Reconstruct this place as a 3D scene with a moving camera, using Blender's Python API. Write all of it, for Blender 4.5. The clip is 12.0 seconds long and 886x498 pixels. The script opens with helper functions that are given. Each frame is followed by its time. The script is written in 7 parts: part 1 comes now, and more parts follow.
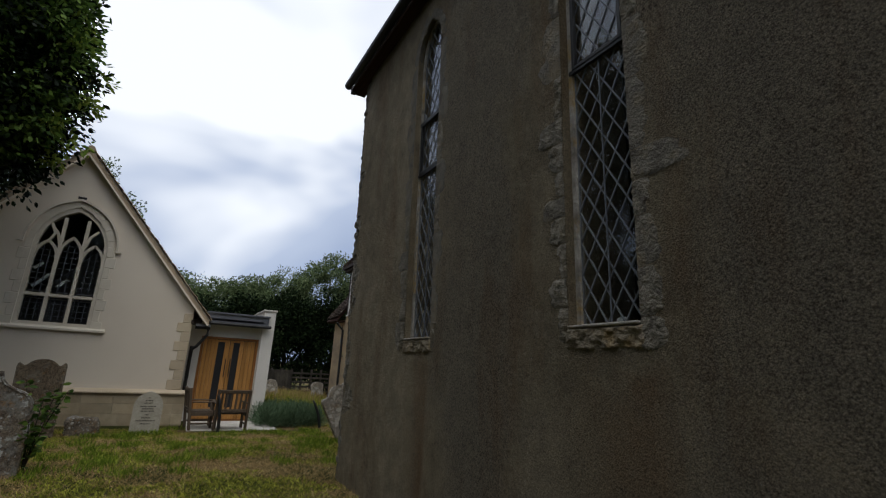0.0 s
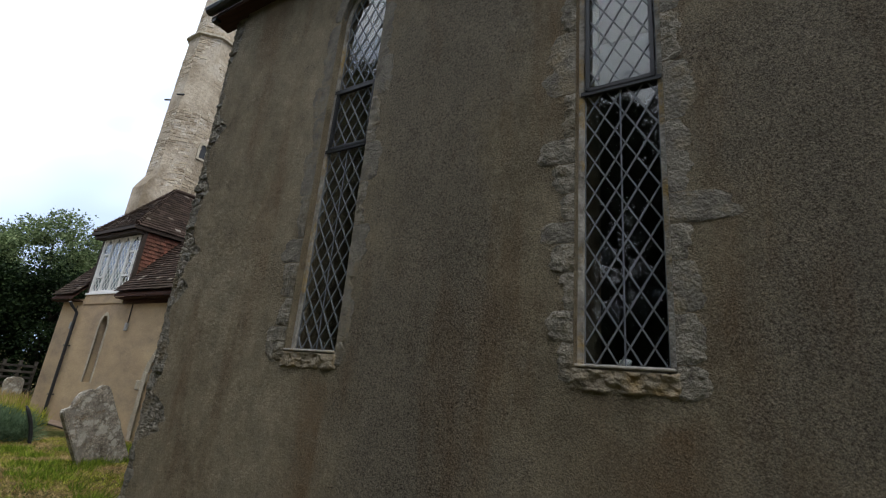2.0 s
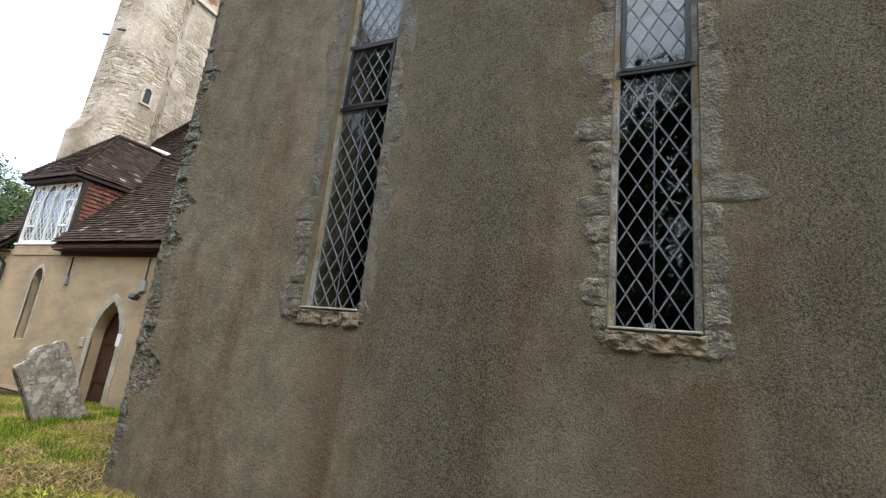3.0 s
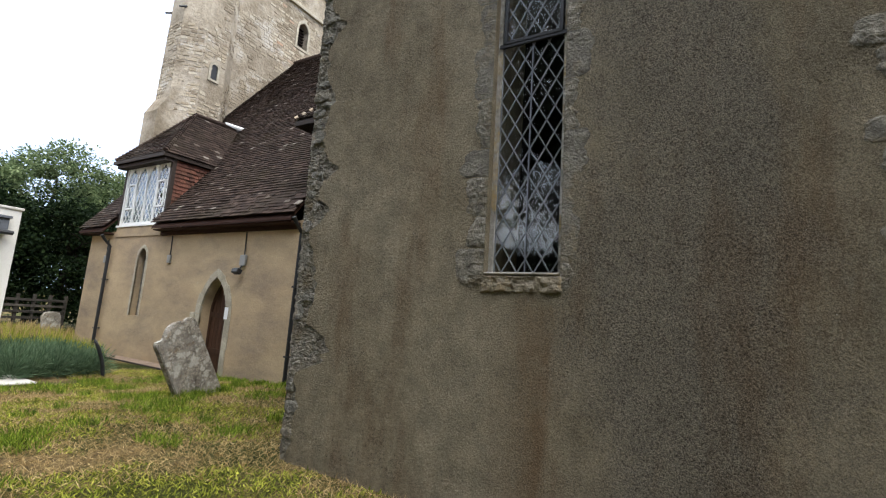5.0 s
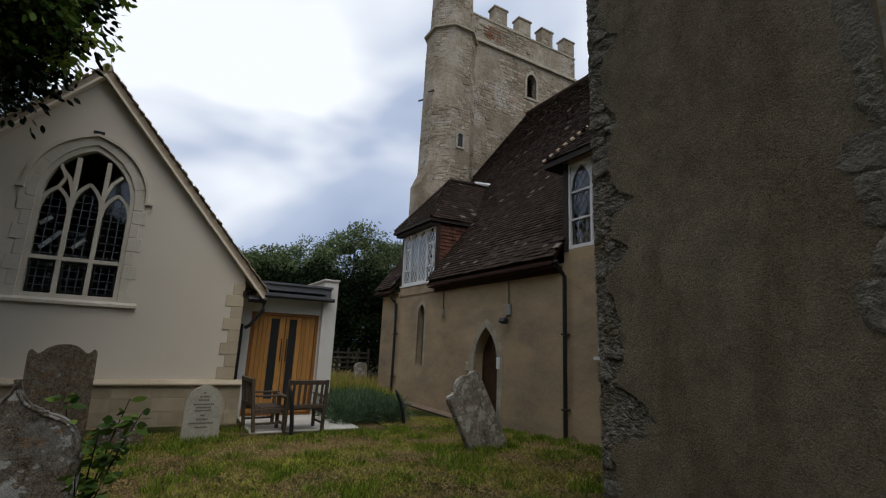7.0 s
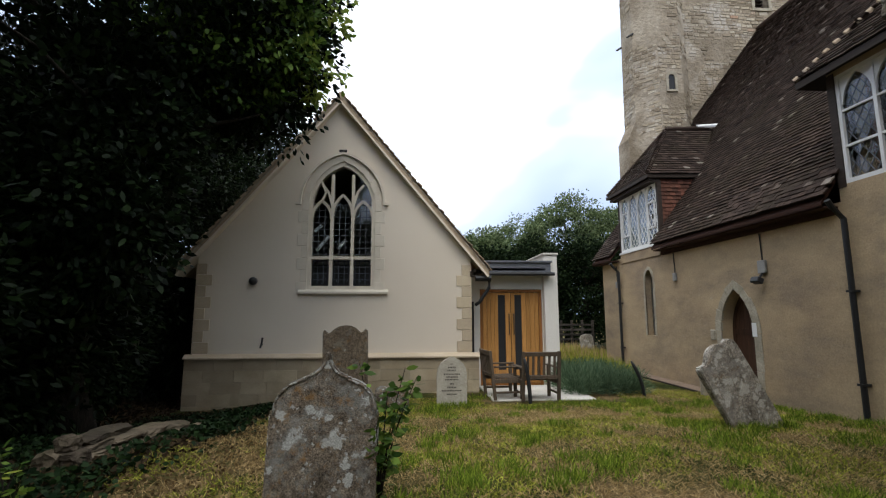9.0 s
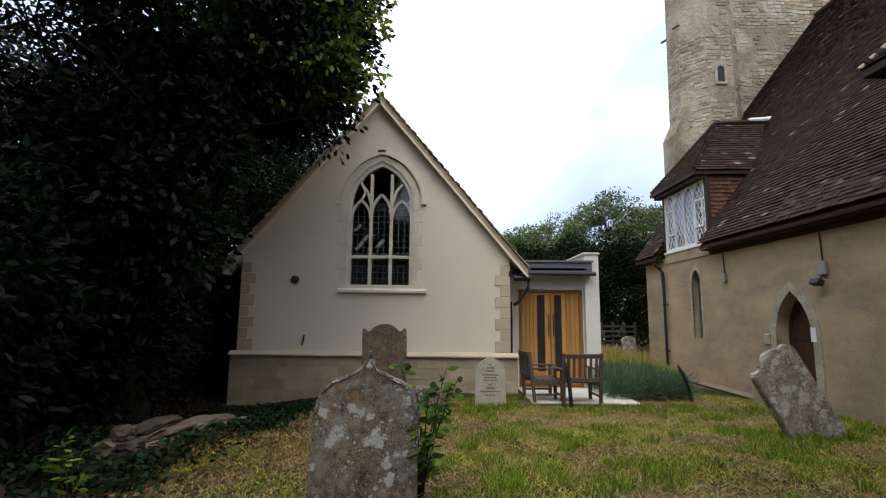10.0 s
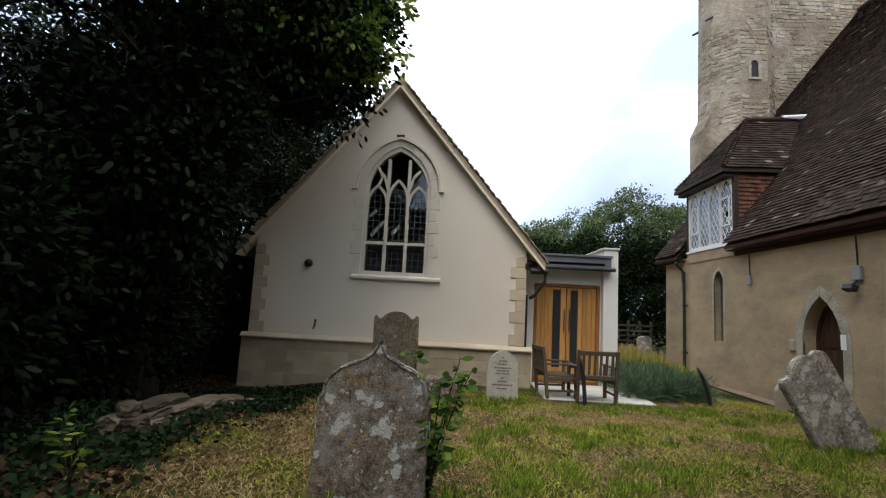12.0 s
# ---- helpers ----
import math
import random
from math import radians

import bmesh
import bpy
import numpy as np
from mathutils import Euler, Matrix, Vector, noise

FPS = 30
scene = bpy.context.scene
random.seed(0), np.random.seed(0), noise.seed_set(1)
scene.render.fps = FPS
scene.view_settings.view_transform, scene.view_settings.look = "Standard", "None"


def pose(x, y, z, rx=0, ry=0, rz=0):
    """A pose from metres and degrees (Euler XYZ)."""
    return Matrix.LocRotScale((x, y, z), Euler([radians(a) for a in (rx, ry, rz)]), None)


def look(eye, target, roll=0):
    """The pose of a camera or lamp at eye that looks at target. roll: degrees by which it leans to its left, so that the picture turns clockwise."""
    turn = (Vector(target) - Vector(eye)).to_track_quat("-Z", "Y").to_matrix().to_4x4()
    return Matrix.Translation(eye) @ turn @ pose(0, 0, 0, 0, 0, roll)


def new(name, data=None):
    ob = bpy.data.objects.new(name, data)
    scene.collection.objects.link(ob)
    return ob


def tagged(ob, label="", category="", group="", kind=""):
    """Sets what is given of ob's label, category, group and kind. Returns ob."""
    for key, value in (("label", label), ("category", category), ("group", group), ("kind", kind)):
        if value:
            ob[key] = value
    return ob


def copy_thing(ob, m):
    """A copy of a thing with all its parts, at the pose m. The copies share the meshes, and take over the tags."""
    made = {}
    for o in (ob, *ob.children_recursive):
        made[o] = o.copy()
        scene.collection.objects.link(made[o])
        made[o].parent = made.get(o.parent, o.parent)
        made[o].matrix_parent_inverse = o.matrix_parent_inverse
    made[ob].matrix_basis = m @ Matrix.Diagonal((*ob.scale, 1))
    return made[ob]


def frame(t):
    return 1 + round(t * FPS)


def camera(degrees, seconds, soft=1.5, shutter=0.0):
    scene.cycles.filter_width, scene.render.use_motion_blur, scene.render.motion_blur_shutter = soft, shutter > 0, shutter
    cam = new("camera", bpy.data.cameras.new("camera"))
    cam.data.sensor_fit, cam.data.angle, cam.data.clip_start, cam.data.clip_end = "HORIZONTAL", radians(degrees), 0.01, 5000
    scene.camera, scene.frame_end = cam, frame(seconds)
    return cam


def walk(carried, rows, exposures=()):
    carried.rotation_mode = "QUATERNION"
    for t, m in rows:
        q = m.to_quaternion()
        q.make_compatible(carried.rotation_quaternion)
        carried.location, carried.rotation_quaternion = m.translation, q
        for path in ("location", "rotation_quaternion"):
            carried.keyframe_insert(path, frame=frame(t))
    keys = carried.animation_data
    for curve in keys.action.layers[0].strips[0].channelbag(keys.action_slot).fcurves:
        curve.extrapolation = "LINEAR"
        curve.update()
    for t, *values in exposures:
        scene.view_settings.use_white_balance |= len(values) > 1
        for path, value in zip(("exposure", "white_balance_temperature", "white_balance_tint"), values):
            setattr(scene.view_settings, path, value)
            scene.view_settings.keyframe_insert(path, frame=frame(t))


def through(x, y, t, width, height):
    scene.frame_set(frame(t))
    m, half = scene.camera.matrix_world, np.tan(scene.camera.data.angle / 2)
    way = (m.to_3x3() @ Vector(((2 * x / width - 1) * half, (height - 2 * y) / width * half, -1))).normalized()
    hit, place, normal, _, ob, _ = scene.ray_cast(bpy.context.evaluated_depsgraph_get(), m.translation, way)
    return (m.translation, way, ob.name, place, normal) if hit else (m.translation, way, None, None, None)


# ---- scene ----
cam = camera(86.6, 12.0, 1.2)
PATH = [
    (0, (0.091, -0.052, 1.423), (1.022, 1.645, 1.925), 3.0),
    (0.5, (-0.091, 0.328, 1.443), (1.06, 1.872, 1.984), 3.7),
    (1, (-0.381, 0.708, 1.465), (0.976, 2.064, 2.031), 5.2),
    (1.5, (-0.457, 0.997, 1.476), (1.031, 2.2, 2.057), 6.0),
    (2, (-0.476, 1.284, 1.498), (1.128, 2.325, 2.084), 5.8),
    (2.5, (-0.656, 1.506, 1.437), (1.038, 2.418, 1.985), 6.2),
    (3, (-0.837, 1.771, 1.386), (0.914, 2.609, 1.864), 6.6),
    (3.2, (-0.874, 1.895, 1.371), (0.886, 2.734, 1.816), 6.9),
    (4.8, (-0.975, 2.784, 1.36), (0.743, 3.764, 1.655), 4.7),
    (5, (-0.932, 2.903, 1.369), (0.762, 3.927, 1.661), 4.2),
    (5.5, (-0.8, 3.071, 1.416), (0.813, 4.215, 1.715), 3.1),
    (6, (-0.814, 3.313, 1.435), (0.692, 4.587, 1.765), 2.6),
    (6.5, (-0.841, 3.482, 1.481), (0.458, 4.957, 1.853), 2.6),
    (7, (-0.859, 3.621, 1.478), (0.107, 5.326, 1.879), 2.6),
    (7.5, (-0.913, 3.661, 1.468), (-0.253, 5.507, 1.861), 2.0),
    (7.7, (-0.905, 3.678, 1.461), (-0.355, 5.565, 1.832), 1.6),
    (9.3, (-1.004, 3.722, 1.449), (-0.905, 5.702, 1.711), -0.1),
    (9.5, (-0.995, 3.738, 1.455), (-0.927, 5.72, 1.712), -0.0),
    (10, (-1.034, 3.76, 1.455), (-1.041, 5.742, 1.726), 0.6),
    (10.5, (-1.101, 3.747, 1.44), (-1.166, 5.726, 1.722), 1.4),
    (11, (-1.154, 3.746, 1.426), (-1.233, 5.725, 1.702), 1.8),
    (11.5, (-1.163, 3.791, 1.416), (-1.218, 5.774, 1.667), 2.8),
    (12, (-1.063, 3.974, 1.414), (-1.131, 5.959, 1.649), 3.1),
]
EXPOSURES = [
    (0.0, -0.6), (0.5, -0.85), (1.0, -0.95), (1.6, -0.4), (2.0, 0.4), (2.5, 1.1), (3.0, 1.45), (5.0, 1.1), (5.5, 0.5),
    (6.0, -0.2), (6.5, -0.5), (7.0, -0.65), (7.5, -0.45), (9.5, 0.35), (10.5, 0.28), (11.0, 0.22), (12.0, 0.33),
]
walk(cam, [(t, look(eye, target, roll)) for t, eye, target, roll in PATH], EXPOSURES)

# ---- light ----
world = bpy.data.worlds.new("overcast_sky")
scene.world = world
world.use_nodes = True
SKY_STRENGTH = 0.09


def build_sky():
    nt = world.node_tree
    nt.nodes.clear()
    out = nt.nodes.new("ShaderNodeOutputWorld")
    bg = nt.nodes.new("ShaderNodeBackground")
    sky = nt.nodes.new("ShaderNodeTexSky")
    sky.sky_type = "NISHITA"
    sky.sun_disc = False
    sky.sun_elevation = radians(52)
    sky.sun_rotation = radians(200)
    sky.air_density, sky.dust_density = 1.0, 2.0
    coord = nt.nodes.new("ShaderNodeTexCoord")
    mapn = nt.nodes.new("ShaderNodeMapping")
    mapn.inputs["Scale"].default_value = (1.0, 1.0, 1.9)
    mapn.inputs["Location"].default_value = (1.45, 0.7, 0.3)
    n1 = nt.nodes.new("ShaderNodeTexNoise")
    n1.inputs["Scale"].default_value = 1.5
    n1.inputs["Detail"].default_value = 3.5
    n1.inputs["Roughness"].default_value = 0.5
    n1.inputs["Distortion"].default_value = 0.3
    ramp = nt.nodes.new("ShaderNodeValToRGB")
    e = ramp.color_ramp.elements
    e[0].position, e[0].color = 0.34, (6.5, 8.0, 11.3, 1)
    e[1].position, e[1].color = 0.61, (17.8, 18.6, 19.8, 1)
    m = e.new(0.48)
    m.color = (8.8, 10.3, 13.4, 1)
    mix = nt.nodes.new("ShaderNodeMix")
    mix.data_type = "RGBA"
    mix.inputs[0].default_value = 0.92
    nt.links.new(coord.outputs["Generated"], mapn.inputs["Vector"])
    nt.links.new(mapn.outputs[0], n1.inputs["Vector"])
    sep = nt.nodes.new("ShaderNodeSeparateXYZ")
    nt.links.new(coord.outputs["Generated"], sep.inputs[0])
    up = nt.nodes.new("ShaderNodeMath")
    up.operation, up.inputs[1].default_value, up.inputs[2].default_value = "MULTIPLY_ADD", 0.34, -0.12
    nt.links.new(sep.outputs["Z"], up.inputs[0])
    add = nt.nodes.new("ShaderNodeMath")
    nt.links.new(n1.outputs["Fac"], add.inputs[0])
    nt.links.new(up.outputs[0], add.inputs[1])
    nt.links.new(add.outputs[0], ramp.inputs["Fac"])
    nt.links.new(sky.outputs[0], mix.inputs[6])
    nt.links.new(ramp.outputs[0], mix.inputs[7])
    nt.links.new(mix.outputs[2], bg.inputs["Color"])
    bg.inputs["Strength"].default_value = SKY_STRENGTH
    nt.links.new(bg.outputs[0], out.inputs["Surface"])


build_sky()
sun_data = bpy.data.lights.new("sun", "SUN")
sun_data.energy, sun_data.angle, sun_data.color = 1.5, radians(40), (1.0, 0.97, 0.92)
sun = new("sun", sun_data)
sun.matrix_world = look((-4, -12, 22), (0, 0, 0))


# ---- materials ----
def material(name, build):
    mat = bpy.data.materials.new(name)
    mat.use_nodes = True
    nt = mat.node_tree
    bsdf = nt.nodes["Principled BSDF"]
    build(nt, bsdf)
    return mat


def noise_node(nt, scale, detail=4, rough=0.55, kind="object", stretch=None, distort=0.0):
    c = nt.nodes.new("ShaderNodeTexCoord") if kind == "object" else nt.nodes.new("ShaderNodeNewGeometry")
    src = c.outputs["Object"] if kind == "object" else c.outputs["Position"]
    n = nt.nodes.new("ShaderNodeTexNoise")
    n.inputs["Scale"].default_value = scale
    n.inputs["Detail"].default_value = detail
    n.inputs["Roughness"].default_value = rough
    n.inputs["Distortion"].default_value = distort
    if stretch:
        mp = nt.nodes.new("ShaderNodeMapping")
        mp.inputs["Scale"].default_value = stretch
        nt.links.new(src, mp.inputs["Vector"])
        src = mp.outputs[0]
    nt.links.new(src, n.inputs["Vector"])
    return n.outputs["Fac"]


def voronoi_node(nt, scale, feature="F1", kind="world", stretch=None, out="Distance"):
    c = nt.nodes.new("ShaderNodeNewGeometry") if kind == "world" else nt.nodes.new("ShaderNodeTexCoord")
    src = c.outputs["Position"] if kind == "world" else c.outputs["Object"]
    if stretch:
        mp = nt.nodes.new("ShaderNodeMapping")
        mp.inputs["Scale"].default_value = stretch
        nt.links.new(src, mp.inputs["Vector"])
        src = mp.outputs[0]
    v = nt.nodes.new("ShaderNodeTexVoronoi")
    v.feature = feature
    v.inputs["Scale"].default_value = scale
    nt.links.new(src, v.inputs["Vector"])
    return v.outputs[out]


def ramp_node(nt, fac, stops):
    r = nt.nodes.new("ShaderNodeValToRGB")
    e = r.color_ramp.elements
    while len(e) < len(stops):
        e.new(0.5)
    for el, (p, col) in zip(e, stops):
        el.position = p
        el.color = (*col, 1) if len(col) == 3 else col
    nt.links.new(fac, r.inputs["Fac"])
    return r.outputs[0]


def mix_node(nt, fac, a, b, mode="MIX"):
    m = nt.nodes.new("ShaderNodeMix")
    m.data_type, m.blend_type = "RGBA", mode
    for sock, v in ((m.inputs[0], fac), (m.inputs[6], a), (m.inputs[7], b)):
        if isinstance(v, (int, float)):
            sock.default_value = v
        elif isinstance(v, tuple):
            sock.default_value = (*v, 1)
        else:
            nt.links.new(v, sock)
    return m.outputs[2]


def bump_node(nt, bsdf, height, strength=0.4, dist=0.02, normal=None):
    b = nt.nodes.new("ShaderNodeBump")
    b.inputs["Strength"].default_value = strength
    b.inputs["Distance"].default_value = dist
    nt.links.new(height, b.inputs["Height"])
    if normal is not None:
        nt.links.new(normal, b.inputs["Normal"])
    nt.links.new(b.outputs[0], bsdf.inputs["Normal"])
    return b.outputs[0]


def island_value(nt):
    g = nt.nodes.new("ShaderNodeNewGeometry")
    return g.outputs["Random Per Island"]


def object_value(nt):
    g = nt.nodes.new("ShaderNodeObjectInfo")
    return g.outputs["Random"]


def mottled(name, dark, light, scale=3.0, fine=40.0, rough=0.85, bump=0.3, dist=0.01, third=None, per=None, vary=0.0, kind="world", stretch=None):
    """A matt surface of two tones at one scale, with finer grain, relief and an optional stain."""
    def build(nt, bsdf):
        big = noise_node(nt, scale, 5, 0.6, kind, stretch)
        col = ramp_node(nt, big, [(0.32, dark), (0.68, light)])
        grain = noise_node(nt, fine, 3, 0.6, kind, stretch)
        col = mix_node(nt, 0.35, col, ramp_node(nt, grain, [(0.3, (0.25, 0.25, 0.25)), (0.7, (0.75, 0.75, 0.75))]), "OVERLAY")
        if third:
            st = noise_node(nt, scale * 0.45, 6, 0.7, kind)
            col = mix_node(nt, ramp_node(nt, st, [(0.5, (0, 0, 0)), (0.68, (1, 1, 1))]), col, third)
        if per:
            rnd = island_value(nt) if per == "island" else object_value(nt)
            col = mix_node(nt, vary, col, ramp_node(nt, rnd, [(0.0, (0.12, 0.12, 0.12)), (0.5, (0.5, 0.49, 0.48)), (1.0, (0.85, 0.84, 0.8))]), "OVERLAY")
        nt.links.new(col, bsdf.inputs["Base Color"])
        bsdf.inputs["Roughness"].default_value = rough
        bsdf.inputs["Specular IOR Level"].default_value = 0.2
        bump_node(nt, bsdf, grain, bump, dist)
    return material(name, build)


def position_axes(nt):
    g = nt.nodes.new("ShaderNodeNewGeometry")
    sep = nt.nodes.new("ShaderNodeSeparateXYZ")
    nt.links.new(g.outputs["Position"], sep.inputs[0])
    return sep.outputs


def math_node(nt, op, a, b=0.0, c=0.0):
    m = nt.nodes.new("ShaderNodeMath")
    m.operation = op
    for sock, v in zip(m.inputs, (a, b, c)):
        if isinstance(v, (int, float)):
            sock.default_value = v
        else:
            nt.links.new(v, sock)
    return m.outputs[0]


def grey(v):
    return (v, v, v)


def roughcast(nt, bsdf):
    """Old cement render: trowelled olive-brown areas round openings and the corner, gritty grey areas between, rusty run-off streaks, cracks, pits and pebbles."""
    ax = position_axes(nt)
    big = noise_node(nt, 0.7, 5, 0.6, "world", (1, 1, 0.7))
    col = ramp_node(nt, big, [(0.32, (0.155, 0.129, 0.085)), (0.5, (0.197, 0.165, 0.112)), (0.68, (0.236, 0.202, 0.142))])
    cloud = noise_node(nt, 5.5, 6, 0.72, "world", (1, 1, 0.8))
    col = mix_node(nt, 0.6, col, ramp_node(nt, cloud, [(0.3, grey(0.28)), (0.7, grey(0.72))]), "OVERLAY")
    # areas of gritty cast, by their stretch of the wall with a wandering edge
    wander = noise_node(nt, 0.8, 6, 0.66, "world", (1, 1, 0.8), 0.5)
    along = math_node(nt, "MULTIPLY_ADD", wander, 0.36, math_node(nt, "MULTIPLY_ADD", ax["Y"], 1 / 7.0, -0.18))
    rough_zone = ramp_node(nt, along, [(0.14, grey(1)), (0.20, grey(0.15)), (0.33, grey(0.15)), (0.38, grey(1)), (0.50, grey(1)), (0.57, grey(0.0))])
    col = mix_node(nt, mix_node(nt, 1.0, rough_zone, grey(0.55), "MULTIPLY"), col, (0.168, 0.150, 0.121))
    # rusty water marks below the sills and on the trowelled coat
    stain = noise_node(nt, 1.9, 6, 0.7, "world", (1, 1, 0.22))
    col = mix_node(nt, ramp_node(nt, stain, [(0.50, grey(0)), (0.66, grey(0.5))]), col, (0.118, 0.072, 0.036))
    run = math_node(nt, "MULTIPLY_ADD", noise_node(nt, 4.0, 5, 0.7, "world", (1, 1, 0.12)), 0.09, math_node(nt, "MULTIPLY_ADD", ax["Y"], 1 / 7.0, -0.045))
    below = ramp_node(nt, run, [(0.185, grey(0)), (0.22, grey(0.85)), (0.27, grey(0.35)), (0.31, grey(0)), (0.535, grey(0)), (0.56, grey(0.8)), (0.60, grey(0.3)), (0.63, grey(0))])
    high = ramp_node(nt, math_node(nt, "MULTIPLY_ADD", noise_node(nt, 3, 4, 0.6, "world"), 0.25, math_node(nt, "MULTIPLY_ADD", ax["Z"], 0.25, -0.125)), [(0.36, grey(1)), (0.40, grey(0))])
    streak = mix_node(nt, 1.0, below, high, "MULTIPLY")
    col = mix_node(nt, mix_node(nt, 1.0, streak, ramp_node(nt, cloud, [(0.35, grey(0.35)), (0.6, grey(0.9))]), "MULTIPLY"), col, (0.120, 0.074, 0.038))
    # cast grit
    fine = noise_node(nt, 60, 5, 0.78, "world")
    grit = voronoi_node(nt, 95, "F1", "world")
    lumps = mix_node(nt, 0.45, ramp_node(nt, fine, [(0.36, grey(0.06)), (0.64, grey(0.92))]), ramp_node(nt, grit, [(0.1, grey(1.0)), (0.85, grey(0.08))]))
    amount = mix_node(nt, rough_zone, grey(0.45), grey(1.0))
    grain = mix_node(nt, amount, grey(0.5), lumps)
    col = mix_node(nt, 0.85, col, grain, "OVERLAY")
    pits = noise_node(nt, 11, 6, 0.78, "world", (1, 0.8, 2.2), 1.4)
    pit_mask = ramp_node(nt, pits, [(0.285, grey(1)), (0.32, grey(0))])
    col = mix_node(nt, mix_node(nt, 1.0, pit_mask, grey(0.75), "MULTIPLY"), col, (0.045, 0.036, 0.026))
    # hairline cracks in some places
    warp = noise_node(nt, 2.2, 5, 0.7, "world")
    line = math_node(nt, "PINGPONG", warp, 0.06)
    where = noise_node(nt, 1.3, 3, 0.5, "world", (1, 1, 1.3))
    crack = mix_node(nt, 1.0, ramp_node(nt, line, [(0.0, grey(1)), (0.0026, grey(0))]), ramp_node(nt, where, [(0.54, grey(0)), (0.60, grey(0.85))]), "MULTIPLY")
    col = mix_node(nt, crack, col, (0.035, 0.029, 0.022))
    pebble = voronoi_node(nt, 26, "F1", "world", None, "Distance")
    spot = noise_node(nt, 7, 3, 0.6, "world")
    dots = mix_node(nt, 1.0, ramp_node(nt, pebble, [(0.07, grey(1)), (0.13, grey(0))]), ramp_node(nt, spot, [(0.56, grey(0)), (0.66, grey(0.7))]), "MULTIPLY")
    col = mix_node(nt, dots, col, (0.34, 0.31, 0.26))
    nt.links.new(col, bsdf.inputs["Base Color"])
    bsdf.inputs["Roughness"].default_value = 0.95
    bsdf.inputs["Specular IOR Level"].default_value = 0.15
    n = bump_node(nt, bsdf, noise_node(nt, 2.6, 5, 0.62, "world", (1, 1, 1.3)), 0.35, 0.08)
    n = bump_node(nt, bsdf, ramp_node(nt, pits, [(0.27, grey(0)), (0.40, grey(1))]), 0.8, 0.014, n)
    n = bump_node(nt, bsdf, noise_node(nt, 15, 6, 0.74, "world", (1, 1, 1.6), 0.8), 0.55, 0.022, n)
    n = bump_node(nt, bsdf, crack, -0.9, 0.014, n)
    bump_node(nt, bsdf, grain, 1.0, 0.021, n)


def lime_render(nt, bsdf):
    """Warm ochre limewash over old render, with broad grey-brown damp patches and pale scuffs."""
    big = noise_node(nt, 0.55, 5, 0.6, "world", (1, 0.8, 1.5))
    col = ramp_node(nt, big, [(0.30, (0.25, 0.192, 0.138)), (0.46, (0.395, 0.296, 0.185)), (0.66, (0.47, 0.358, 0.222))])
    damp = noise_node(nt, 1.1, 7, 0.72, "world", (1, 0.5, 1.2), 0.15)
    col = mix_node(nt, ramp_node(nt, damp, [(0.47, grey(0)), (0.66, grey(0.6))]), col, (0.225, 0.182, 0.138))
    pale = noise_node(nt, 3.5, 6, 0.75, "world", (1, 1, 1.4))
    col = mix_node(nt, ramp_node(nt, pale, [(0.62, grey(0)), (0.72, grey(0.45))]), col, (0.50, 0.44, 0.33))
    f = noise_node(nt, 30, 5, 0.7, "world")
    col = mix_node(nt, 0.3, col, ramp_node(nt, f, [(0.3, grey(0.25)), (0.7, grey(0.75))]), "OVERLAY")
    nt.links.new(col, bsdf.inputs["Base Color"])
    bsdf.inputs["Roughness"].default_value = 0.95
    bsdf.inputs["Specular IOR Level"].default_value = 0.15
    n = bump_node(nt, bsdf, noise_node(nt, 2.0, 5, 0.6, "world"), 0.4, 0.06)
    bump_node(nt, bsdf, f, 0.4, 0.012, n)


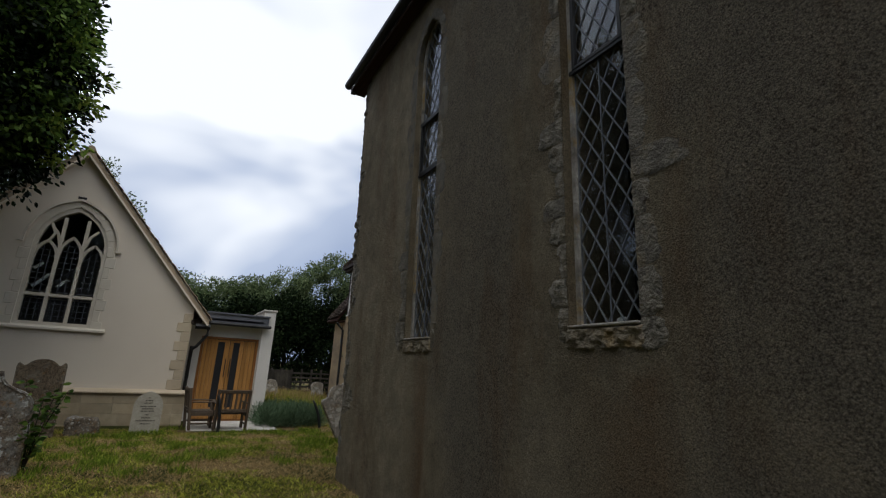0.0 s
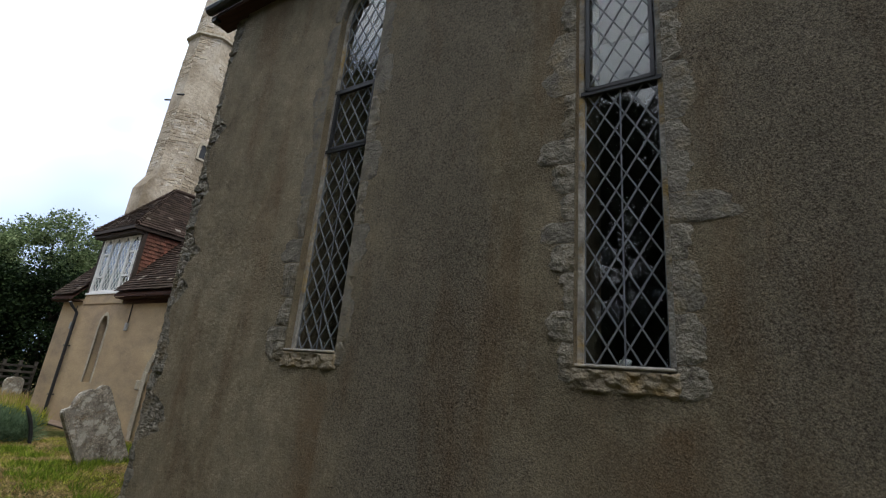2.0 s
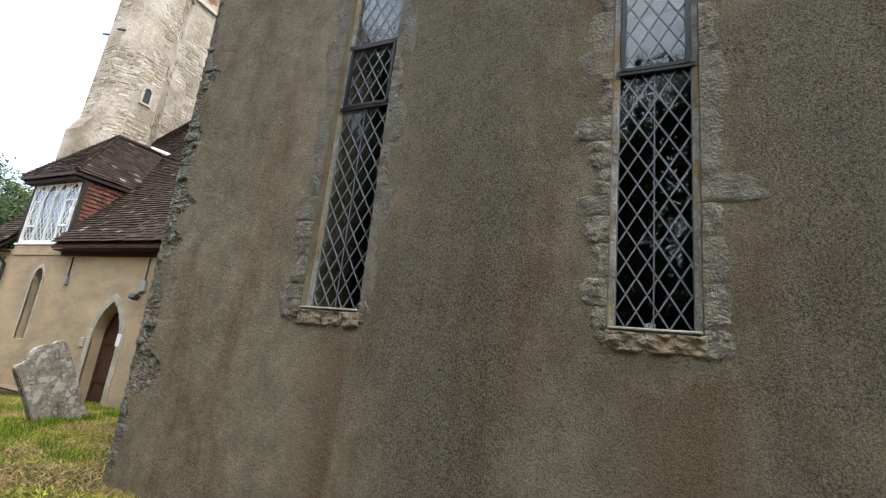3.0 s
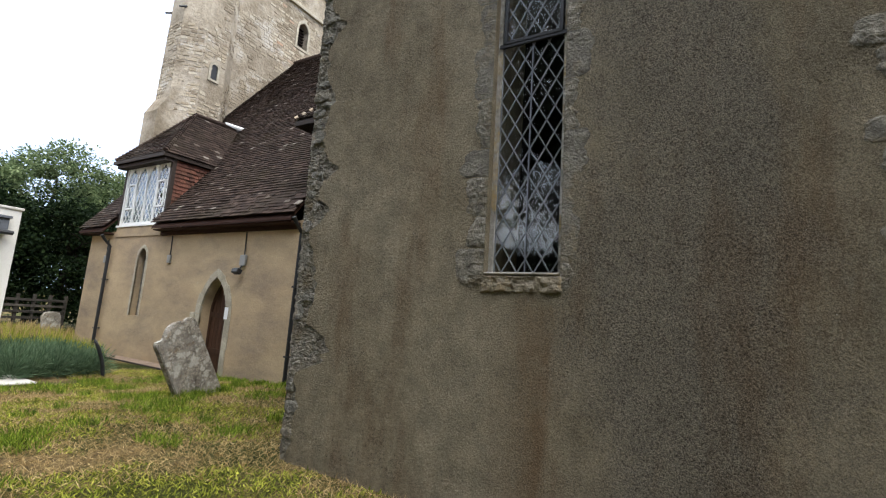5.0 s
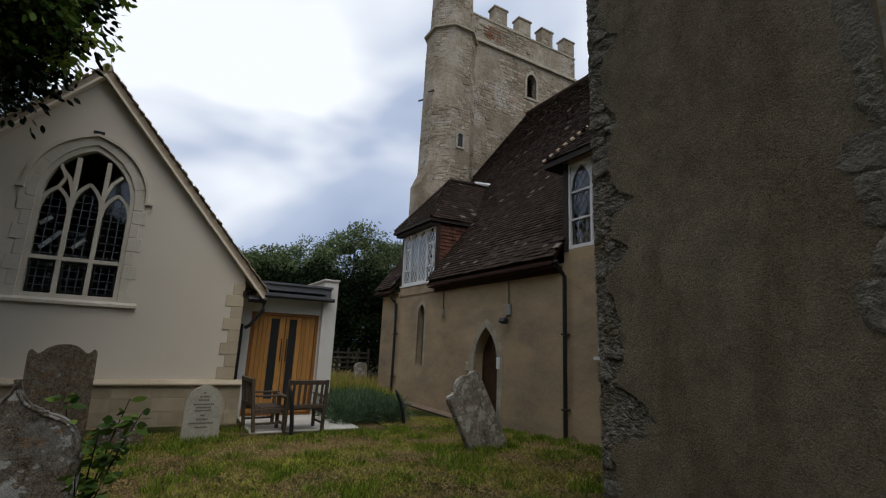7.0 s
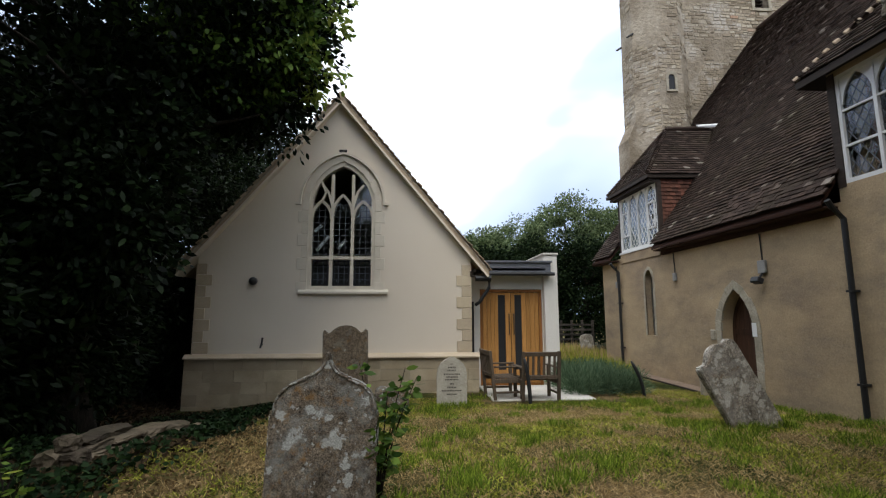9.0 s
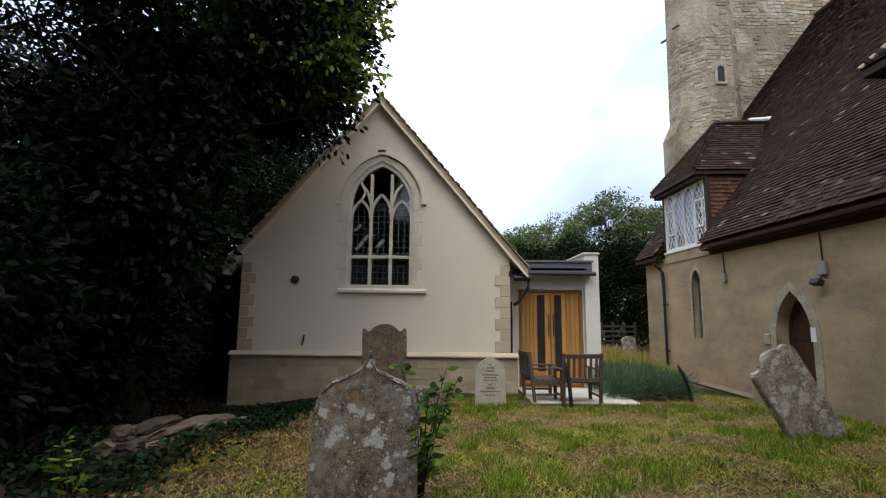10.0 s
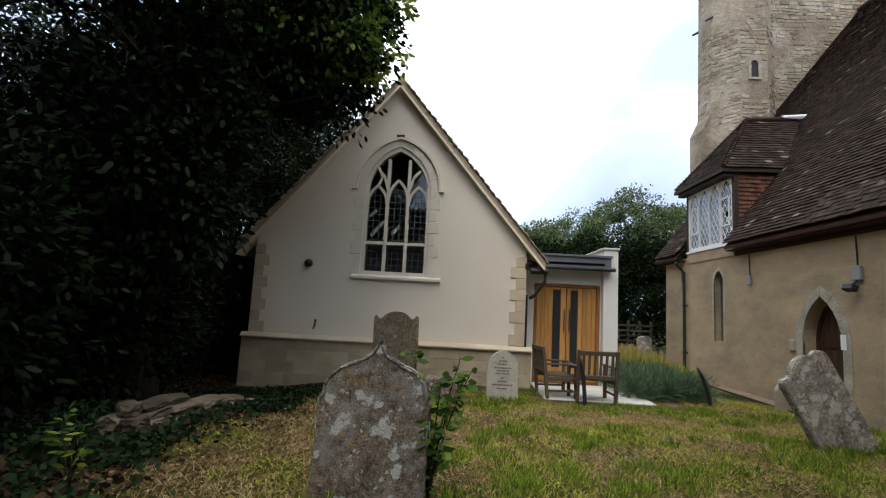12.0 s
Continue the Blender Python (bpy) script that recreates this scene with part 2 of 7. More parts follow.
def lichen_stone(base_dark, base_light, crust, amount, orange):
    """Weathered stone with lichen rosettes of many sizes; amount 0 to 1."""
    def rosettes(nt, scale, share, soft):
        c = nt.nodes.new("ShaderNodeTexCoord")
        w = nt.nodes.new("ShaderNodeTexNoise")
        w.inputs["Scale"].default_value, w.inputs["Detail"].default_value, w.inputs["Roughness"].default_value = scale * 1.6, 5, 0.7
        nt.links.new(c.outputs["Object"], w.inputs["Vector"])
        add = nt.nodes.new("ShaderNodeVectorMath")
        add.operation = "MULTIPLY_ADD"
        add.inputs[1].default_value = (1.25 / scale,) * 3
        nt.links.new(w.outputs["Color"], add.inputs[0])
        nt.links.new(c.outputs["Object"], add.inputs[2])
        v = nt.nodes.new("ShaderNodeTexVoronoi")
        v.inputs["Scale"].default_value = scale
        nt.links.new(add.outputs[0], v.inputs["Vector"])
        size = math_node(nt, "MULTIPLY_ADD", v.outputs["Color"], 0.95, share - 0.95)
        return ramp_node(nt, math_node(nt, "SUBTRACT", size, v.outputs["Distance"]), [(0.0, grey(0)), (soft, grey(1))])

    def build(nt, bsdf):
        big = noise_node(nt, 5, 6, 0.7, "object")
        col = ramp_node(nt, big, [(0.3, base_dark), (0.7, base_light)])
        fine = noise_node(nt, 75, 5, 0.8, "object")
        col = mix_node(nt, 0.9, col, ramp_node(nt, fine, [(0.34, grey(0.06)), (0.66, grey(0.9))]), "OVERLAY")
        mid = noise_node(nt, 21, 5, 0.75, "object")
        col = mix_node(nt, 0.7, col, ramp_node(nt, mid, [(0.34, grey(0.15)), (0.66, grey(0.85))]), "OVERLAY")
        o = noise_node(nt, 7, 6, 0.75, "object")
        col = mix_node(nt, ramp_node(nt, o, [(0.56, grey(0)), (0.64, grey(orange * 0.75))]), col, (0.24, 0.135, 0.05))
        veil = noise_node(nt, 3.2, 7, 0.78, "object")
        col = mix_node(nt, ramp_node(nt, veil, [(0.62 - 0.12 * amount, grey(0)), (0.70 - 0.08 * amount, grey(0.6))]), col, tuple(q * 0.62 for q in crust))
        for scale, share, tone in ((4.2, 0.18 + 0.42 * amount, 0.95), (9.0, 0.12 + 0.42 * amount, 1.0), (24.0, 0.22 + 0.35 * amount, 0.85)):
            patch = rosettes(nt, scale, share, 0.06)
            shade = mix_node(nt, 0.5, tuple(q * tone for q in crust), ramp_node(nt, fine, [(0.35, grey(0.2)), (0.65, grey(0.8))]), "OVERLAY")
            col = mix_node(nt, mix_node(nt, 1.0, patch, grey(0.8), "MULTIPLY"), col, shade)
        nt.links.new(col, bsdf.inputs["Base Color"])
        bsdf.inputs["Roughness"].default_value = 0.95
        bsdf.inputs["Specular IOR Level"].default_value = 0.15
        n = bump_node(nt, bsdf, big, 0.4, 0.03)
        n = bump_node(nt, bsdf, mid, 0.6, 0.02, n)
        bump_node(nt, bsdf, fine, 0.9, 0.016, n)
    return build


def wood(dark, light, grain_axis, rough=0.55, per=True):
    def build(nt, bsdf):
        st = [14.0, 14.0, 14.0]
        st[grain_axis] = 0.8
        g = noise_node(nt, 3.0, 5, 0.65, "object", tuple(st), 0.6)
        col = ramp_node(nt, g, [(0.28, dark), (0.72, light)])
        if per:
            col = mix_node(nt, 0.45, col, ramp_node(nt, object_value(nt), [(0.0, (0.3, 0.3, 0.3)), (1.0, (0.68, 0.68, 0.68))]), "OVERLAY")
        nt.links.new(col, bsdf.inputs["Base Color"])
        bsdf.inputs["Roughness"].default_value = rough
        bsdf.inputs["Specular IOR Level"].default_value = 0.25
        bump_node(nt, bsdf, g, 0.25, 0.004)
    return build


def leafy(dark, light, rough=0.45, through=0.25, clumps=0.4, clump_scale=0.8):
    def build(nt, bsdf):
        r = island_value(nt)
        col = ramp_node(nt, r, [(0.0, dark), (0.7, tuple((a + b) / 2 for a, b in zip(dark, light))), (1.0, light)])
        big = noise_node(nt, clump_scale, 4, 0.6, "world")
        col = mix_node(nt, clumps, col, ramp_node(nt, big, [(0.32, grey(0.25)), (0.68, grey(0.75))]), "OVERLAY")
        nt.links.new(col, bsdf.inputs["Base Color"])
        bsdf.inputs["Roughness"].default_value = rough
        bsdf.inputs["Specular IOR Level"].default_value = 0.1
        tr = nt.nodes.new("ShaderNodeBsdfTranslucent")
        nt.links.new(col, tr.inputs["Color"])
        mx = nt.nodes.new("ShaderNodeMixShader")
        mx.inputs[0].default_value = through
        nt.links.new(bsdf.outputs[0], mx.inputs[1])
        nt.links.new(tr.outputs[0], mx.inputs[2])
        nt.links.new(mx.outputs[0], nt.nodes["Material Output"].inputs["Surface"])
    return build


def glass(tint, rough):
    def build(nt, bsdf):
        bsdf.inputs["Base Color"].default_value = (*tint, 1)
        bsdf.inputs["Transmission Weight"].default_value = 1.0
        bsdf.inputs["Roughness"].default_value = rough
        bsdf.inputs["IOR"].default_value = 1.5
        w = noise_node(nt, 5.0, 2, 0.4, "world")
        bump_node(nt, bsdf, w, 0.08, 0.02)
    return build


def plain(col, rough, metal=0.0, fine=60.0):
    def build(nt, bsdf):
        g = noise_node(nt, fine, 3, 0.6, "world")
        c = mix_node(nt, 0.3, col, ramp_node(nt, g, [(0.3, (0.3, 0.3, 0.3)), (0.7, (0.7, 0.7, 0.7))]), "OVERLAY")
        nt.links.new(c, bsdf.inputs["Base Color"])
        bsdf.inputs["Roughness"].default_value = rough
        bsdf.inputs["Metallic"].default_value = metal
        bsdf.inputs["Specular IOR Level"].default_value = 0.3
        bump_node(nt, bsdf, g, 0.15, 0.003)
    return build


def turf(nt, bsdf):
    big = noise_node(nt, 0.75, 5, 0.65, "world")
    col = ramp_node(nt, big, [(0.34, (0.035, 0.045, 0.012)), (0.5, (0.075, 0.075, 0.024)), (0.60, (0.19, 0.135, 0.065))])
    fine = noise_node(nt, 26, 6, 0.75, "world")
    col = mix_node(nt, 0.8, col, ramp_node(nt, fine, [(0.34, grey(0.12)), (0.66, grey(0.85))]), "OVERLAY")
    nt.links.new(col, bsdf.inputs["Base Color"])
    bsdf.inputs["Roughness"].default_value = 1.0
    bsdf.inputs["Specular IOR Level"].default_value = 0.05
    bump_node(nt, bsdf, fine, 1.0, 0.06)


def rubble_face(nt, bsdf):
    r = island_value(nt)
    col = ramp_node(nt, r, [(0.0, (0.20, 0.155, 0.105)), (0.35, (0.30, 0.245, 0.17)), (0.7, (0.37, 0.31, 0.22)), (0.95, (0.44, 0.385, 0.295)), (1.0, (0.34, 0.21, 0.13))])
    big = noise_node(nt, 0.5, 5, 0.65, "world")
    col = mix_node(nt, 0.55, col, ramp_node(nt, big, [(0.32, (0.3, 0.3, 0.3)), (0.68, (0.72, 0.71, 0.7))]), "OVERLAY")
    wash = noise_node(nt, 0.9, 4, 0.7, "world")
    col = mix_node(nt, ramp_node(nt, wash, [(0.54, (0, 0, 0)), (0.61, (0.8, 0.8, 0.8))]), col, (0.45, 0.405, 0.34))
    f = noise_node(nt, 14, 4, 0.7, "world")
    col = mix_node(nt, 0.4, col, ramp_node(nt, f, [(0.3, (0.25, 0.25, 0.25)), (0.7, (0.75, 0.75, 0.75))]), "OVERLAY")
    nt.links.new(col, bsdf.inputs["Base Color"])
    bsdf.inputs["Roughness"].default_value = 0.92
    bump_node(nt, bsdf, f, 0.5, 0.03)


def roof_tile(dark, light, moss):
    def build(nt, bsdf):
        r = island_value(nt)
        o = object_value(nt)
        a = nt.nodes.new("ShaderNodeMath")
        a.operation = "ADD"
        nt.links.new(r, a.inputs[0])
        nt.links.new(o, a.inputs[1])
        fr = nt.nodes.new("ShaderNodeMath")
        fr.operation = "FRACT"
        nt.links.new(a.outputs[0], fr.inputs[0])
        col = ramp_node(nt, fr.outputs[0], [(0.0, dark), (0.6, tuple((p + q) / 2 for p, q in zip(dark, light))), (0.975, light), (1.0, (0.24, 0.21, 0.18))])
        big = noise_node(nt, 0.8, 5, 0.7, "world")
        col = mix_node(nt, ramp_node(nt, big, [(0.5, (0, 0, 0)), (0.7, (0.7, 0.7, 0.7))]), col, moss)
        f = noise_node(nt, 25, 4, 0.7, "world")
        col = mix_node(nt, 0.4, col, ramp_node(nt, f, [(0.3, (0.25, 0.25, 0.25)), (0.7, (0.75, 0.75, 0.75))]), "OVERLAY")
        nt.links.new(col, bsdf.inputs["Base Color"])
        bsdf.inputs["Roughness"].default_value = 0.9
        bsdf.inputs["Specular IOR Level"].default_value = 0.12
        bump_node(nt, bsdf, f, 0.4, 0.01)
    return build


M_ROUGHCAST = material("brown roughcast render", roughcast)
M_FLINT = mottled("exposed rubble stone", (0.10, 0.095, 0.083), (0.27, 0.255, 0.215), 11, 60, 0.95, 0.9, 0.03, (0.2, 0.15, 0.09))
M_CRUST = mottled("broken cement and rag", (0.11, 0.10, 0.082), (0.285, 0.26, 0.21), 13, 70, 0.95, 1.0, 0.022, (0.15, 0.12, 0.075))
M_SILLFRONT = mottled("yellow-lichened stone", (0.15, 0.125, 0.09), (0.31, 0.265, 0.195), 9, 50, 0.92, 0.8, 0.02, (0.29, 0.20, 0.09))
M_DRESSED = mottled("weathered window stone", (0.105, 0.096, 0.08), (0.195, 0.178, 0.145), 7, 55, 0.9, 0.9, 0.02, (0.20, 0.16, 0.10))
M_SILL = mottled("lichened sill stone", (0.17, 0.155, 0.13), (0.40, 0.38, 0.34), 8, 40, 0.9, 0.7, 0.02, (0.33, 0.22, 0.07))
M_BUFF = mottled("buff weathered stone", (0.30, 0.265, 0.20), (0.46, 0.41, 0.32), 4, 30, 0.9, 0.5, 0.02, (0.30, 0.27, 0.2))
M_LEAD = material("grey lead came", plain((0.15, 0.16, 0.17), 0.6, 0.2))
M_IRON = material("black painted iron", plain((0.022, 0.023, 0.025), 0.45))
M_PANE = material("old window glass", glass((0.9, 0.95, 0.95), 0.015))
M_RENDER_OCHRE = material("ochre lime render", lime_render)
M_BRICK = mottled("weathered red brick", (0.20, 0.10, 0.06), (0.33, 0.18, 0.11), 5, 40, 0.9, 0.4, 0.01, (0.28, 0.24, 0.18), "object", 0.4)
M_RENDER_CREAM = mottled("cream smooth render", (0.685, 0.605, 0.495), (0.735, 0.655, 0.54), 0.5, 80, 0.85, 0.12, 0.004)
M_RENDER_WHITE = mottled("white smooth render", (0.62, 0.60, 0.55), (0.70, 0.68, 0.63), 0.6, 80, 0.85, 0.12, 0.004)
M_CASTSTONE = mottled("buff cast stone", (0.47, 0.385, 0.27), (0.58, 0.49, 0.36), 1.2, 60, 0.85, 0.2, 0.004, None, "object", 0.22)
M_PLINTH = mottled("weathered buff plinth stone", (0.33, 0.265, 0.175), (0.46, 0.385, 0.27), 1.4, 60, 0.9, 0.3, 0.005, (0.27, 0.235, 0.155), "object", 0.2)
M_TRACERY = mottled("pale tracery stone", (0.60, 0.54, 0.44), (0.70, 0.64, 0.53), 2.0, 60, 0.8, 0.2, 0.004)
M_RUBBLE = material("coursed ragstone rubble", rubble_face)
M_MORTAR = mottled("pale lime mortar", (0.20, 0.16, 0.11), (0.41, 0.35, 0.265), 0.9, 9, 0.95, 0.8, 0.05, (0.47, 0.42, 0.345))
M_TILE = material("dark clay roof tile", roof_tile((0.022, 0.015, 0.012), (0.066, 0.045, 0.035), (0.040, 0.031, 0.019)))
M_TILE_RED = material("red clay hung tile", roof_tile((0.07, 0.035, 0.026), (0.17, 0.07, 0.048), (0.06, 0.045, 0.03)))
M_TILE_TAN = material("brown sandy roof tile", roof_tile((0.40, 0.31, 0.22), (0.56, 0.46, 0.34), (0.42, 0.35, 0.25)))
M_TIMBER = material("dark stained timber", wood((0.018, 0.013, 0.01), (0.05, 0.035, 0.026), 1, 0.7, False))
M_SOFFIT = material("brown painted soffit board", wood((0.022, 0.009, 0.006), (0.055, 0.022, 0.012), 1, 0.85, False))
M_OAK = material("oiled golden oak", wood((0.33, 0.155, 0.045), (0.52, 0.27, 0.085), 2, 0.42))
M_OAK_FRAME = material("reddish oak frame", wood((0.25, 0.10, 0.03), (0.38, 0.17, 0.05), 2, 0.45))
M_OLDDOOR = material("old brown door oak", wood((0.03, 0.015, 0.009), (0.085, 0.041, 0.023), 2, 0.6))
M_TEAK = material("weathered dark teak", wood((0.05, 0.038, 0.028), (0.14, 0.105, 0.075), 2, 0.75))
M_WHITEPAINT = material("white painted wood", plain((0.72, 0.72, 0.70), 0.5))
M_LEADSHEET = material("grey lead sheet", plain((0.13, 0.14, 0.16), 0.55, 0.2))
M_PLASTICGREY = material("grey plastic", plain((0.28, 0.28, 0.27), 0.5))
M_PAPER = material("white paper", plain((0.75, 0.75, 0.74), 0.7))
M_HEAD_LICHEN = material("lichen-crusted headstone", lichen_stone((0.06, 0.048, 0.035), (0.22, 0.18, 0.135), (0.45, 0.46, 0.44), 1.1, 1.0))
M_HEAD_BROWN = material("brown lichened headstone", lichen_stone((0.10, 0.075, 0.052), (0.22, 0.175, 0.125), (0.42, 0.40, 0.35), 0.8, 0.7))
M_HEAD_GREY = material("grey lichened headstone", lichen_stone((0.12, 0.10, 0.08), (0.44, 0.39, 0.32), (0.58, 0.55, 0.49), 1.25, 0.5))
M_HEAD_PALE = mottled("pale buff headstone", (0.36, 0.33, 0.27), (0.46, 0.43, 0.36), 4, 40, 0.85, 0.3, 0.006, None, None, 0, "object")
M_LETTER = material("dark cut lettering", plain((0.11, 0.10, 0.085), 0.9))
M_TURF = material("mown grass", turf)
M_BLADE = material("grass blade", leafy((0.07, 0.105, 0.010), (0.58, 0.58, 0.095), 0.8, 0.3, 0.75, 2.6))
M_TUFT = material("tufted grass blade", leafy((0.05, 0.10, 0.008), (0.36, 0.46, 0.06), 0.75, 0.35, 0.6, 5.0))
M_STRAW = material("dry grass", leafy((0.29, 0.195, 0.08), (0.64, 0.48, 0.24), 0.9, 0.15))
# albedo near black: the canopy's deep shade is put into the leaf colour
M_LEAF_SHADED = material("evergreen leaf darkened for deep shade", leafy((0.002, 0.005, 0.002), (0.015, 0.030, 0.008), 0.5, 0.08))
# ivy green lowered to carry the shade below the trees
M_LEAF_IVY = material("ivy leaf darkened for shade", leafy((0.004, 0.012, 0.004), (0.022, 0.046, 0.013), 0.6, 0.1))
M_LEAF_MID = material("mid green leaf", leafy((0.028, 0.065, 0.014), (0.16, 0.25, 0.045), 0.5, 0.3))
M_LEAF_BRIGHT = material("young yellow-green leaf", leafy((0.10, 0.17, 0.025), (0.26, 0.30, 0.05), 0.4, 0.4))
M_LEAF_FAR = material("distant green foliage", leafy((0.04, 0.07, 0.027), (0.27, 0.33, 0.16), 0.7, 0.3))
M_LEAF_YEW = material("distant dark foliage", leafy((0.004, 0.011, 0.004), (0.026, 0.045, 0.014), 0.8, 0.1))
M_LAVENDER = material("grey-green lavender", leafy((0.045, 0.085, 0.045), (0.17, 0.24, 0.14), 0.8, 0.2))
M_LITTER = material("brown fallen leaves", leafy((0.07, 0.045, 0.02), (0.24, 0.165, 0.075), 0.85, 0.1))
# darker copy of the litter: tree shade put into the leaf colour
M_LITTER_SHADED = material("fallen leaves darkened for shade", leafy((0.018, 0.012, 0.007), (0.075, 0.05, 0.026), 0.85, 0.05))
M_BARK = mottled("dark ridged bark", (0.012, 0.010, 0.008), (0.04, 0.033, 0.025), 6, 30, 0.95, 0.9, 0.03, None, None, 0, "object", (3, 3, 0.6))
M_ROCK = mottled("mossy sandstone", (0.075, 0.058, 0.042), (0.17, 0.14, 0.10), 4, 30, 0.95, 0.5, 0.01, (0.05, 0.05, 0.028), "object", 0.75)
M_PAVING = mottled("pale concrete paving", (0.46, 0.44, 0.40), (0.58, 0.56, 0.51), 2, 40, 0.9, 0.2, 0.005)
M_PATH = mottled("pinkish path paving", (0.16, 0.115, 0.085), (0.26, 0.19, 0.14), 2, 40, 0.9, 0.4, 0.01)
# blue-grey of the sky that the dormer panes reflect
M_SKY_SHEEN = material("pale grey sky sheen", plain((0.22, 0.26, 0.30), 0.6))
# the rooms' lack of light is put into this albedo
M_DARK = mottled("near-black tone for unlit rooms", (0.045, 0.04, 0.035), (0.065, 0.06, 0.053), 1, 20, 0.95, 0.2, 0.01)
M_FENCE = mottled("grey weathered boards", (0.03, 0.027, 0.023), (0.075, 0.067, 0.057), 3, 30, 0.9, 0.4, 0.01, None, "object", 0.4)
M_CEMENT = mottled("grey cement fillet", (0.30, 0.26, 0.20), (0.42, 0.37, 0.29), 3, 40, 0.9, 0.4, 0.01)


# ---- building helpers ----
class Mesher:
    """Gathers vertices and faces of one mesh."""

    def __init__(self):
        self.v, self.f = [], []

    def add(self, verts, faces):
        n = len(self.v)
        self.v += [tuple(p) for p in verts]
        self.f += [tuple(n + i for i in q) for q in faces]
        return self

    def box(self, x0, x1, y0, y1, z0, z1, m=None, bevel=0.0):
        if bevel <= 0:
            vs = [(x, y, z) for x in (x0, x1) for y in (y0, y1) for z in (z0, z1)]
            fs = [(0, 1, 3, 2), (4, 6, 7, 5), (0, 4, 5, 1), (2, 3, 7, 6), (0, 2, 6, 4), (1, 5, 7, 3)]
        else:
            b = min(bevel, (x1 - x0) / 2.2, (y1 - y0) / 2.2, (z1 - z0) / 2.2)
            bm = bmesh.new()
            bmesh.ops.create_cube(bm, size=1)
            for p in bm.verts:
                p.co = Vector(((x0 + x1) / 2 + p.co.x * (x1 - x0), (y0 + y1) / 2 + p.co.y * (y1 - y0), (z0 + z1) / 2 + p.co.z * (z1 - z0)))
            bmesh.ops.bevel(bm, geom=list(bm.edges), offset=b, segments=1, affect="EDGES")
            bm.verts.index_update()
            vs = [p.co.copy() for p in bm.verts]
            fs = [[p.index for p in q.verts] for q in bm.faces]
            bm.free()
        if m is not None:
            vs = [m @ Vector(p) for p in vs]
        return self.add(vs, fs)

    def prism(self, poly, depth, m):
        """poly: points (u, v); front face at w = 0, back face at w = depth; m takes (u, v, w) to the world."""
        k = len(poly)
        vs = [m @ Vector((u, v, 0)) for u, v in poly] + [m @ Vector((u, v, depth)) for u, v in poly]
        fs = [tuple(range(k))[::-1], tuple(range(k, 2 * k))] + [(i, (i + 1) % k, k + (i + 1) % k, k + i) for i in range(k)]
        return self.add(vs, fs)

    def ring(self, outer, inner, depth, m):
        """A frame between two outlines with the same number of points."""
        k = len(outer)
        vs = [m @ Vector((u, v, w)) for w in (0, depth) for loop in (outer, inner) for u, v in loop]
        fs = []
        for i in range(k):
            j = (i + 1) % k
            fs += [(i, k + i, k + j, j), (2 * k + i, 2 * k + j, 3 * k + j, 3 * k + i), (i, j, 2 * k + j, 2 * k + i), (k + i, 3 * k + i, 3 * k + j, k + j)]
        return self.add(vs, fs)

    def tube(self, pts, r, sides=8, closed_ends=True):
        pts = [Vector(p) for p in pts]
        rs = r if isinstance(r, (list, tuple)) else [r] * len(pts)
        rings = []
        for i, p in enumerate(pts):
            d = (pts[min(i + 1, len(pts) - 1)] - pts[max(i - 1, 0)]).normalized()
            a = d.orthogonal().normalized() if abs(d.z) > 0.95 else d.cross(Vector((0, 0, 1))).normalized()
            b = d.cross(a).normalized()
            rings.append([p + (a * math.cos(2 * math.pi * s / sides) + b * math.sin(2 * math.pi * s / sides)) * rs[i] for s in range(sides)])
        vs = [q for ring in rings for q in ring]
        fs = [(i * sides + s, i * sides + (s + 1) % sides, (i + 1) * sides + (s + 1) % sides, (i + 1) * sides + s) for i in range(len(pts) - 1) for s in range(sides)]
        if closed_ends:
            fs += [tuple(range(sides))[::-1], tuple(range(len(vs) - sides, len(vs)))]
        return self.add(vs, fs)

    def mesh(self, name, mat, smooth=False):
        me = bpy.data.meshes.new(name)
        me.from_pydata(self.v, [], self.f)
        me.materials.append(mat)
        bm = bmesh.new()
        bm.from_mesh(me)
        bmesh.ops.recalc_face_normals(bm, faces=bm.faces)
        bm.to_mesh(me)
        bm.free()
        if smooth:
            me.polygons.foreach_set("use_smooth", [True] * len(me.polygons))
        return me


def thing(name, loc, label, category, group="", kind=""):
    ob = new(name)
    ob.empty_display_size = 0.2
    ob.location = loc
    return tagged(ob, label, category, group, kind)


def root_of(ob):
    while ob.parent is not None:
        ob = ob.parent
    return ob


def part(name, mesh, parent, label="", kind=""):
    """Links a mesh, whose vertices are in world metres, as a part of a thing or of a part."""
    ob = new(name, mesh)
    ob.parent = parent
    ob.matrix_parent_inverse = Matrix.Translation(-root_of(parent).location) if parent.parent is None else Matrix.Identity(4)
    return tagged(ob, label, "", "", kind)


def piece(name, mesh, parent, m):
    """A repeated piece: shared mesh data at the world pose m, under a thing that only has a location."""
    ob = new(name, mesh)
    ob.parent = parent
    ob.matrix_parent_inverse = Matrix.Translation(-root_of(parent).location) if parent.parent is None else Matrix.Identity(4)
    ob.matrix_basis = m
    return ob


def plane_m(origin, u, v):
    """Takes (u, v, w) to the world: u and v lie in the plane, w goes into it."""
    u, v = Vector(u).normalized(), Vector(v).normalized()
    w = u.cross(v)
    return Matrix(((u.x, v.x, w.x, origin[0]), (u.y, v.y, w.y, origin[1]), (u.z, v.z, w.z, origin[2]), (0, 0, 0, 1)))


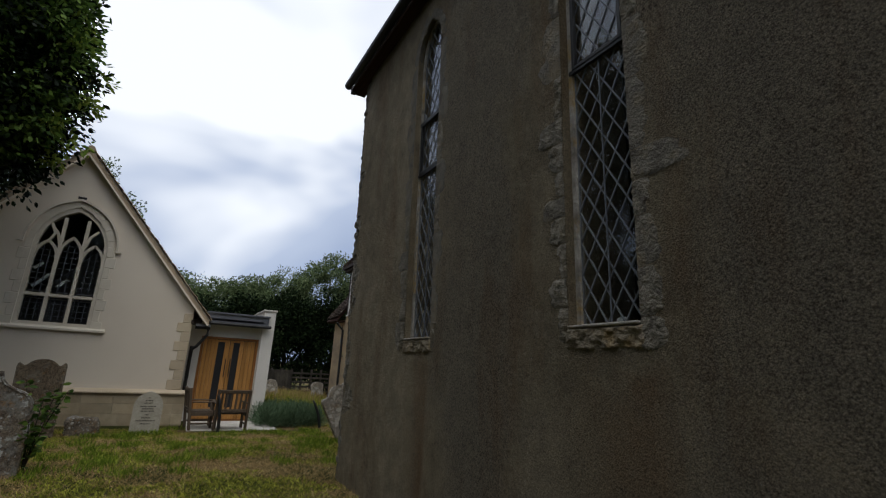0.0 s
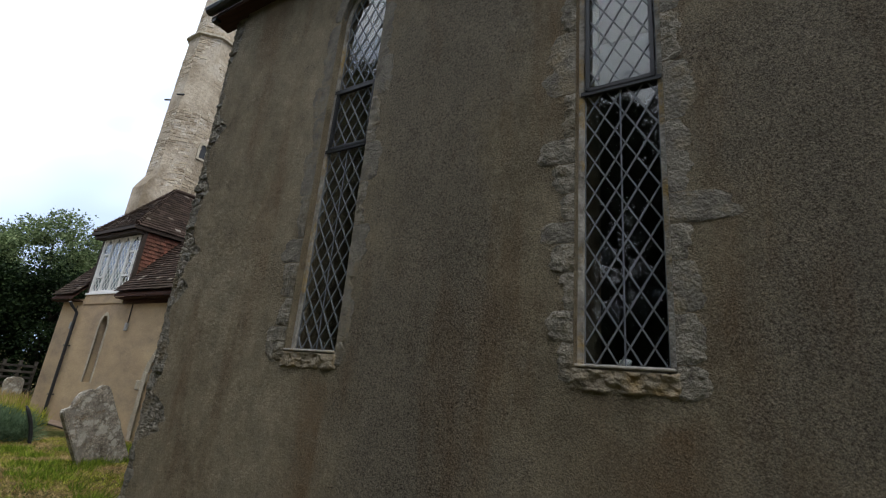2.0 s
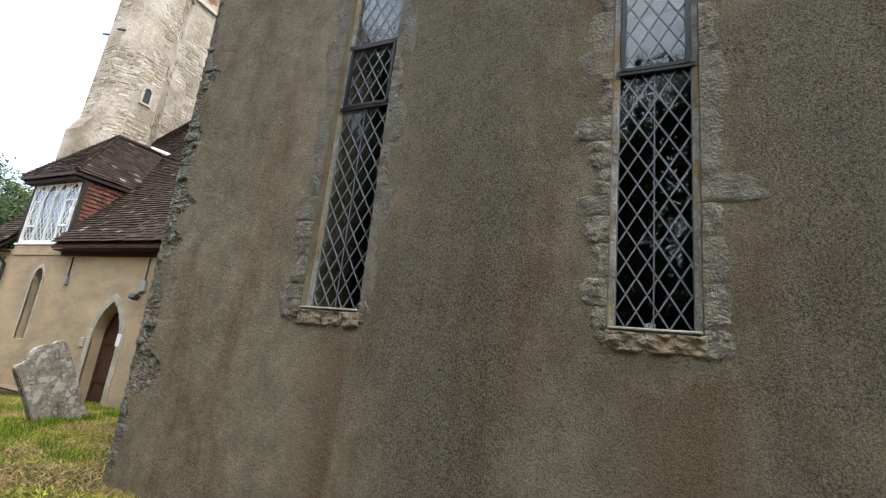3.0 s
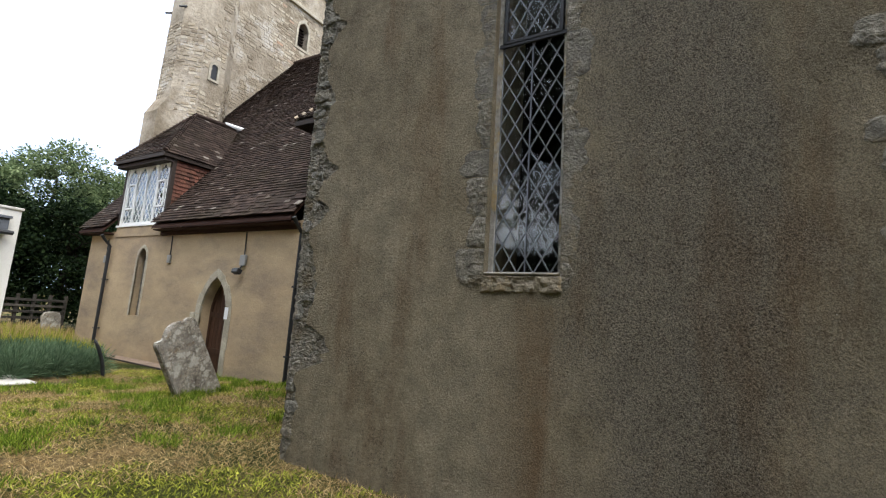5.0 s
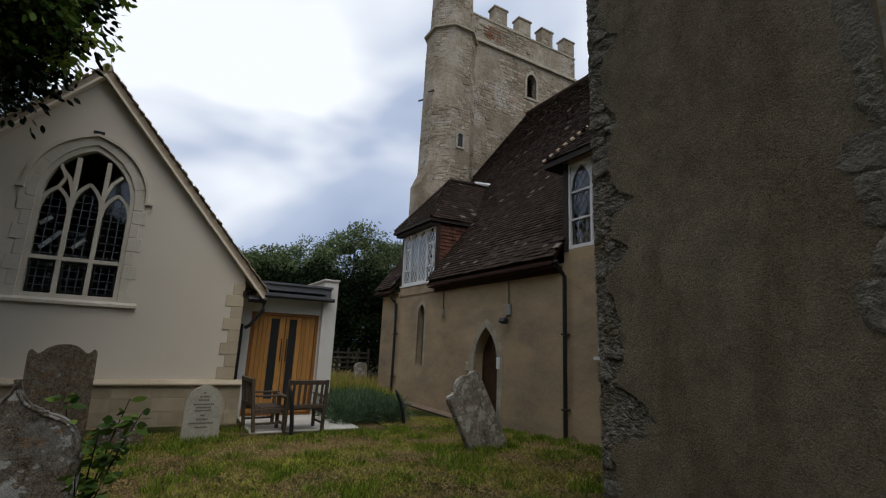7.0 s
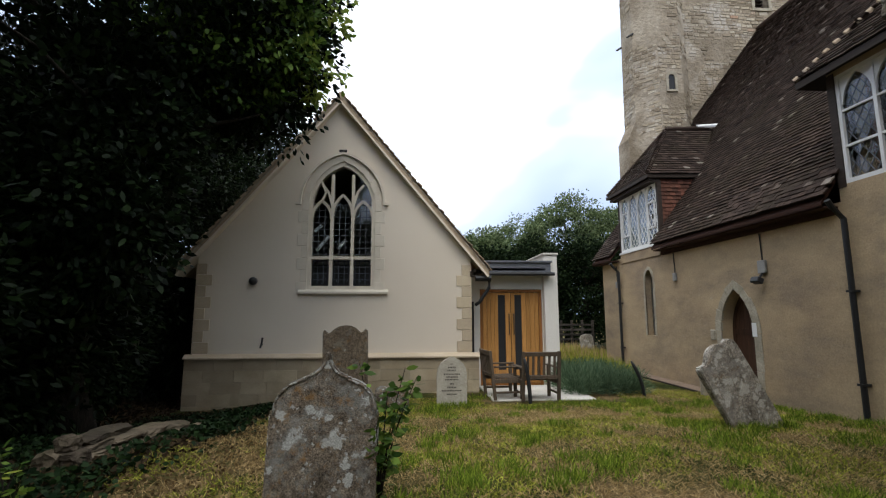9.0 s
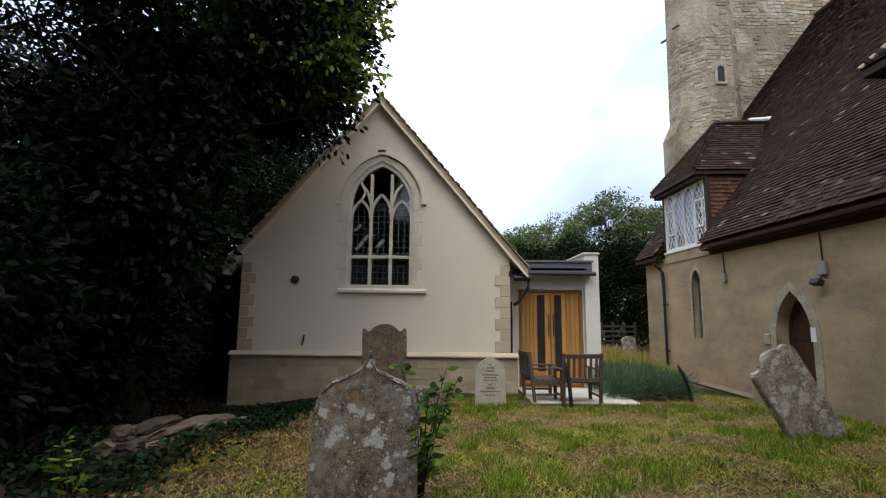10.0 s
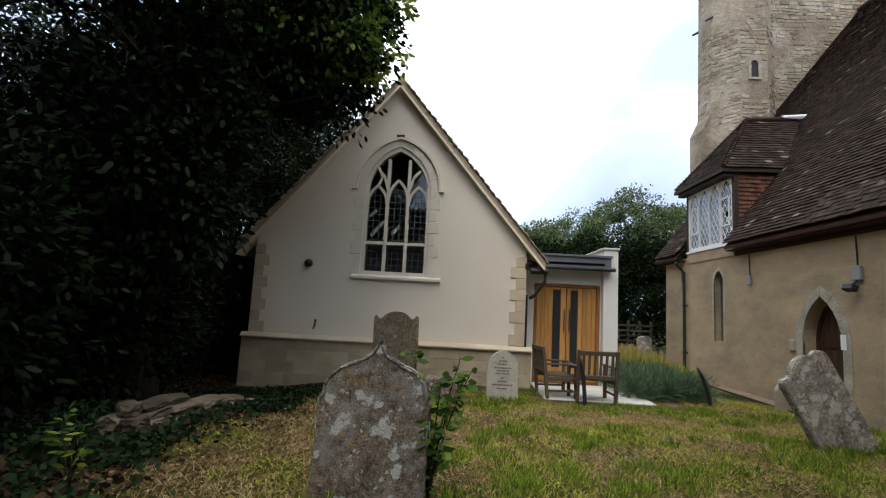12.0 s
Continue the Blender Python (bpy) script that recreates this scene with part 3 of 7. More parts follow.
def arch(x0, x1, z0, spring, apex, n=8, pointed=True):
    """Outline of an arched opening, counter-clockwise from the bottom left."""
    c, h = (x0 + x1) / 2, (x1 - x0) / 2
    rise = apex - spring
    pts = [(x0, z0), (x1, z0), (x1, spring)]
    if pointed:
        r = (h * h + rise * rise) / (2 * h)
        a1 = math.atan2(rise, r - h) if r > h else math.pi / 2
        a1 = math.asin(min(1, rise / r))
        if r < h:
            a1 = math.pi - a1
        for i in range(1, n + 1):
            a = a1 * i / n
            pts.append((x1 - r + r * math.cos(a), spring + r * math.sin(a)))
        for i in range(n - 1, -1, -1):
            a = a1 * i / n
            pts.append((x0 + r - r * math.cos(a), spring + r * math.sin(a)))
    else:
        for i in range(1, 2 * n):
            a = math.pi * i / (2 * n)
            pts.append((c + h * math.cos(a), spring + rise * math.sin(a)))
        pts.append((x0, spring))
    return pts


def holed_wall(name, outer, holes, depth, m, mat, cut=0.0):
    """A wall of some thickness with openings that go through it; cut subdivides long triangles."""
    bm = bmesh.new()
    for loop in [outer] + list(holes):
        vs = [bm.verts.new((u, v, 0)) for u, v in loop]
        for i in range(len(vs)):
            bm.edges.new((vs[i], vs[(i + 1) % len(vs)]))
    bmesh.ops.triangle_fill(bm, use_beauty=True, use_dissolve=False, edges=list(bm.edges))
    bmesh.ops.recalc_face_normals(bm, faces=bm.faces)
    ext = bmesh.ops.extrude_face_region(bm, geom=list(bm.faces))
    for g in ext["geom"]:
        if isinstance(g, bmesh.types.BMVert):
            g.co.z += depth
    bmesh.ops.recalc_face_normals(bm, faces=bm.faces)
    bm.transform(m)
    if m.determinant() < 0:
        bmesh.ops.reverse_faces(bm, faces=bm.faces)
    me = bpy.data.meshes.new(name)
    bm.to_mesh(me)
    bm.free()
    me.materials.append(mat)
    return me


def clip_segment(p, q, poly):
    """The part of the segment p-q inside a convex, counter-clockwise outline."""
    t0, t1 = 0.0, 1.0
    d = (q[0] - p[0], q[1] - p[1])
    k = len(poly)
    for i in range(k):
        a, b = poly[i], poly[(i + 1) % k]
        nx, ny = -(b[1] - a[1]), b[0] - a[0]
        den = nx * d[0] + ny * d[1]
        num = nx * (p[0] - a[0]) + ny * (p[1] - a[1])
        if abs(den) < 1e-9:
            if num < 0:
                return None
            continue
        t = -num / den
        if den > 0:
            t0 = max(t0, t)
        else:
            t1 = min(t1, t)
    if t1 - t0 < 1e-4:
        return None
    return (p[0] + d[0] * t0, p[1] + d[1] * t0), (p[0] + d[0] * t1, p[1] + d[1] * t1)


def clip_polygon(poly, clip):
    """Sutherland-Hodgman against a convex, counter-clockwise outline."""
    out = list(poly)
    k = len(clip)
    for i in range(k):
        a, b = clip[i], clip[(i + 1) % k]
        if not out:
            break
        src, out = out, []

        def side(p):
            return (b[0] - a[0]) * (p[1] - a[1]) - (b[1] - a[1]) * (p[0] - a[0])
        for j in range(len(src)):
            p, q = src[j], src[(j + 1) % len(src)]
            sp, sq = side(p), side(q)
            if sp >= 0:
                out.append(p)
            if (sp >= 0) != (sq >= 0):
                t = sp / (sp - sq)
                out.append((p[0] + (q[0] - p[0]) * t, p[1] + (q[1] - p[1]) * t))
    return out


def came(mesher, a, b, width, depth, m):
    d = Vector((b[0] - a[0], b[1] - a[1]))
    if d.length < 1e-3:
        return
    n = Vector((-d.y, d.x)).normalized() * width / 2
    mesher.prism([(a[0] - n.x, a[1] - n.y), (b[0] - n.x, b[1] - n.y), (b[0] + n.x, b[1] + n.y), (a[0] + n.x, a[1] + n.y)], depth, m)


def leaded_light(parent, outline, pw, ph, m, rng, lead_w=0.010, tilt=0.6, one_mesh=False, lead_mat=None):
    """Diamond quarries in lead inside a convex outline (u, v); each quarry sits a little askew."""
    us, vs = [p[0] for p in outline], [p[1] for p in outline]
    u0, u1, v0, v1 = min(us), max(us), min(vs), max(vs)
    lead = Mesher()
    slope = ph / pw
    span = (v1 - v0) + slope * (u1 - u0)
    n = int(span / ph) + 2
    for i in range(-n, n + 1):
        for sgn in (1, -1):
            c = v0 + i * ph + ph * 0.5
            a, b = (u0 - 1, c + sgn * slope * (-1)), (u1 + 1, c + sgn * slope * (u1 + 1 - u0))
            s = clip_segment(a, b, outline)
            if s:
                came(lead, s[0], s[1], lead_w, 0.012, m)
    k = len(outline)
    for i in range(k):
        came(lead, outline[i], outline[(i + 1) % k], lead_w * 1.6, 0.012, m)
    part("leading", lead.mesh("leading", lead_mat or M_LEAD), parent, "grey lead cames", "stuff")
    joined = Mesher()
    for i in range(-1, int((u1 - u0) / pw * 2) + 3):
        for j in range(-1, int((v1 - v0) / ph * 2) + 3):
            if (i + j) % 2:
                continue
            cu, cv = u0 + i * pw / 2, v0 + ph * 0.5 + (j - 1) * ph / 2
            quarry = clip_polygon([(cu - pw / 2, cv), (cu, cv - ph / 2), (cu + pw / 2, cv), (cu, cv + ph / 2)], outline)
            if len(quarry) < 3:
                continue
            tu, tv = radians(rng.gauss(0, tilt)), radians(rng.gauss(0, tilt))
            mm = m @ Matrix.Translation((cu, cv, 0.006)) @ Matrix.Rotation(tu, 4, "X") @ Matrix.Rotation(tv, 4, "Y") @ Matrix.Translation((-cu, -cv, 0))
            if one_mesh:
                joined.prism(quarry, 0.004, mm)
            else:
                part("pane", Mesher().prism(quarry, 0.004, mm).mesh("pane", M_PANE), parent).visible_shadow = False
    if one_mesh:
        part("panes", joined.mesh("panes", M_PANE), parent, "", "stuff").visible_shadow = False


def bumpy_stone(rng, sx, sy, sz, cuts=2, rough=0.0):
    """A rounded irregular stone round the origin."""
    bm = bmesh.new()
    bmesh.ops.create_icosphere(bm, subdivisions=cuts, radius=0.5)
    off = Vector((rng.random() * 50, rng.random() * 50, rng.random() * 50))
    for p in bm.verts:
        c = p.co * 2
        box = Vector((max(-0.72, min(0.72, c.x)), max(-0.72, min(0.72, c.y)), max(-0.72, min(0.72, c.z)))) / 1.44
        q = box * 1.12 + p.co * 0.06
        q += noise.noise_vector(p.co * 2.6 + off) * 0.12 + noise.noise_vector(p.co * 7.0 + off) * 0.07
        s = Vector((q.x * sx, q.y * sy, q.z * sz))
        p.co = s + (noise.noise_vector(s * 9 + off) + 0.7 * noise.noise_vector(s * 26 + off)) * rough
    bm.verts.index_update()
    vs, fs = [p.co.copy() for p in bm.verts], [[p.index for p in q.verts] for q in bm.faces]
    bm.free()
    return vs, fs


def smooth_step(a, b, t):
    t = max(0.0, min(1.0, (t - a) / (b - a)))
    return t * t * (3 - 2 * t)


def ground_z(x, y):
    z = -0.26 * smooth_step(8.3, 12.6, y)
    z -= 0.30 * smooth_step(-2.5, -5.5, x) * smooth_step(9, 13.5, y)
    z -= 0.08 * smooth_step(4.2, 6.2, x) * smooth_step(7, 10, y)
    near = 1 - smooth_step(20, 40, math.hypot(x, y))
    if near > 0 and y < 13.2:
        z += near * 0.05 * noise.noise(Vector((x * 0.5, y * 0.5, 0.3))) * (1 - smooth_step(11.5, 13, y))
    return z


# ---- ground ----
def build_ground():
    xs = sorted(set([-2500, -800, -250, -90, -40] + [round(-20 + 0.4 * i, 2) for i in range(101)] + [30, 60, 150, 600, 2500]))
    ys = sorted(set([-2500, -800, -250, -90, -40, -22] + [round(-12 + 0.4 * i, 2) for i in range(121)] + [45, 60, 90, 200, 800, 2500]))
    vs = [(x, y, ground_z(x, y)) for y in ys for x in xs]
    k = len(xs)
    fs = [(j * k + i, j * k + i + 1, (j + 1) * k + i + 1, (j + 1) * k + i) for j in range(len(ys) - 1) for i in range(k - 1)]
    ob = new("ground", Mesher().add(vs, fs).mesh("ground", M_TURF, True))
    tagged(ob, "patchy mown churchyard grass with straw-coloured bare spots", "ground", "", "structure")


build_ground()
rng = random.Random(7)

# ---- chancel: near rendered building ----
CH_X, CH_Y, CH_TOP = 2.175, 6.36, 5.92
LEAN_X = -0.02
chancel = thing("church_chancel", (4.5, 0, 0), "church chancel with brown roughcast walls and two lancet windows", "church building")
CH_M = Matrix(((0, LEAN_X, 1, CH_X), (-1, 0, 0, 0), (0, 1, 0, 0), (0, 0, 0, 1)))


def chu(y):
    """Distance along the chancel's long wall."""
    return -y


W1 = arch(chu(4.40), chu(3.84), 1.70, 4.93, 5.36)
W2 = arch(chu(2.06), chu(1.55), 1.70, 5.02, 5.45)


def render_loss(z):
    """How far from the corner the render has come away at height z."""
    base = 0.185 + 0.10 * noise.noise(Vector((1.7, 0, z * 1.6))) + 0.085 * noise.noise(Vector((4.7, 0, z * 4.5))) + 0.05 * noise.noise(Vector((9.1, 0, z * 13)))
    for zc, half, reach in ((1.03, 0.20, 0.36), (2.25, 0.14, 0.16), (2.70, 0.16, 0.19), (3.40, 0.20, 0.14), (1.62, 0.2, 0.11), (4.1, 0.2, 0.12)):
        wave = z - zc + 0.05 * noise.noise(Vector((zc, 3.0, z * 8)))
        base += reach * (0.85 + 0.45 * noise.noise(Vector((zc, 6.0, z * 19)))) * max(0.0, 1 - abs(wave) / half) ** 0.5
    return max(0.055, base)


def ragged(rng, y_edge, z0, z1):
    pts, z = [], z0
    while z < z1:
        pts.append((chu(y_edge - render_loss(z)), z))
        z += rng.uniform(0.012, 0.035)
    pts.append((chu(y_edge - render_loss(z1)), z1))
    return pts


outer = [(chu(-7), -0.6), (chu(-7), CH_TOP), *reversed(ragged(random.Random(3), CH_Y, -0.6, CH_TOP))]
part("wall", holed_wall("wall", outer[::-1], [W1, W2], 0.62, CH_M, M_ROUGHCAST), chancel, "brown roughcast rendered wall, patched and stained")
w = Mesher()
w.box(CH_X + 0.62, 8.6, CH_Y - 0.62, CH_Y - 0.06, -0.6, CH_TOP)
w.box(8.2, 8.8, -7, CH_Y - 0.7, -0.6, CH_TOP)
w.box(CH_X + 0.62, 8.2, -7.0, -6.4, -0.6, CH_TOP)
for y in (CH_Y - 0.06, -6.4):
    w.prism([(CH_X + 0.05, CH_TOP - 0.02), (8.7, CH_TOP - 0.02), (5.5, CH_TOP + 3.3)], 0.5, plane_m((0, y, 0), (1, 0, 0), (0, 0, 1)))
part("end_wall", w.mesh("end_wall", M_ROUGHCAST), chancel)
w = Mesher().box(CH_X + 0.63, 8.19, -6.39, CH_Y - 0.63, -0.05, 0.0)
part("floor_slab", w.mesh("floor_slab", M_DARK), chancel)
# added dark sheet behind the leaded lights; the rooms' dimness is in its colour
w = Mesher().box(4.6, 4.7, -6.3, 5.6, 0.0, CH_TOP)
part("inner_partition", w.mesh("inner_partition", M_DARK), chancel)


def tiled_slope(parent, origin, along, up, length, slope_len, mat, gauge=0.115, width=0.17, rng=rng, singles=None, keep=None, thick=0.014):
    """Plain tiles in overlapping courses on a slope. keep(u, v) tells where tiles lie; singles (u0, u1, v0, v1): tiles there are pieces."""
    along, up = Vector(along).normalized(), Vector(up).normalized()
    nrm = along.cross(up)
    if nrm.z < 0 or (abs(nrm.z) < 1e-6 and nrm.x > 0):
        nrm = -nrm
    origin = Vector(origin)
    base = Matrix(((along.x, up.x, nrm.x, 0), (along.y, up.y, nrm.y, 0), (along.z, up.z, nrm.z, 0), (0, 0, 0, 1)))
    vs, fs = [], []
    one = None
    rows = int(slope_len / gauge)
    for r in range(rows):
        v = r * gauge
        off = (r % 2) * width / 2
        for c in range(int(length / width) + 1):
            u = c * width - off
            a, b = max(0, u + 0.002), min(length, u + width - 0.002)
            if b - a < 0.03 or (keep and not keep((a + b) / 2, v + gauge / 2)):
                continue
            lift = rng.uniform(0.010, 0.030)
            dz = rng.gauss(0, 0.003)
            top = min(v + gauge * 1.35, slope_len)
            if singles and singles[0] < u < singles[1] and singles[2] < v < singles[3]:
                if one is None:
                    one = Mesher().box(0, width - 0.004, 0, gauge * 1.35, 0, thick).mesh("tile", mat)
                mm = Matrix.Translation(origin + along * (u + 0.002) + up * (v + dz) + nrm * (0.016 + lift)) @ base @ Matrix.Rotation(-0.11, 4, "X")
                piece("tile", one, parent, mm)
                continue
            n = len(vs)
            h0, h1 = 0.016 + lift, 0.001
            for uu in (a, b):
                for vv, hh in ((v + dz, h0), (top, h1)):
                    p = origin + along * uu + up * vv
                    vs.append(p + nrm * hh)
                    vs.append(p + nrm * (hh + thick))
            fs += [(n, n + 2, n + 6, n + 4), (n + 1, n + 5, n + 7, n + 3), (n, n + 4, n + 5, n + 1), (n + 2, n + 3, n + 7, n + 6), (n, n + 1, n + 3, n + 2), (n + 4, n + 6, n + 7, n + 5)]
    me = bpy.data.meshes.new("tiles")
    me.from_pydata(vs, [], fs)
    me.materials.append(mat)
    part("tiles", me, parent, "", "stuff")


# eaves and roof of the chancel
roof = part("roof", Mesher().prism([(CH_X - 0.22, CH_TOP - 0.06), (5.5, CH_TOP + 3.6), (8.9, CH_TOP - 0.06), (8.9, CH_TOP - 0.16), (5.5, CH_TOP + 3.45), (CH_X - 0.22, CH_TOP - 0.16)], 13.9, plane_m((0, 6.62, 0), (1, 0, 0), (0, 0, 1))).mesh("roof", M_TIMBER), chancel, "steep tiled roof with dark eaves")
w = Mesher().box(CH_X - 0.26, CH_X - 0.02, -7, 6.66, CH_TOP - 0.22, CH_TOP - 0.165)
part("soffit", w.mesh("soffit", M_SOFFIT), chancel, "dark brown eaves boarding")
w = Mesher()
w.tube([(CH_X - 0.30, -7, CH_TOP - 0.10), (CH_X - 0.30, 6.68, CH_TOP - 0.10)], 0.062, 10)
w.box(CH_X - 0.27, CH_X - 0.2, 6.54, 6.62, CH_TOP - 0.26, CH_TOP - 0.20)
part("gutter", w.mesh("gutter", M_IRON), chancel, "black iron gutter")


def lancet_light(y0, y1, outline, bars, casement):
    """A leaded lancet with sill, jamb stones and iron bars, set in the chancel's long wall."""
    zb = min(p[1] for p in outline)
    apex = max(p[1] for p in outline)
    cu = (chu(y0) + chu(y1)) / 2
    half = abs(chu(y0) - chu(y1)) / 2
    win = part("window", Mesher().ring([(cu + (u - cu) * 1.0, v) for u, v in outline], [(cu + (u - cu) * (1 - 0.035 / half), zb + 0.03 + (v - zb) * (1 - 0.06 / (apex - zb))) for u, v in outline], 0.05, CH_M @ Matrix.Translation((0, 0, 0.065))).mesh("window", M_SILL), chancel, "leaded lancet window with pale stone reveal")
    inner = [(cu + (u - cu) * (1 - 0.035 / half), zb + 0.03 + (v - zb) * (1 - 0.06 / (apex - zb))) for u, v in outline]
    leaded_light(win, inner, 0.122, 0.205, CH_M @ Matrix.Translation((0, 0, 0.085)), random.Random(int(y0 * 10)), 0.0085, 0.4)
    irons = Mesher()
    u0, u1 = min(p[0] for p in inner), max(p[0] for p in inner)
    for z in bars:
        part("iron_bar", Mesher().box(u0 - 0.02, u1 + 0.02, z - 0.014, z + 0.014, 0.055, 0.078, CH_M).mesh("iron_bar", M_IRON), win, "black iron saddle bar")
    z_low = casement[0] if casement else bars[0]
    part("iron_rod", Mesher().box(cu - 0.004, cu + 0.004, zb + 0.03, z_low, 0.074, 0.082, CH_M).mesh("iron_rod", M_LEADSHEET), win, "thin upright rod")
    if casement:
        z0, z1 = casement
        for a, b in ((u0 + 0.012, u0 + 0.036), (u1 - 0.036, u1 - 0.012)):
            irons.box(a, b, z0, z1, 0.05, 0.08, CH_M)
        irons.box(u0 + 0.012, u1 - 0.012, z1 - 0.024, z1, 0.05, 0.08, CH_M)
        irons.box(u0 + 0.012, u1 - 0.012, z0, z0 + 0.024, 0.05, 0.08, CH_M)
        part("casement_frame", irons.mesh("casement_frame", M_IRON), win, "black iron casement")
    # sill
    s = Mesher()
    vs, fs = [], []
    bm = bmesh.new()
    bmesh.ops.create_grid(bm, x_segments=48, y_segments=18, size=0.5)
    sw, u_mid = abs(u1 - u0) + 0.12, cu
    for p in bm.verts:
        a, b = p.co.x, p.co.y + 0.5
        z = zb + 0.004 - 0.01 * b - (0.115 * (b - 0.3) / 0.7 if b > 0.3 else 0)
        wdt = 0.16 - 0.39 * b if b < 0.3 else 0.043 + 0.012 * (b - 0.3) + (0.05 if b > 0.97 or abs(a) > 0.48 else 0)
        rough = noise.noise(Vector((a * 9, b * 4, y0))) * 0.016 + noise.noise(Vector((a * 26, b * 11, y0))) * 0.010
        p.co = Vector((u_mid + a * sw, z + rough * 0.6, wdt - 0.06 + rough))
    bm.verts.index_update()
    s.add([p.co.copy() for p in bm.verts], [[p.index for p in q.verts] for q in bm.faces])
    bm.free()
    s.v = [tuple(CH_M @ Vector(p)) for p in s.v]
    part("sill", s.mesh("sill", M_SILLFRONT, True), win, "worn stone sill with yellow lichen")
    part("sill_edge", Mesher().box(u0 - 0.03, u1 + 0.03, zb + 0.006, zb + 0.024, -0.022, 0.12, CH_M, 0.006).mesh("sill_edge", M_SILL), win, "pale worn sill edge")
    return win


win1 = lancet_light(4.40, 3.84, W1, (3.50, 4.13), (3.51, 4.12))
win2 = lancet_light(2.06, 1.55, W2, (3.45, 4.28), (3.46, 4.27))


def layered(p, seed, flat=2.0, size=13.0):
    """Relief of thin, bedded, broken stones: a height and a crack depth."""
    q = Vector((p[0] * size, p[1] * size * flat, seed)) + noise.noise_vector(Vector((p[0] * 5, p[1] * 5, seed))) * 0.35
    dist, pts = noise.voronoi(q)
    step = noise.noise(pts[0] * 3.1 + Vector((7, 3, 1)))
    crack = min(1.0, (dist[1] - dist[0]) * 3.5)
    return step * 0.5 + 0.5, crack


orn = thing("ornament", (CH_X + 0.17, 1.83, 1.73), "small white shell ornament on the window sill", "ornament")
vs_, fs_ = bumpy_stone(random.Random(8), 0.03, 0.05, 0.04, 3, 0.004)
part("shell", Mesher().add([Vector((CH_X + 0.16, 1.83, 1.752)) + p for p in vs_], fs_).mesh("shell", M_PAPER, True), orn)


def jamb_stones(win, y_edge, sgn, rng, profile):
    """Worn stones and broken cement showing round a window; profile: (from, to, width, dressed) up the jamb."""
    seed = rng.random() * 40
    for z, top, wd, dressed in profile:
        h = top - z - 0.006
        nu, nv = max(7, int(wd / 0.0105)), max(6, int(h / 0.0105))
        vs, fs = [], []
        for j in range(nv + 1):
            b = j / nv
            zz0 = z + b * h
            edge = wd * (1 + 0.35 * noise.noise(Vector((seed, zz0 * 5, 1)))) + 0.045 * noise.noise(Vector((seed, zz0 * 13, 4))) + 0.02 * noise.noise(Vector((seed, zz0 * 34, 2)))
            edge = max(0.03, edge * (1 - 0.3 * (2 * b - 1) ** 6))
            for k in range(nu + 1):
                a = k / nu
                y = y_edge + sgn * (0.002 + a * edge)
                zz = zz0 + 0.014 * noise.noise(Vector((y * 12, seed, zz0 * 3))) * min(1, a * 4)
                rim = min(1.0, (1 - a) * 6) * min(1.0, 0.15 + b * 9, 0.15 + (1 - b) * 9)
                if dressed:
                    out = 0.003 + 0.006 * noise.noise(Vector((y * 11, zz * 11, seed))) + 0.004 * noise.noise(Vector((y * 50, zz * 50, 1)))
                else:
                    s, c = layered((y, zz), seed, 1.4, 11.0)
                    s2, c2 = layered((y, zz), seed + 5, 1.3, 30.0)
                    out = 0.001 + 0.013 * s * c + 0.008 * s2 * c2 + 0.005 * noise.noise(Vector((y * 55, zz * 55, 1)))
                vs.append(CH_M @ Vector((chu(y), zz, -out * rim - 0.0025)))
        for j in range(nv):
            for k in range(nu):
                o = j * (nu + 1) + k
                fs.append((o, o + 1, o + nu + 2, o + nu + 1))
        part("jamb_stone", Mesher().add(vs, fs).mesh("jamb_stone", M_DRESSED if dressed else M_CRUST, True), win)


jamb_stones(win2, 1.55, -1, random.Random(11), ((1.58, 1.74, 0.13, False), (1.74, 2.0, 0.12, False), (2.0, 2.28, 0.13, True), (2.28, 2.48, 0.10, False), (2.48, 2.66, 0.29, True), (2.66, 3.10, 0.11, True), (3.10, 3.50, 0.15, True), (3.50, 3.86, 0.10, False), (3.86, 4.3, 0.14, True), (4.3, 4.7, 0.09, False), (4.7, 5.1, 0.13, True)))
jamb_stones(win2, 2.06, 1, random.Random(12), ((1.62, 1.84, 0.09, False), (1.84, 2.02, 0.15, False), (2.02, 2.24, 0.07, False), (2.24, 2.42, 0.13, False), (2.42, 2.56, 0.25, True), (2.56, 2.74, 0.08, False), (2.74, 2.94, 0.13, False), (2.94, 3.12, 0.24, False), (3.12, 3.44, 0.08, False), (3.44, 3.92, 0.19, True), (3.92, 4.3, 0.09, False), (4.3, 4.66, 0.2, True), (4.66, 5.1, 0.1, False)))
jamb_stones(win1, 3.84, -1, random.Random(13), ((1.62, 1.8, 0.07, False), (1.8, 2.3, 0.09, True), (2.3, 2.72, 0.16, True), (2.72, 3.1, 0.10, False), (3.1, 3.46, 0.14, True), (3.46, 3.9, 0.10, False), (3.9, 4.3, 0.20, True), (4.3, 4.9, 0.12, True)))
jamb_stones(win1, 4.40, 1, random.Random(14), ((1.62, 1.90, 0.24, False), (1.90, 2.14, 0.14, False), (2.14, 2.44, 0.17, False), (2.44, 2.66, 0.22, True), (2.66, 3.06, 0.12, False), (3.06, 3.5, 0.17, True), (3.5, 3.86, 0.12, True), (3.86, 4.2, 0.19, True), (4.2, 4.9, 0.13, True)))


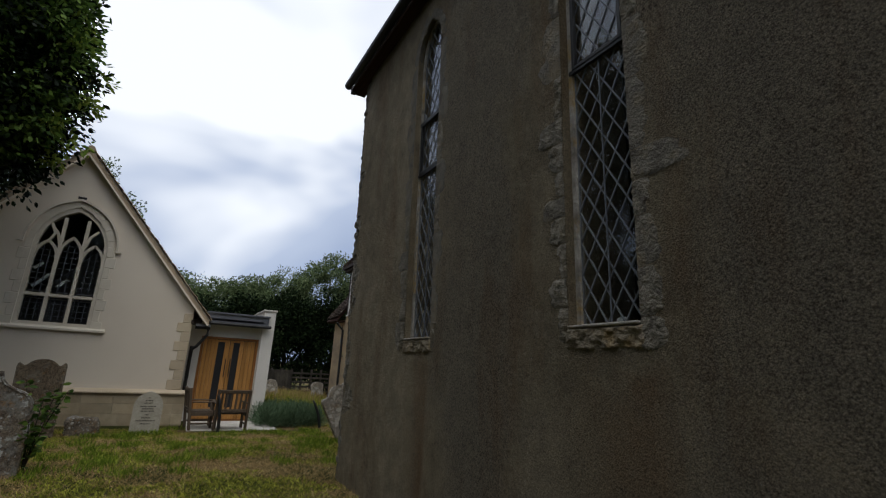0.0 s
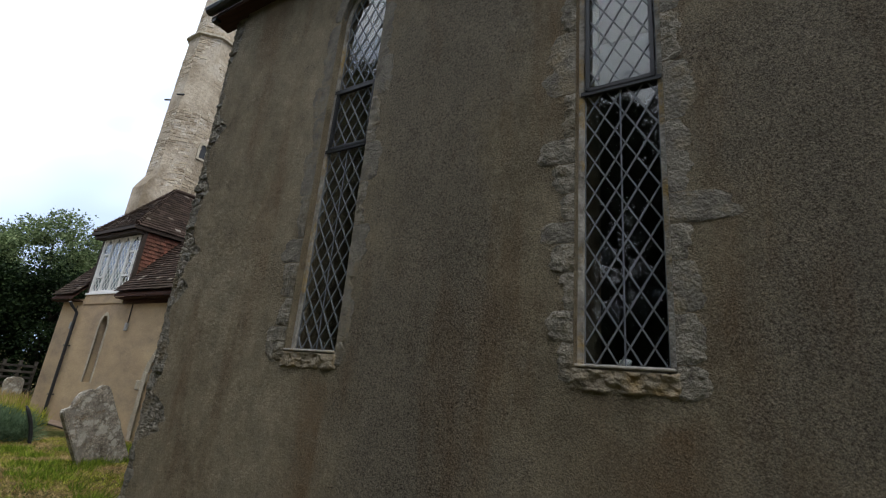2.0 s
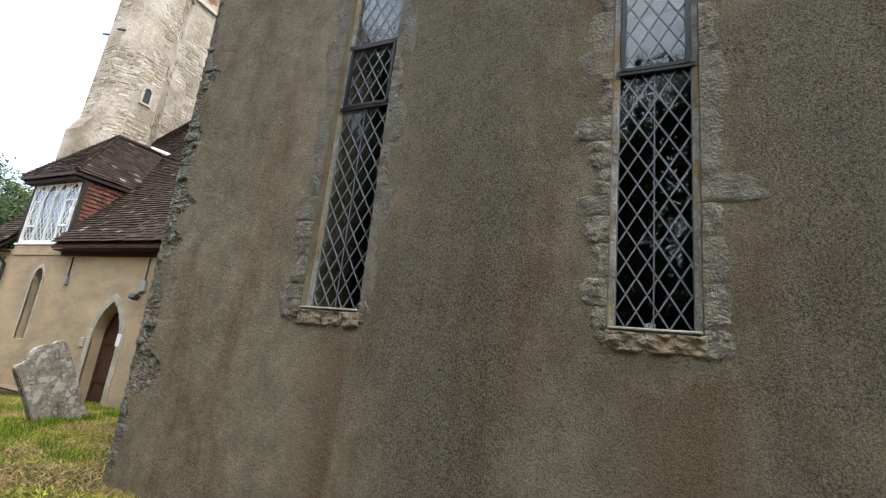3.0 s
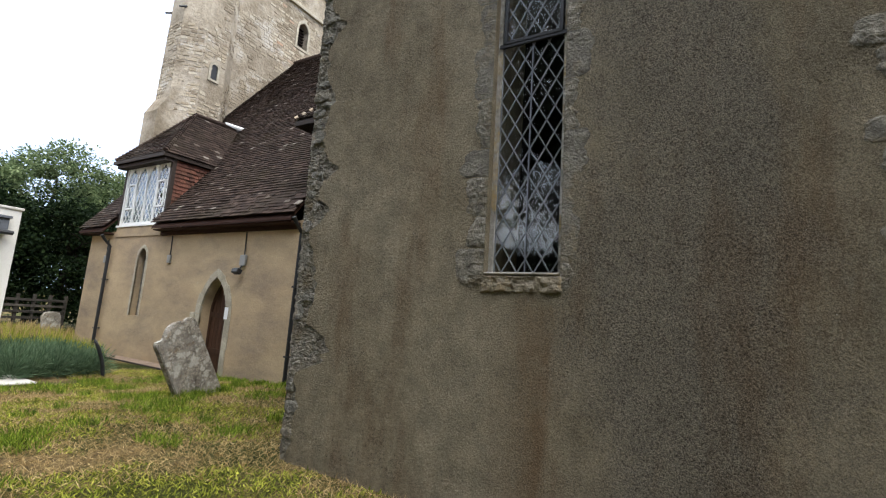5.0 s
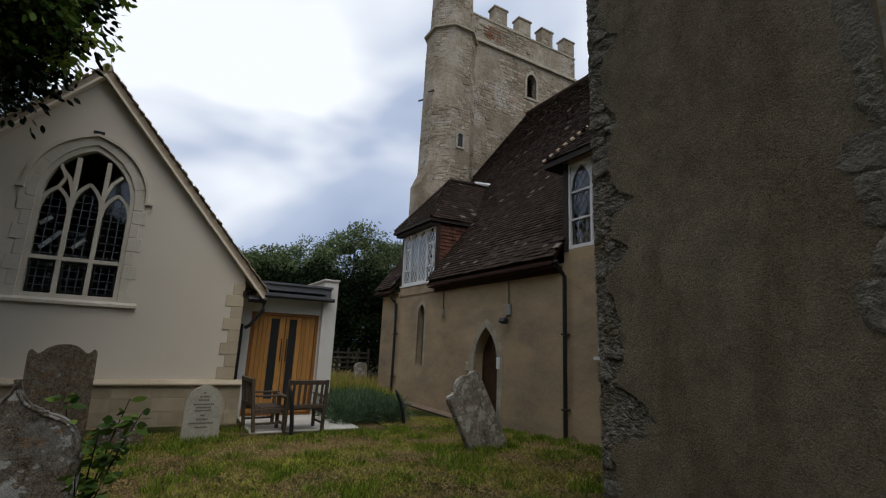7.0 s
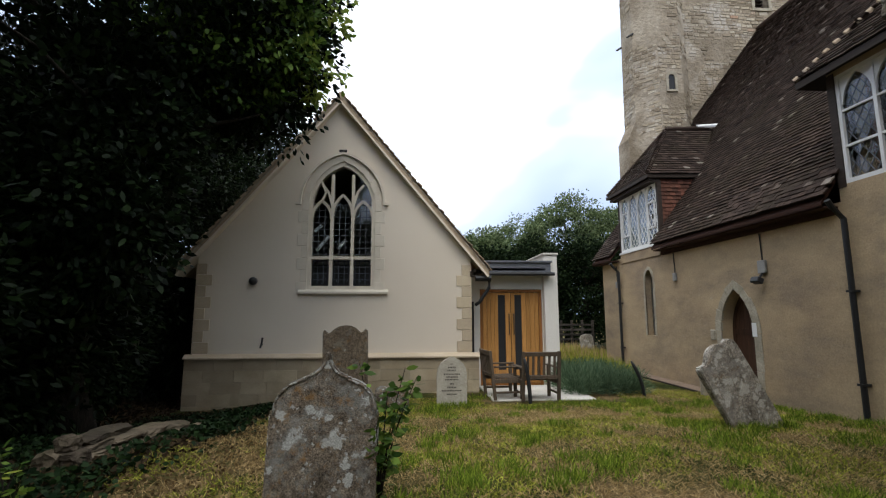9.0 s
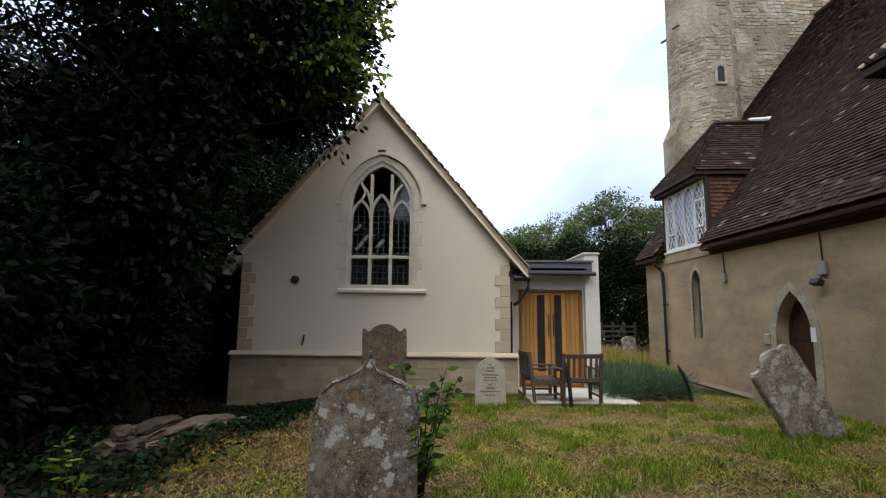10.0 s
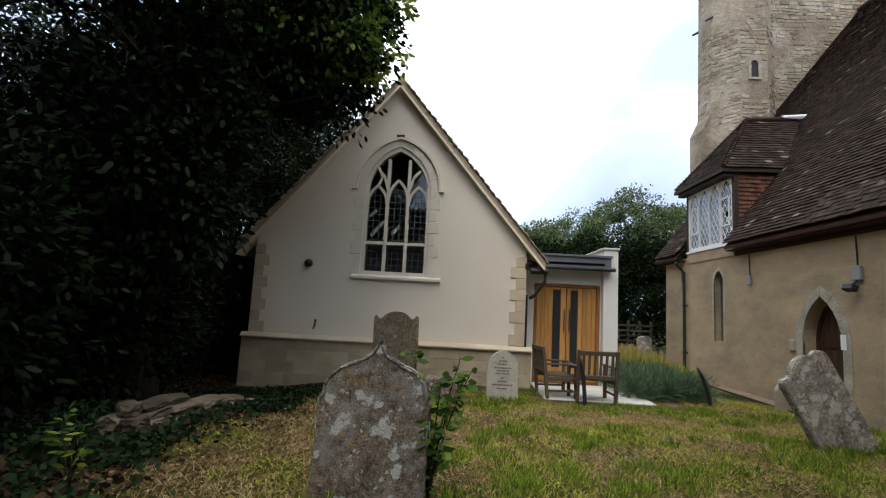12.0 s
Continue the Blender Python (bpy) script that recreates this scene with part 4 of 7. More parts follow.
def arch_stones(win, y0, y1, spring, apex, rng):
    outl = arch(chu(y0), chu(y1), spring - 0.1, spring, apex, 4)
    for a, b in zip(outl[2:-1], outl[3:]):
        mid = ((a[0] + b[0]) / 2, (a[1] + b[1]) / 2)
        d = Vector((b[0] - a[0], b[1] - a[1]))
        ang = math.atan2(d.y, d.x)
        n = Vector((d.y, -d.x)).normalized() * 0.055
        vs, fs = bumpy_stone(rng, d.length * 1.02, 0.10, 0.045, 4, 0.007)
        rot = Matrix.Rotation(ang, 4, "Z")
        me = Mesher().add([CH_M @ (rot @ p + Vector((mid[0] + n.x, mid[1] + n.y, 0.02))) for p in vs], fs).mesh("arch_stone", M_DRESSED, True)
        part("arch_stone", me, win)


arch_stones(win1, 4.40, 3.84, 4.93, 5.36, random.Random(15))
arch_stones(win2, 2.06, 1.55, 5.02, 5.45, random.Random(16))


def corner_crust():
    """Bedded rag and mortar bared where the render has gone from the corner, turned round the corner."""
    step = 0.0095
    zs = [-0.6 + step * k for k in range(int((CH_TOP - 0.1 + 0.6) / step))]
    na, nb = 46, 12
    vs, fs = [], []
    for z in zs:
        loss = render_loss(z) + 0.05
        jag = 0.014 * noise.noise(Vector((2.2, 8.1, z * 6))) + 0.014 * noise.noise(Vector((2.2, 1.1, z * 21)))
        for k in range(na):
            s = k / (na - 1)
            y = CH_Y + jag - loss * (1 - s)
            h, c = layered((y, z), 3.3, 1.5, 8.5)
            h2, c2 = layered((y, z), 8.3, 1.4, 24.0)
            f = noise.noise(Vector((y * 45, z * 60, 5.0)))
            inn = 0.027 - 0.014 * h * c - 0.012 * h2 * c2 - 0.007 * f + 0.016 * (s ** 7)
            vs.append((CH_X + LEAN_X * z + inn, y, z))
        for k in range(1, nb + 1):
            x = 0.03 + 0.6 * k / nb
            h, c = layered((x + 9, z), 5.3)
            vs.append((CH_X + LEAN_X * z + x, CH_Y + jag - 0.02 + 0.03 * h * c, z))
    n = na + nb
    for r in range(len(zs) - 1):
        for k in range(n - 1):
            o = r * n + k
            fs.append((o, o + 1, o + n + 1, o + n))
    part("rubble_facing", Mesher().add(vs, fs).mesh("rubble_facing", M_CRUST), chancel, "bared rubble corner where render has fallen")
    r = random.Random(21)
    z = -0.3
    while z < 5.5:
        h = r.uniform(0.04, 0.12)
        wd = r.uniform(0.07, 0.19)
        if wd < render_loss(z + h / 2) + 0.02 and r.random() < 0.6:
            y = CH_Y - 0.02 - r.random() * max(0.0, render_loss(z + h / 2) - wd)
            vs, fs = bumpy_stone(r, 0.05, wd, h, 3, 0.010)
            c = Vector((CH_X + LEAN_X * z + 0.028 + r.uniform(-0.002, 0.010), y - wd / 2, z + h / 2))
            me = Mesher().add([c + Matrix.Rotation(r.uniform(-0.2, 0.2), 3, "X") @ p for p in vs], fs).mesh("rubble_stone", M_FLINT if r.random() < 0.6 else M_CRUST)
            part("rubble_stone", me, chancel)
        z += h * r.uniform(1.1, 1.9)


corner_crust()

# ---- nave with lean roof, dormers and tower ----
NX = 6.14
nave = thing("church_nave", (9, 14, -0.35), "church nave with ochre rendered wall, steep dark tiled roof and dormers", "church building")
NV = Matrix(((0, 0, 1, NX), (-1, 0, 0, 0), (0, 1, 0, 0), (0, 0, 0, 1)))
NDOOR = arch(-14.06, -13.04, -0.6, 1.05, 1.98)
NLANC = arch(-17.42, -16.96, 0.82, 2.42, 2.76)
NLOW = [(-9.90, 1.40), (-8.95, 1.40), (-8.95, 2.32), (-9.90, 2.32)]
NBIG = [(-10.66, 3.55), (-8.3, 3.55), (-8.3, 5.40), (-10.66, 5.40)]
nave_out = [(-20.45, -0.7), (-6.3, -0.7), (-6.3, 5.5), (-10.80, 5.5), (-10.80, 3.28), (-16.40, 3.28), (-16.40, 3.455), (-18.88, 3.455), (-18.88, 3.28), (-20.45, 3.28)]
part("wall", holed_wall("wall", nave_out, [NDOOR, NLANC, NLOW, NBIG], 0.55, NV, M_RENDER_OCHRE), nave, "ochre lime-rendered wall with grey staining")
w = Mesher()
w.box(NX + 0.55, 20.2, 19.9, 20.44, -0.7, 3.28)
# added dark sheets close behind the nave windows, coloured as an unlit room
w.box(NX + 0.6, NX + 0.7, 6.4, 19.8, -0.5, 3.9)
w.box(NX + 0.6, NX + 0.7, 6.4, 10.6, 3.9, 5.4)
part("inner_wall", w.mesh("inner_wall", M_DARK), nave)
RS = 1.30
RIDGE_X, RIDGE_Z = 13.2, 3.36 + RS * (13.2 - 5.82)
sl = math.hypot(RIDGE_X - 5.82, RIDGE_Z - 3.36)
UPV = ((RIDGE_X - 5.82) / sl, 0, (RIDGE_Z - 3.36) / sl)
w = Mesher()
for ya, yb, x0 in ((20.6, 19.03, 5.82), (19.03, 16.33, 6.6), (16.33, 10.83, 5.82), (10.83, 6.4, 8.0)):
    z0 = 3.28 + RS * (x0 - 5.82)
    deck = [(x0, z0), (RIDGE_X, RIDGE_Z - 0.03), (20.6, 3.28), (20.6, 3.22), (RIDGE_X, RIDGE_Z - 0.1), (x0, z0 - 0.06)]
    w.prism(deck, ya - yb, plane_m((0, ya, 0), (1, 0, 0), (0, 0, 1)))
roof = part("roof", w.mesh("roof", M_SOFFIT), nave, "steep roof of dark weathered clay tiles")


def nave_keep(u, v):
    y, x = 20.6 - u, 5.82 + v * UPV[0]
    if 16.35 < y < 19.0 and x < 6.5:
        return False
    if y < 10.75 and x < 8.3:
        return False
    return y > 6.45


tiled_slope(roof, (5.82, 20.6, 3.36), (0, -1, 0), UPV, 14.1, sl, M_TILE, 0.115, 0.17, random.Random(31), (6.9, 9.75, -0.1, 0.78), nave_keep, 0.022)
w = Mesher()
w.tube([(RIDGE_X, 20.5, RIDGE_Z + 0.02), (RIDGE_X, 6.5, RIDGE_Z + 0.02)], 0.12, 10)
part("ridge_tiles", w.mesh("ridge_tiles", M_TILE), roof)
for q in ((5.86, NX - 0.003, 10.86, 16.32, 3.185, 3.216), (5.86, NX - 0.003, 19.04, 20.6, 3.185, 3.216), (NX - 0.05, NX - 0.003, 10.86, 16.32, 3.08, 3.18)):
    part("eaves_board", Mesher().box(*q).mesh("eaves_board", M_SOFFIT), nave, "dark red-brown eaves board")
for y, x, zt in ((18.98, NX - 0.09, 3.10), (10.70, NX - 0.09, 3.25)):
    w = Mesher()
    w.tube([(5.78, y - 0.02, zt + 0.02), (5.86, y, zt - 0.08), (x, y, zt - 0.28), (x, y, ground_z(x, y) - 0.05)], 0.045, 10)
    for z in (0.35, 1.8):
        w.box(x - 0.06, NX, y - 0.052, y + 0.052, z - 0.018, z + 0.018)
    part("downpipe", w.mesh("downpipe", M_IRON), nave, "black iron downpipe")

# nave door
door = part("door", Mesher().ring(arch(-14.06, -13.04, -0.6, 1.05, 1.98), arch(-13.98, -13.12, -0.6, 1.02, 1.88), 0.06, NV @ Matrix.Translation((0, 0, 0.26))).mesh("door", M_OLDDOOR), nave, "old brown boarded door in a pointed arch")
dl = arch(-13.98, -13.12, -0.58, 1.02, 1.88)
for i in range(6):
    a = -13.98 + i * 0.86 / 6
    q = clip_polygon([(a + 0.004, -0.6), (a + 0.139, -0.6), (a + 0.139, 2), (a + 0.004, 2)], dl)
    part("plank", Mesher().prism(q, 0.04, NV @ Matrix.Translation((0, 0, 0.28))).mesh("plank", M_OLDDOOR), door)
for z in (0.1, 0.98):
    w = Mesher().prism([(-13.98, z), (-13.12, z), (-13.12, z + 0.13), (-13.98, z + 0.13)], 0.02, NV @ Matrix.Translation((0, 0, 0.258)))
    part("ledge", w.mesh("ledge", M_OLDDOOR), door)


def voussoirs(parent, x0, x1, z0, spring, apex, wid, m, mat, rng, depth=0.05, legs=4, proud=0.015):
    out = arch(x0, x1, z0, spring, apex, 5)
    k = len(out)
    pts = [out[1]]
    pts += [(x1, z0 + (spring - z0) * i / legs) for i in range(1, legs)] + out[2:k]
    pts += [(x0, spring - (spring - z0) * i / legs) for i in range(1, legs)] + [out[0]]
    c = ((x0 + x1) / 2, spring)

    def outward(p):
        if p[1] <= spring + 1e-6:
            return Vector((1 if p[0] > c[0] else -1, 0))
        if abs(p[0] - c[0]) < 1e-3:
            return Vector((0, 1))
        cx = x1 - ((x1 - x0) ** 2 / 4 + (apex - spring) ** 2) / (x1 - x0) if p[0] > c[0] else x0 + ((x1 - x0) ** 2 / 4 + (apex - spring) ** 2) / (x1 - x0)
        return Vector((p[0] - cx, p[1] - spring)).normalized()
    for a, b in zip(pts, pts[1:]):
        if abs(a[0] - b[0]) + abs(a[1] - b[1]) < 0.02:
            continue
        g = wid * rng.uniform(0.85, 1.15)
        na, nb = outward(a), outward(b)
        e = 0.004
        d = Vector((b[0] - a[0], b[1] - a[1])).normalized() * e
        poly = [(a[0] + d.x, a[1] + d.y), (a[0] + na.x * g + d.x, a[1] + na.y * g + d.y), (b[0] + nb.x * g - d.x, b[1] + nb.y * g - d.y), (b[0] - d.x, b[1] - d.y)]
        part("stone_block", Mesher().prism(poly, depth, m @ Matrix.Translation((0, 0, -proud - rng.uniform(0, 0.008)))).mesh("stone_block", mat), parent)


voussoirs(door, -14.06, -13.04, -0.5, 1.05, 1.98, 0.19, NV, M_BUFF, random.Random(41))
part("impost_stone", Mesher().box(NX - 0.045, NX + 0.03, 14.27, 14.43, 0.84, 1.08, None, 0.02).mesh("impost_stone", M_BUFF), door)
lan = part("lancet_window", Mesher().ring(NLANC, arch(-17.39, -16.99, 0.86, 2.40, 2.72), 0.05, NV @ Matrix.Translation((0, 0, 0.18))).mesh("lancet_window", M_DRESSED), nave, "narrow dark lancet window with pale surround")
leaded_light(lan, arch(-17.39, -16.99, 0.86, 2.40, 2.72), 0.13, 0.2, NV @ Matrix.Translation((0, 0, 0.2)), random.Random(42), 0.01, 0.6, True)
voussoirs(lan, -17.42, -16.96, 0.82, 2.42, 2.76, 0.09, NV, M_BUFF, random.Random(43), 0.04, 4, 0.006)
part("string_course", Mesher().box(NX - 0.03, NX - 0.002, 16.40, 18.88, 3.10, 3.39).mesh("string_course", M_RENDER_OCHRE), nave)
w = Mesher().box(NX - 0.06, NX - 0.002, 16.38, 18.9, 3.395, 3.45)
part("window_ledge", w.mesh("window_ledge", M_WHITEPAINT), nave)


def white_window(name, y0, y1, z0, z1, lights, label, m=NV, back=0.0, bar=0.028, heads=True):
    """White painted timber window with pointed lights and leaded glass."""
    base = Matrix.Translation((0, 0, back))
    u0, u1 = -y1, -y0
    f = Mesher().ring([(u0, z0), (u1, z0), (u1, z1), (u0, z1)], [(u0 + 0.06, z0 + 0.07), (u1 - 0.06, z0 + 0.07), (u1 - 0.06, z1 - 0.05), (u0 + 0.06, z1 - 0.05)], 0.07, m @ base)
    step = (u1 - u0 - 0.12) / lights
    for i in range(1, lights):
        c = u0 + 0.06 + i * step
        f.prism([(c - bar, z0 + 0.07), (c + bar, z0 + 0.07), (c + bar, z1 - 0.05), (c - bar, z1 - 0.05)], 0.06, m @ base @ Matrix.Translation((0, 0, 0.004)))
    win = part(name, f.mesh(name, M_WHITEPAINT), nave, label)
    for i in range(lights if heads else 0):
        a, b = u0 + 0.06 + i * step, u0 + 0.06 + (i + 1) * step
        top = z1 - 0.05
        ar = arch(a + 0.03, b - 0.03, z0 + 0.07, top - step * 0.85, top - 0.02, 5)
        head = ar[2:]
        sp = Mesher()
        poly_l = [(a + 0.001, top - step * 0.85)] + [(a + 0.001, top)] + [((a + b) / 2, top)] + [p for p in head[len(head) // 2:]]
        poly_r = [((a + b) / 2, top), (b - 0.001, top), (b - 0.001, top - step * 0.85)] + [p for p in head[:len(head) // 2 + 1]]
        sp.prism(poly_l, 0.03, m @ base @ Matrix.Translation((0, 0, 0.02)))
        sp.prism(poly_r, 0.03, m @ base @ Matrix.Translation((0, 0, 0.02)))
        part("arched_head", sp.mesh("arched_head", M_WHITEPAINT), win)
    return win, base


dw, bm_ = white_window("dormer_window", 16.46, 18.84, 3.46, 5.30, 4, "white framed four-light dormer window with diamond leading", NV, 0.0, 0.02, True)
leaded_light(dw, [(-18.78, 3.53), (-16.52, 3.53), (-16.52, 5.25), (-18.78, 5.25)], 0.19, 0.30, NV @ Matrix.Translation((0, 0, 0.03)), random.Random(44), 0.017, 1.4, True, M_WHITEPAINT)
# added sheet: sky reflection of three lights painted behind the glass
part("blind", Mesher().prism([(-18.79, 3.52), (-17.09, 3.52), (-17.09, 5.26), (-18.79, 5.26)], 0.01, NV @ Matrix.Translation((0, 0, 0.075))).mesh("blind", M_SKY_SHEEN), dw, "added pale grey sheet giving the panes their sky reflection")
for a in (-18.70, -17.05):
    part("casement", Mesher().ring([(a, 3.95), (a + 0.42, 3.95), (a + 0.42, 4.75), (a, 4.75)], [(a + 0.045, 3.995), (a + 0.375, 3.995), (a + 0.375, 4.705), (a + 0.045, 4.705)], 0.035, NV @ Matrix.Translation((0, 0, 0.006))).mesh("casement", M_WHITEPAINT), dw, "white casement")
bw, bm_ = white_window("gothic_window", 8.3, 10.66, 3.55, 5.40, 4, "white framed pointed dormer window with leaded glass")
leaded_light(bw, [(-10.6, 3.62), (-8.36, 3.62), (-8.36, 5.35), (-10.6, 5.35)], 0.16, 0.24, NV @ Matrix.Translation((0, 0, 0.05)), random.Random(45), 0.012, 1.0, True)
w = Mesher()
for z in (4.15, 4.75):
    w.prism([(-10.6, z), (-8.36, z), (-8.36, z + 0.035), (-10.6, z + 0.035)], 0.035, NV @ Matrix.Translation((0, 0, 0.012)))
part("glazing_bar", w.mesh("glazing_bar", M_WHITEPAINT), bw)
lw = part("low_window", Mesher().ring(NLOW, [(-9.84, 1.46), (-9.01, 1.46), (-9.01, 2.26), (-9.84, 2.26)], 0.08, NV @ Matrix.Translation((0, 0, -0.03))).mesh("low_window", M_WHITEPAINT), nave, "small white framed window")
part("glass_pane", Mesher().prism([(-9.84, 1.46), (-9.01, 1.46), (-9.01, 2.26), (-9.84, 2.26)], 0.005, NV @ Matrix.Translation((0, 0, 0.02))).mesh("glass_pane", M_PANE), lw).visible_shadow = False
part("window_ledge", Mesher().box(NX - 0.09, NX - 0.002, 8.90, 9.97, 1.34, 1.398).mesh("window_ledge", M_WHITEPAINT), lw)

# hipped dormer
DY0, DY1, DZ = 16.30, 19.08, 5.42
dorm = part("dormer", Mesher().box(NX + 0.08, 8.3, 16.44, 18.86, 3.2, 5.34).mesh("dormer", M_TIMBER), nave, "hipped dormer with red hung tiles and a white leaded window")
tiled_slope(dorm, (6.17, 16.43, 3.45), (1, 0, 0), (0, 0, 1), 2.0, 1.9, M_TILE_RED, 0.115, 0.17, random.Random(51), None, lambda u, v: 3.45 + v > 3.36 + RS * (6.17 + u - 5.82) - 0.1)
part("corner_post", Mesher().box(NX - 0.012, NX + 0.1, 16.36, 16.46, 3.42, 5.36).mesh("corner_post", M_TIMBER), dorm)
part("corner_post", Mesher().box(NX - 0.012, NX + 0.1, 18.84, 18.94, 3.42, 5.36).mesh("corner_post", M_TIMBER), dorm)
PK = Vector((7.3, 17.7, 7.32))
RE = Vector((9.25, 17.7, 7.42))
C0, C1 = Vector((5.84, DY0, DZ)), Vector((5.84, DY1, DZ))
B0, B1 = Vector((7.75, DY0, DZ + 0.04)), Vector((7.75, DY1, DZ + 0.04))
hv = [C0, C1, PK, RE, B0, B1]
w = Mesher().add(hv + [p - Vector((0, 0, 0.1)) for p in hv], [(0, 2, 1), (0, 4, 3, 2), (1, 2, 3, 5), (6, 7, 8), (6, 8, 9, 10), (7, 11, 9, 8), (0, 1, 7, 6), (0, 6, 10, 4), (1, 5, 11, 7), (4, 10, 9, 3), (5, 3, 9, 11)])
hip = part("dormer_roof", w.mesh("dormer_roof", M_TIMBER), nave, "hipped dormer roof of brown clay tiles")


def tri_keep(a, b, c, origin, al, up):
    ua, ub, uc = [((p - origin).dot(al), (p - origin).dot(up)) for p in (a, b, c)]

    def keep(u, v):
        def sd(p, q):
            return (q[0] - p[0]) * (v - p[1]) - (q[1] - p[1]) * (u - p[0])
        s = [sd(ua, ub), sd(ub, uc), sd(uc, ua)]
        return all(x >= -0.01 for x in s) or all(x <= 0.01 for x in s)
    return keep


def tiled_facet(parent, a, b, tops, mat, rng):
    """Tiles on the facet over the eave a-b with the upper corners tops."""
    al = (b - a).normalized()
    up = (tops[0] - a) - al * (tops[0] - a).dot(al)
    h = up.length
    up.normalize()
    polys = [(a, b, tops[0])] + ([(a, tops[0], tops[1]), (b, tops[0], tops[1])] if len(tops) > 1 else [])
    tests = [tri_keep(*p, a, al, up) for p in polys]
    far_u = max([(b - a).length] + [(p - a).dot(al) for p in tops])
    tiled_slope(parent, a + up * 0.0, al, up, far_u, h * 1.06, mat, 0.115, 0.17, rng, None, lambda u, v: any(t(u, v) for t in tests))


tiled_facet(hip, C1, C0, [PK], M_TILE, random.Random(52))
tiled_facet(hip, C0, B0, [PK, RE], M_TILE, random.Random(53))
w = Mesher()
for c in (C0, C1):
    for i in range(24):
        p = c.lerp(PK, i / 24) + Vector((0, 0, 0.055))
        w.tube([p, p + (PK - c).normalized() * 0.13 - Vector((0, 0, 0.02))], [0.07, 0.05], 7)
w.tube([PK + Vector((0, 0, 0.04)), RE + Vector((-0.5, 0, 0.04))], 0.08, 8)
part("hip_tiles", w.mesh("hip_tiles", M_TILE), hip)
w = Mesher().tube([RE + Vector((-0.9, -0.02, 0.06)), RE + Vector((-0.2, -0.03, 0.10)), RE + Vector((0.12, -0.05, 0.2))], [0.07, 0.09, 0.03], 8)
part("mortar_fillet", w.mesh("mortar_fillet", M_PAPER), hip, "white mortar fillet on the ridge end")
for q in ((5.9, NX - 0.02, DY0 + 0.06, DY1 - 0.06, DZ - 0.2, DZ - 0.1), (5.80, 5.836, DY0 - 0.02, DY1 + 0.02, DZ - 0.10, DZ - 0.0)):
    part("eaves_board", Mesher().box(*q).mesh("eaves_board", M_TIMBER), hip)

# gothic dormer roof, mostly behind the chancel
GY = 11.12
gv = [Vector((5.86, GY, 5.50)), Vector((5.86, 7.9, 5.50)), Vector((7.2, 9.5, 7.1)), Vector((9.0, 9.5, 7.2)), Vector((7.85, GY, 5.52)), Vector((7.85, 7.9, 5.52))]
w = Mesher().add(gv + [p - Vector((0, 0, 0.12)) for p in gv], [(0, 2, 1), (0, 4, 3, 2), (1, 2, 3, 5), (6, 7, 8), (6, 8, 9, 10), (7, 11, 9, 8), (0, 1, 7, 6), (0, 6, 10, 4), (1, 5, 11, 7), (4, 10, 9, 3), (5, 3, 9, 11)])
g_roof = part("gothic_dormer_roof", w.mesh("gothic_dormer_roof", M_TIMBER), nave, "second hipped dormer roof of brown tiles")
tiled_facet(g_roof, gv[1], gv[0], [gv[2]], M_TILE, random.Random(54))
tiled_facet(g_roof, gv[0], gv[4], [gv[2], gv[3]], M_TILE, random.Random(55))
w = Mesher()
for i in range(14):
    p = gv[0].lerp(gv[2], i / 14) + Vector((0, 0.0, 0.05))
    w.tube([p, p + (gv[2] - gv[0]).normalized() * 0.075 + Vector((0, 0, 0.01))], [0.06, 0.045], 8)
part("hip_tiles", w.mesh("hip_tiles", M_TILE_TAN), g_roof, "pale bonnet hip tiles")
part("cheek", Mesher().box(NX + 0.56, 8.2, 10.68, 10.79, 3.4, 5.44).mesh("cheek", M_TILE_RED), g_roof)
part("corner_post", Mesher().box(NX - 0.015, NX + 0.3, 10.66, 10.80, 3.5, 5.46).mesh("corner_post", M_TIMBER), g_roof)


# ---- tower ----
TY = 20.5
tower = thing("church_tower", (12.5, 23.5, -0.4), "square ragstone church tower with battlements and octagonal stair turret", "church tower")
TX0, TX1, TB = 9.6, 16.48, 15.80
TWIN = arch(13.12, 13.72, 13.88, 14.78, 15.2)
TM = plane_m((0, TY, 0), (1, 0, 0), (0, 0, 1)) @ Matrix.Diagonal((1, 1, -1, 1))
part("wall", holed_wall("wall", [(TX0, -0.6), (TX1, -0.6), (TX1, 17.2), (TX0, 17.2)], [TWIN], 0.8, TM, M_MORTAR), tower, "coursed ragstone wall")
TL = 10.7
for q in ((TL, TX1, TY + 5.4, TY + 6.2, -0.6, 17.2), (TX1 - 0.8, TX1, TY + 0.8, TY + 5.4, -0.6, 17.2), (TL, TL + 0.8, TY + 0.8, TY + 5.4, -0.6, 17.2)):
    part("wall", Mesher().box(*q).mesh("wall", M_MORTAR), tower)
part("tower_roof", Mesher().box(TL + 0.8, TX1 - 0.8, TY + 0.8, TY + 5.4, 16.2, 16.4).mesh("tower_roof", M_LEADSHEET), tower)


